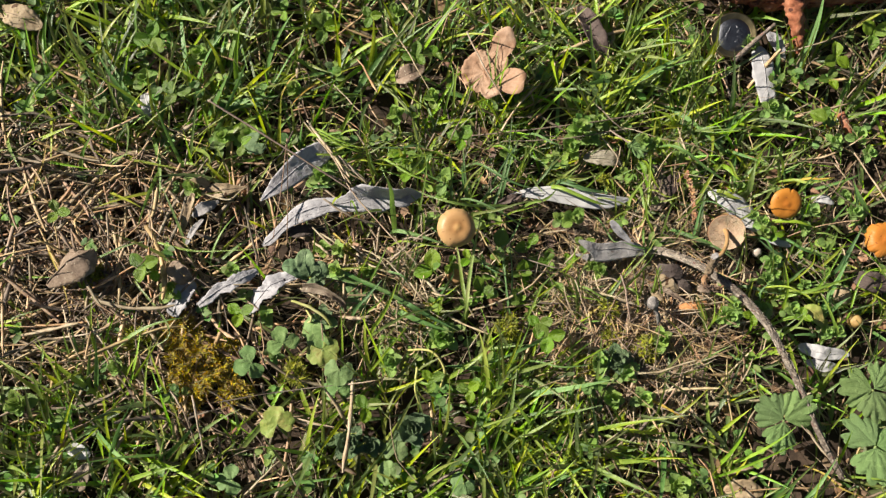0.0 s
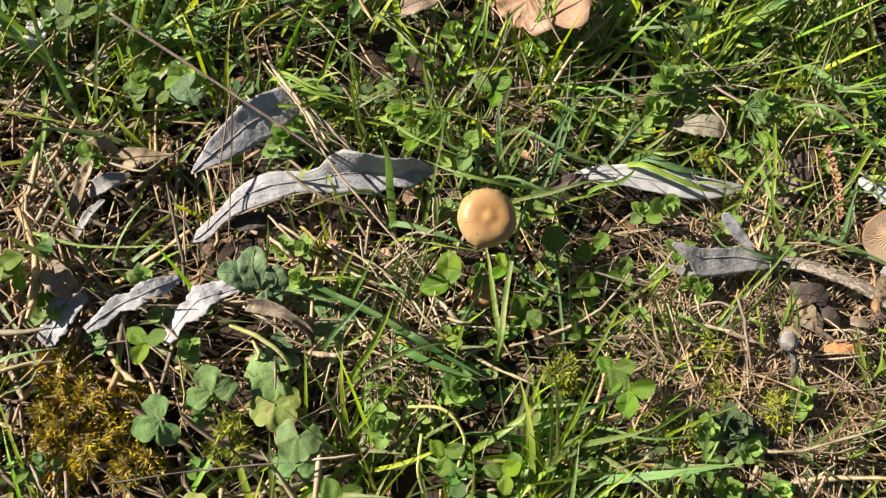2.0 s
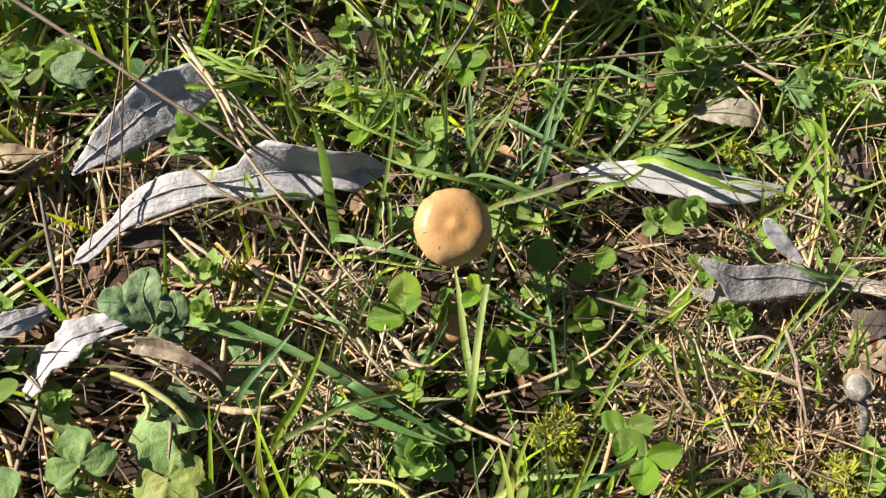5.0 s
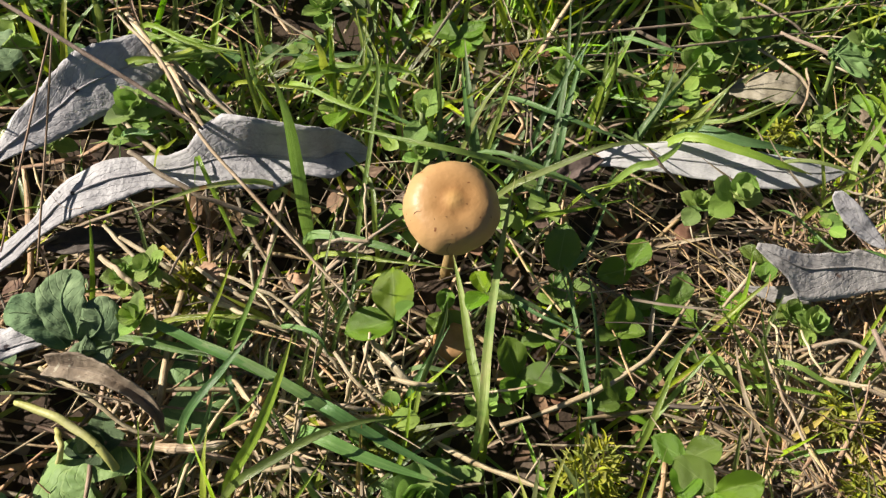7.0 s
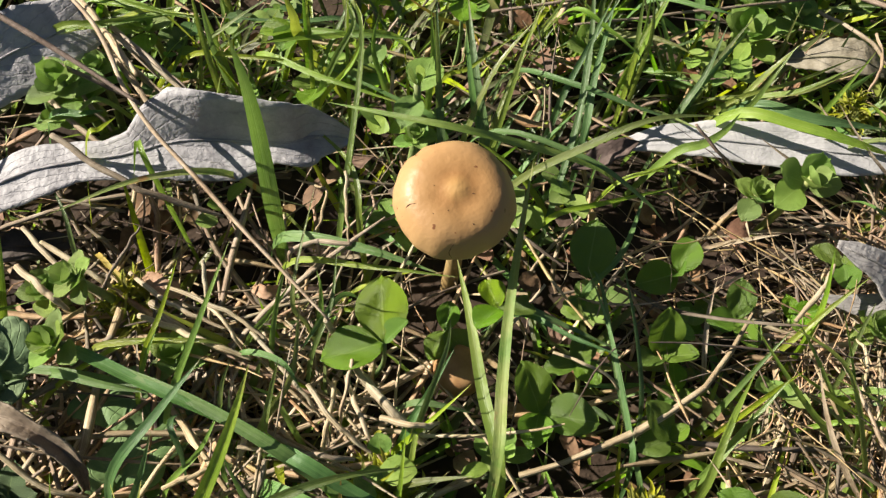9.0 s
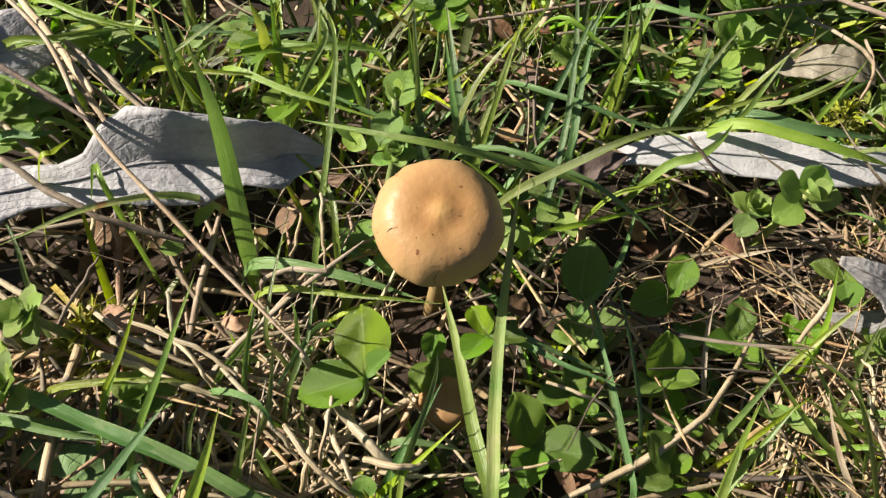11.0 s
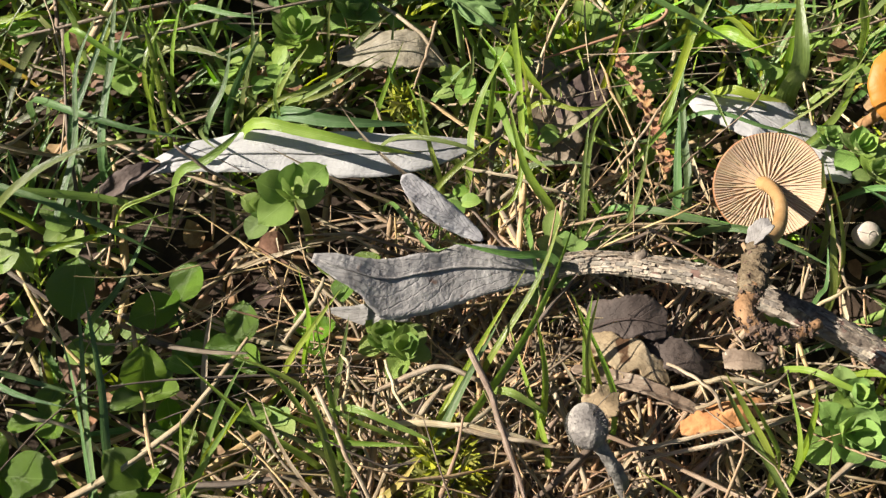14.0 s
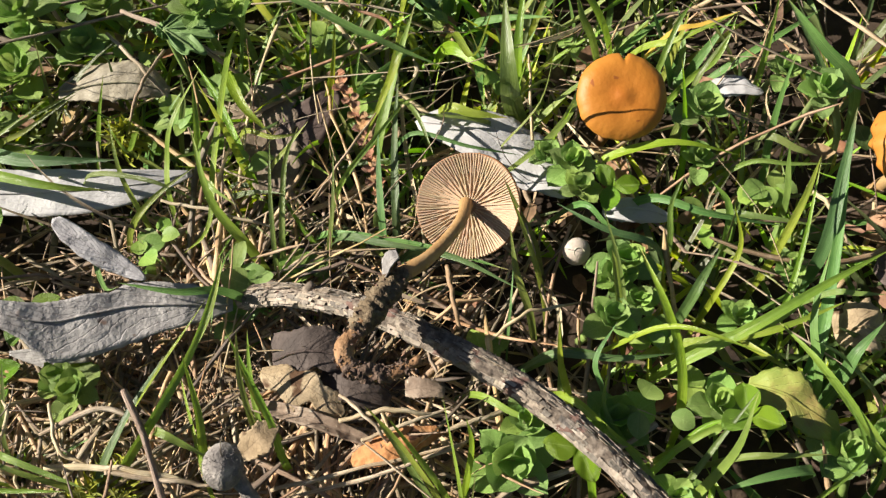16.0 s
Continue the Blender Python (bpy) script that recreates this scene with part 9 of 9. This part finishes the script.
def thatch(name, count, length, radius, lift, label, mat=None, keep=0.0, single=None, area=(-0.28, 0.31, -0.09, 0.32)):
    x, y = field(count, dryness, *area, keep=keep)
    n = len(x)
    base = np.stack([x, y, zs(x, y) + lift * RS.uniform(0.05, 1, n) ** 0.8], 1)
    az = RS.uniform(0, 2 * np.pi, n)
    C, D = centre_lines(base, az, RS.uniform(*length, n), RS.normal(0.05, 0.16, n), RS.normal(-0.1, 0.25, n), RS.normal(0, 0.38, n), 7)
    C = C + np.cumsum(RS.normal(0, 0.00014, C.shape), 1) * (1, 1, 0.5)
    # about half of the straws are broken once
    turn = RS.uniform(0, 2 * np.pi, n)
    bent = np.stack([np.cos(turn), np.sin(turn), RS.normal(0, 0.15, n)], 1) * (RS.uniform(0, 0.003, n) * (RS.uniform(0, 1, n) < 0.5))[:, None]
    past = np.maximum(0, np.arange(C.shape[1])[None] - RS.randint(2, 6, n)[:, None])
    C = C + bent[:, None] * past[..., None]
    C[..., 2] = np.maximum(C[..., 2], -0.010)
    far = afar(x, y)
    ok = clear(C, LARGE, 0.003) & (RS.uniform(0, 1, n) > 0.4 * far)
    C, D, n, far = C[ok], D[ok], int(ok.sum()), far[ok]
    r = (radius[0] + (radius[1] - radius[0]) * RS.uniform(0, 1, n) ** 1.7) * (1 + 0.75 * far)
    return mass(name, rods(C, D, r, 4), 8, 4, mat or STRAW_STUFF, label, "dry grass", True, single)


thatch("thatch", 7000, (0.010, 0.038), (0.00011, 0.00060), 0.010, "tangled dry tan grass stems covering the soil")
thatch("matted_straw", 2700, (0.010, 0.034), (0.00009, 0.00052), 0.012, "matted dry straw in a bare patch of the lawn", area=(0.064, 0.128, 0.040, 0.112))
thatch("matted_straw", 1250, (0.012, 0.042), (0.00020, 0.00062), 0.012, "matted dry straw in a bare patch of the lawn", area=(-0.22, -0.10, 0.01, 0.16))
thatch("matted_straw", 420, (0.012, 0.040), (0.0002, 0.0006), 0.014, "matted dry straw in a bare patch of the lawn", area=(-0.055, 0.002, 0.060, 0.100), single=("straw", "dry tan straw lying over the thatch", STRAW, 80))
thatch("long_thatch", 1700, (0.020, 0.052), (0.00014, 0.00062), 0.016, "longer dry straws lying over the thatch", keep=0.75, single=("straw", "dry tan straw lying over the thatch", STRAW, 140))

# hair-thin curled fibres
x, y = field(2600, dryness, keep=0.3)
n_ = len(x)
C_, D_ = centre_lines(np.stack([x, y, zs(x, y) + RS.uniform(0.002, 0.014, n_)], 1), RS.uniform(0, 6.28, n_), RS.uniform(0.006, 0.026, n_), RS.normal(0.1, 0.35, n_), RS.normal(-0.2, 0.8, n_), RS.normal(0, 2.0, n_), 9)
C_ = C_ + np.cumsum(RS.normal(0, 0.00018, C_.shape), 1)
mass("dry_fibres", rods(C_, D_, RS.uniform(0.00006, 0.00015, n_), 3), 10, 3, STRAW_STUFF, "hair-thin curled dry grass fibres in the thatch", "dry grass", True)

# flat dry grass leaves
x, y = field(2400, dryness, keep=0.3)
n_ = len(x)
C_, D_ = centre_lines(np.stack([x, y, zs(x, y) + RS.uniform(0.001, 0.012, n_)], 1), RS.uniform(0, 6.28, n_), RS.uniform(0.008, 0.032, n_), RS.normal(0.1, 0.2, n_), RS.normal(-0.2, 0.4, n_), RS.normal(0, 0.8, n_), 7)
mass("dry_grass_leaves", strips(C_, D_, RS.uniform(0.0003, 0.0009, n_), 0.6, 0.4, RS.normal(0, 0.9, n_)), 8, 3, STRAW_STUFF, "withered flat grass leaves in the thatch", "dry grass", single=("dry_grass_leaf", "withered flat tan grass leaf", STRAW, 300))

# crumbs of dead leaves
x, y = field(3400, lambda a, b: np.full_like(a, 0.8), keep=0.0)
n_ = len(x)
C_, D_ = centre_lines(np.stack([x, y, zs(x, y) + RS.uniform(0.0002, 0.008, n_)], 1), RS.uniform(0, 6.28, n_), RS.uniform(0.002, 0.008, n_), RS.normal(0.1, 0.3, n_), RS.normal(-0.3, 0.6, n_), RS.normal(0, 0.6, n_), 4)
mass("leaf_crumbs", strips(C_, D_, RS.uniform(0.0015, 0.005, n_), 0.25, 0.3, RS.normal(0, 0.4, n_)), 5, 3, DEBRIS, "crumbled brown leaf litter on the soil", "leaf litter")

# tiny round herb leaves low in the grass
x, y = field(560, lambda a, b: np.clip(0.35 + 0.3 * bumps(a, b, GREEN) - 0.1 * bumps(a, b, DRY), 0.08, 1), keep=0.7)
bx, by, i_ = clumps(x, y, (3, 8), 0.0012)
n_ = len(bx)
C_, D_ = centre_lines(np.stack([bx, by, zs(bx, by) + RS.uniform(0.006, 0.016, len(x))[i_]], 1), RS.uniform(0, 6.28, n_), RS.uniform(0.0022, 0.0052, n_), RS.uniform(0.0, 0.8, n_), RS.normal(-0.5, 0.3, n_), RS.normal(0, 0.2, n_), 5)
u_ = np.array([0.25, 0.75, 1.0, 0.95, 0.7, 0.12])
up_ = np.array((0, 0, 1.0))
S_ = unit(np.cross(D_, up_ + 0.001))
N_ = np.cross(S_, D_)
w_ = RS.uniform(0.0011, 0.0022, n_)[:, None] * u_[None]
mass("low_herbs", np.stack([C_ + S_ * w_[..., None] + N_ * 0.25 * w_[..., None], C_, C_ - S_ * w_[..., None] + N_ * 0.25 * w_[..., None]], 2), 6, 3, COVER, "small round green herb leaves low in the turf", "herb", single=("herb_leaf", "small round green herb leaf", CHICK, 300))

# the lawn beyond
r, a = 0.05 + 3.4 * RS.uniform(0, 1, 30000) ** 1.5, RS.uniform(0, 2 * np.pi, 30000)
x, y = 0.02 + r * np.cos(a), 0.11 + r * np.sin(a)
out_ = (x < -0.25) | (x > 0.28) | (y < -0.06) | (y > 0.29)
bx, by, i_ = clumps(x[out_], y[out_], (3, 6), 0.004)
n_ = len(bx)
far_ = 1 + 1.2 * np.hypot(bx, by)
C_, D_ = centre_lines(np.stack([bx, by, np.full(n_, -0.008)], 1), RS.uniform(0, 6.28, n_), RS.uniform(0.02, 0.05, n_) * far_ ** 0.4, RS.uniform(0.3, 1.2, n_), RS.normal(-0.7, 0.4, n_), RS.normal(0, 0.3, n_), 4)
mass("lawn", strips(C_, D_, RS.uniform(0.001, 0.003, n_) * far_, 0.35, 0.3, RS.normal(0, 0.5, n_)), 5, 3, BLADE_STUFF, "green lawn round the spot", "grass")
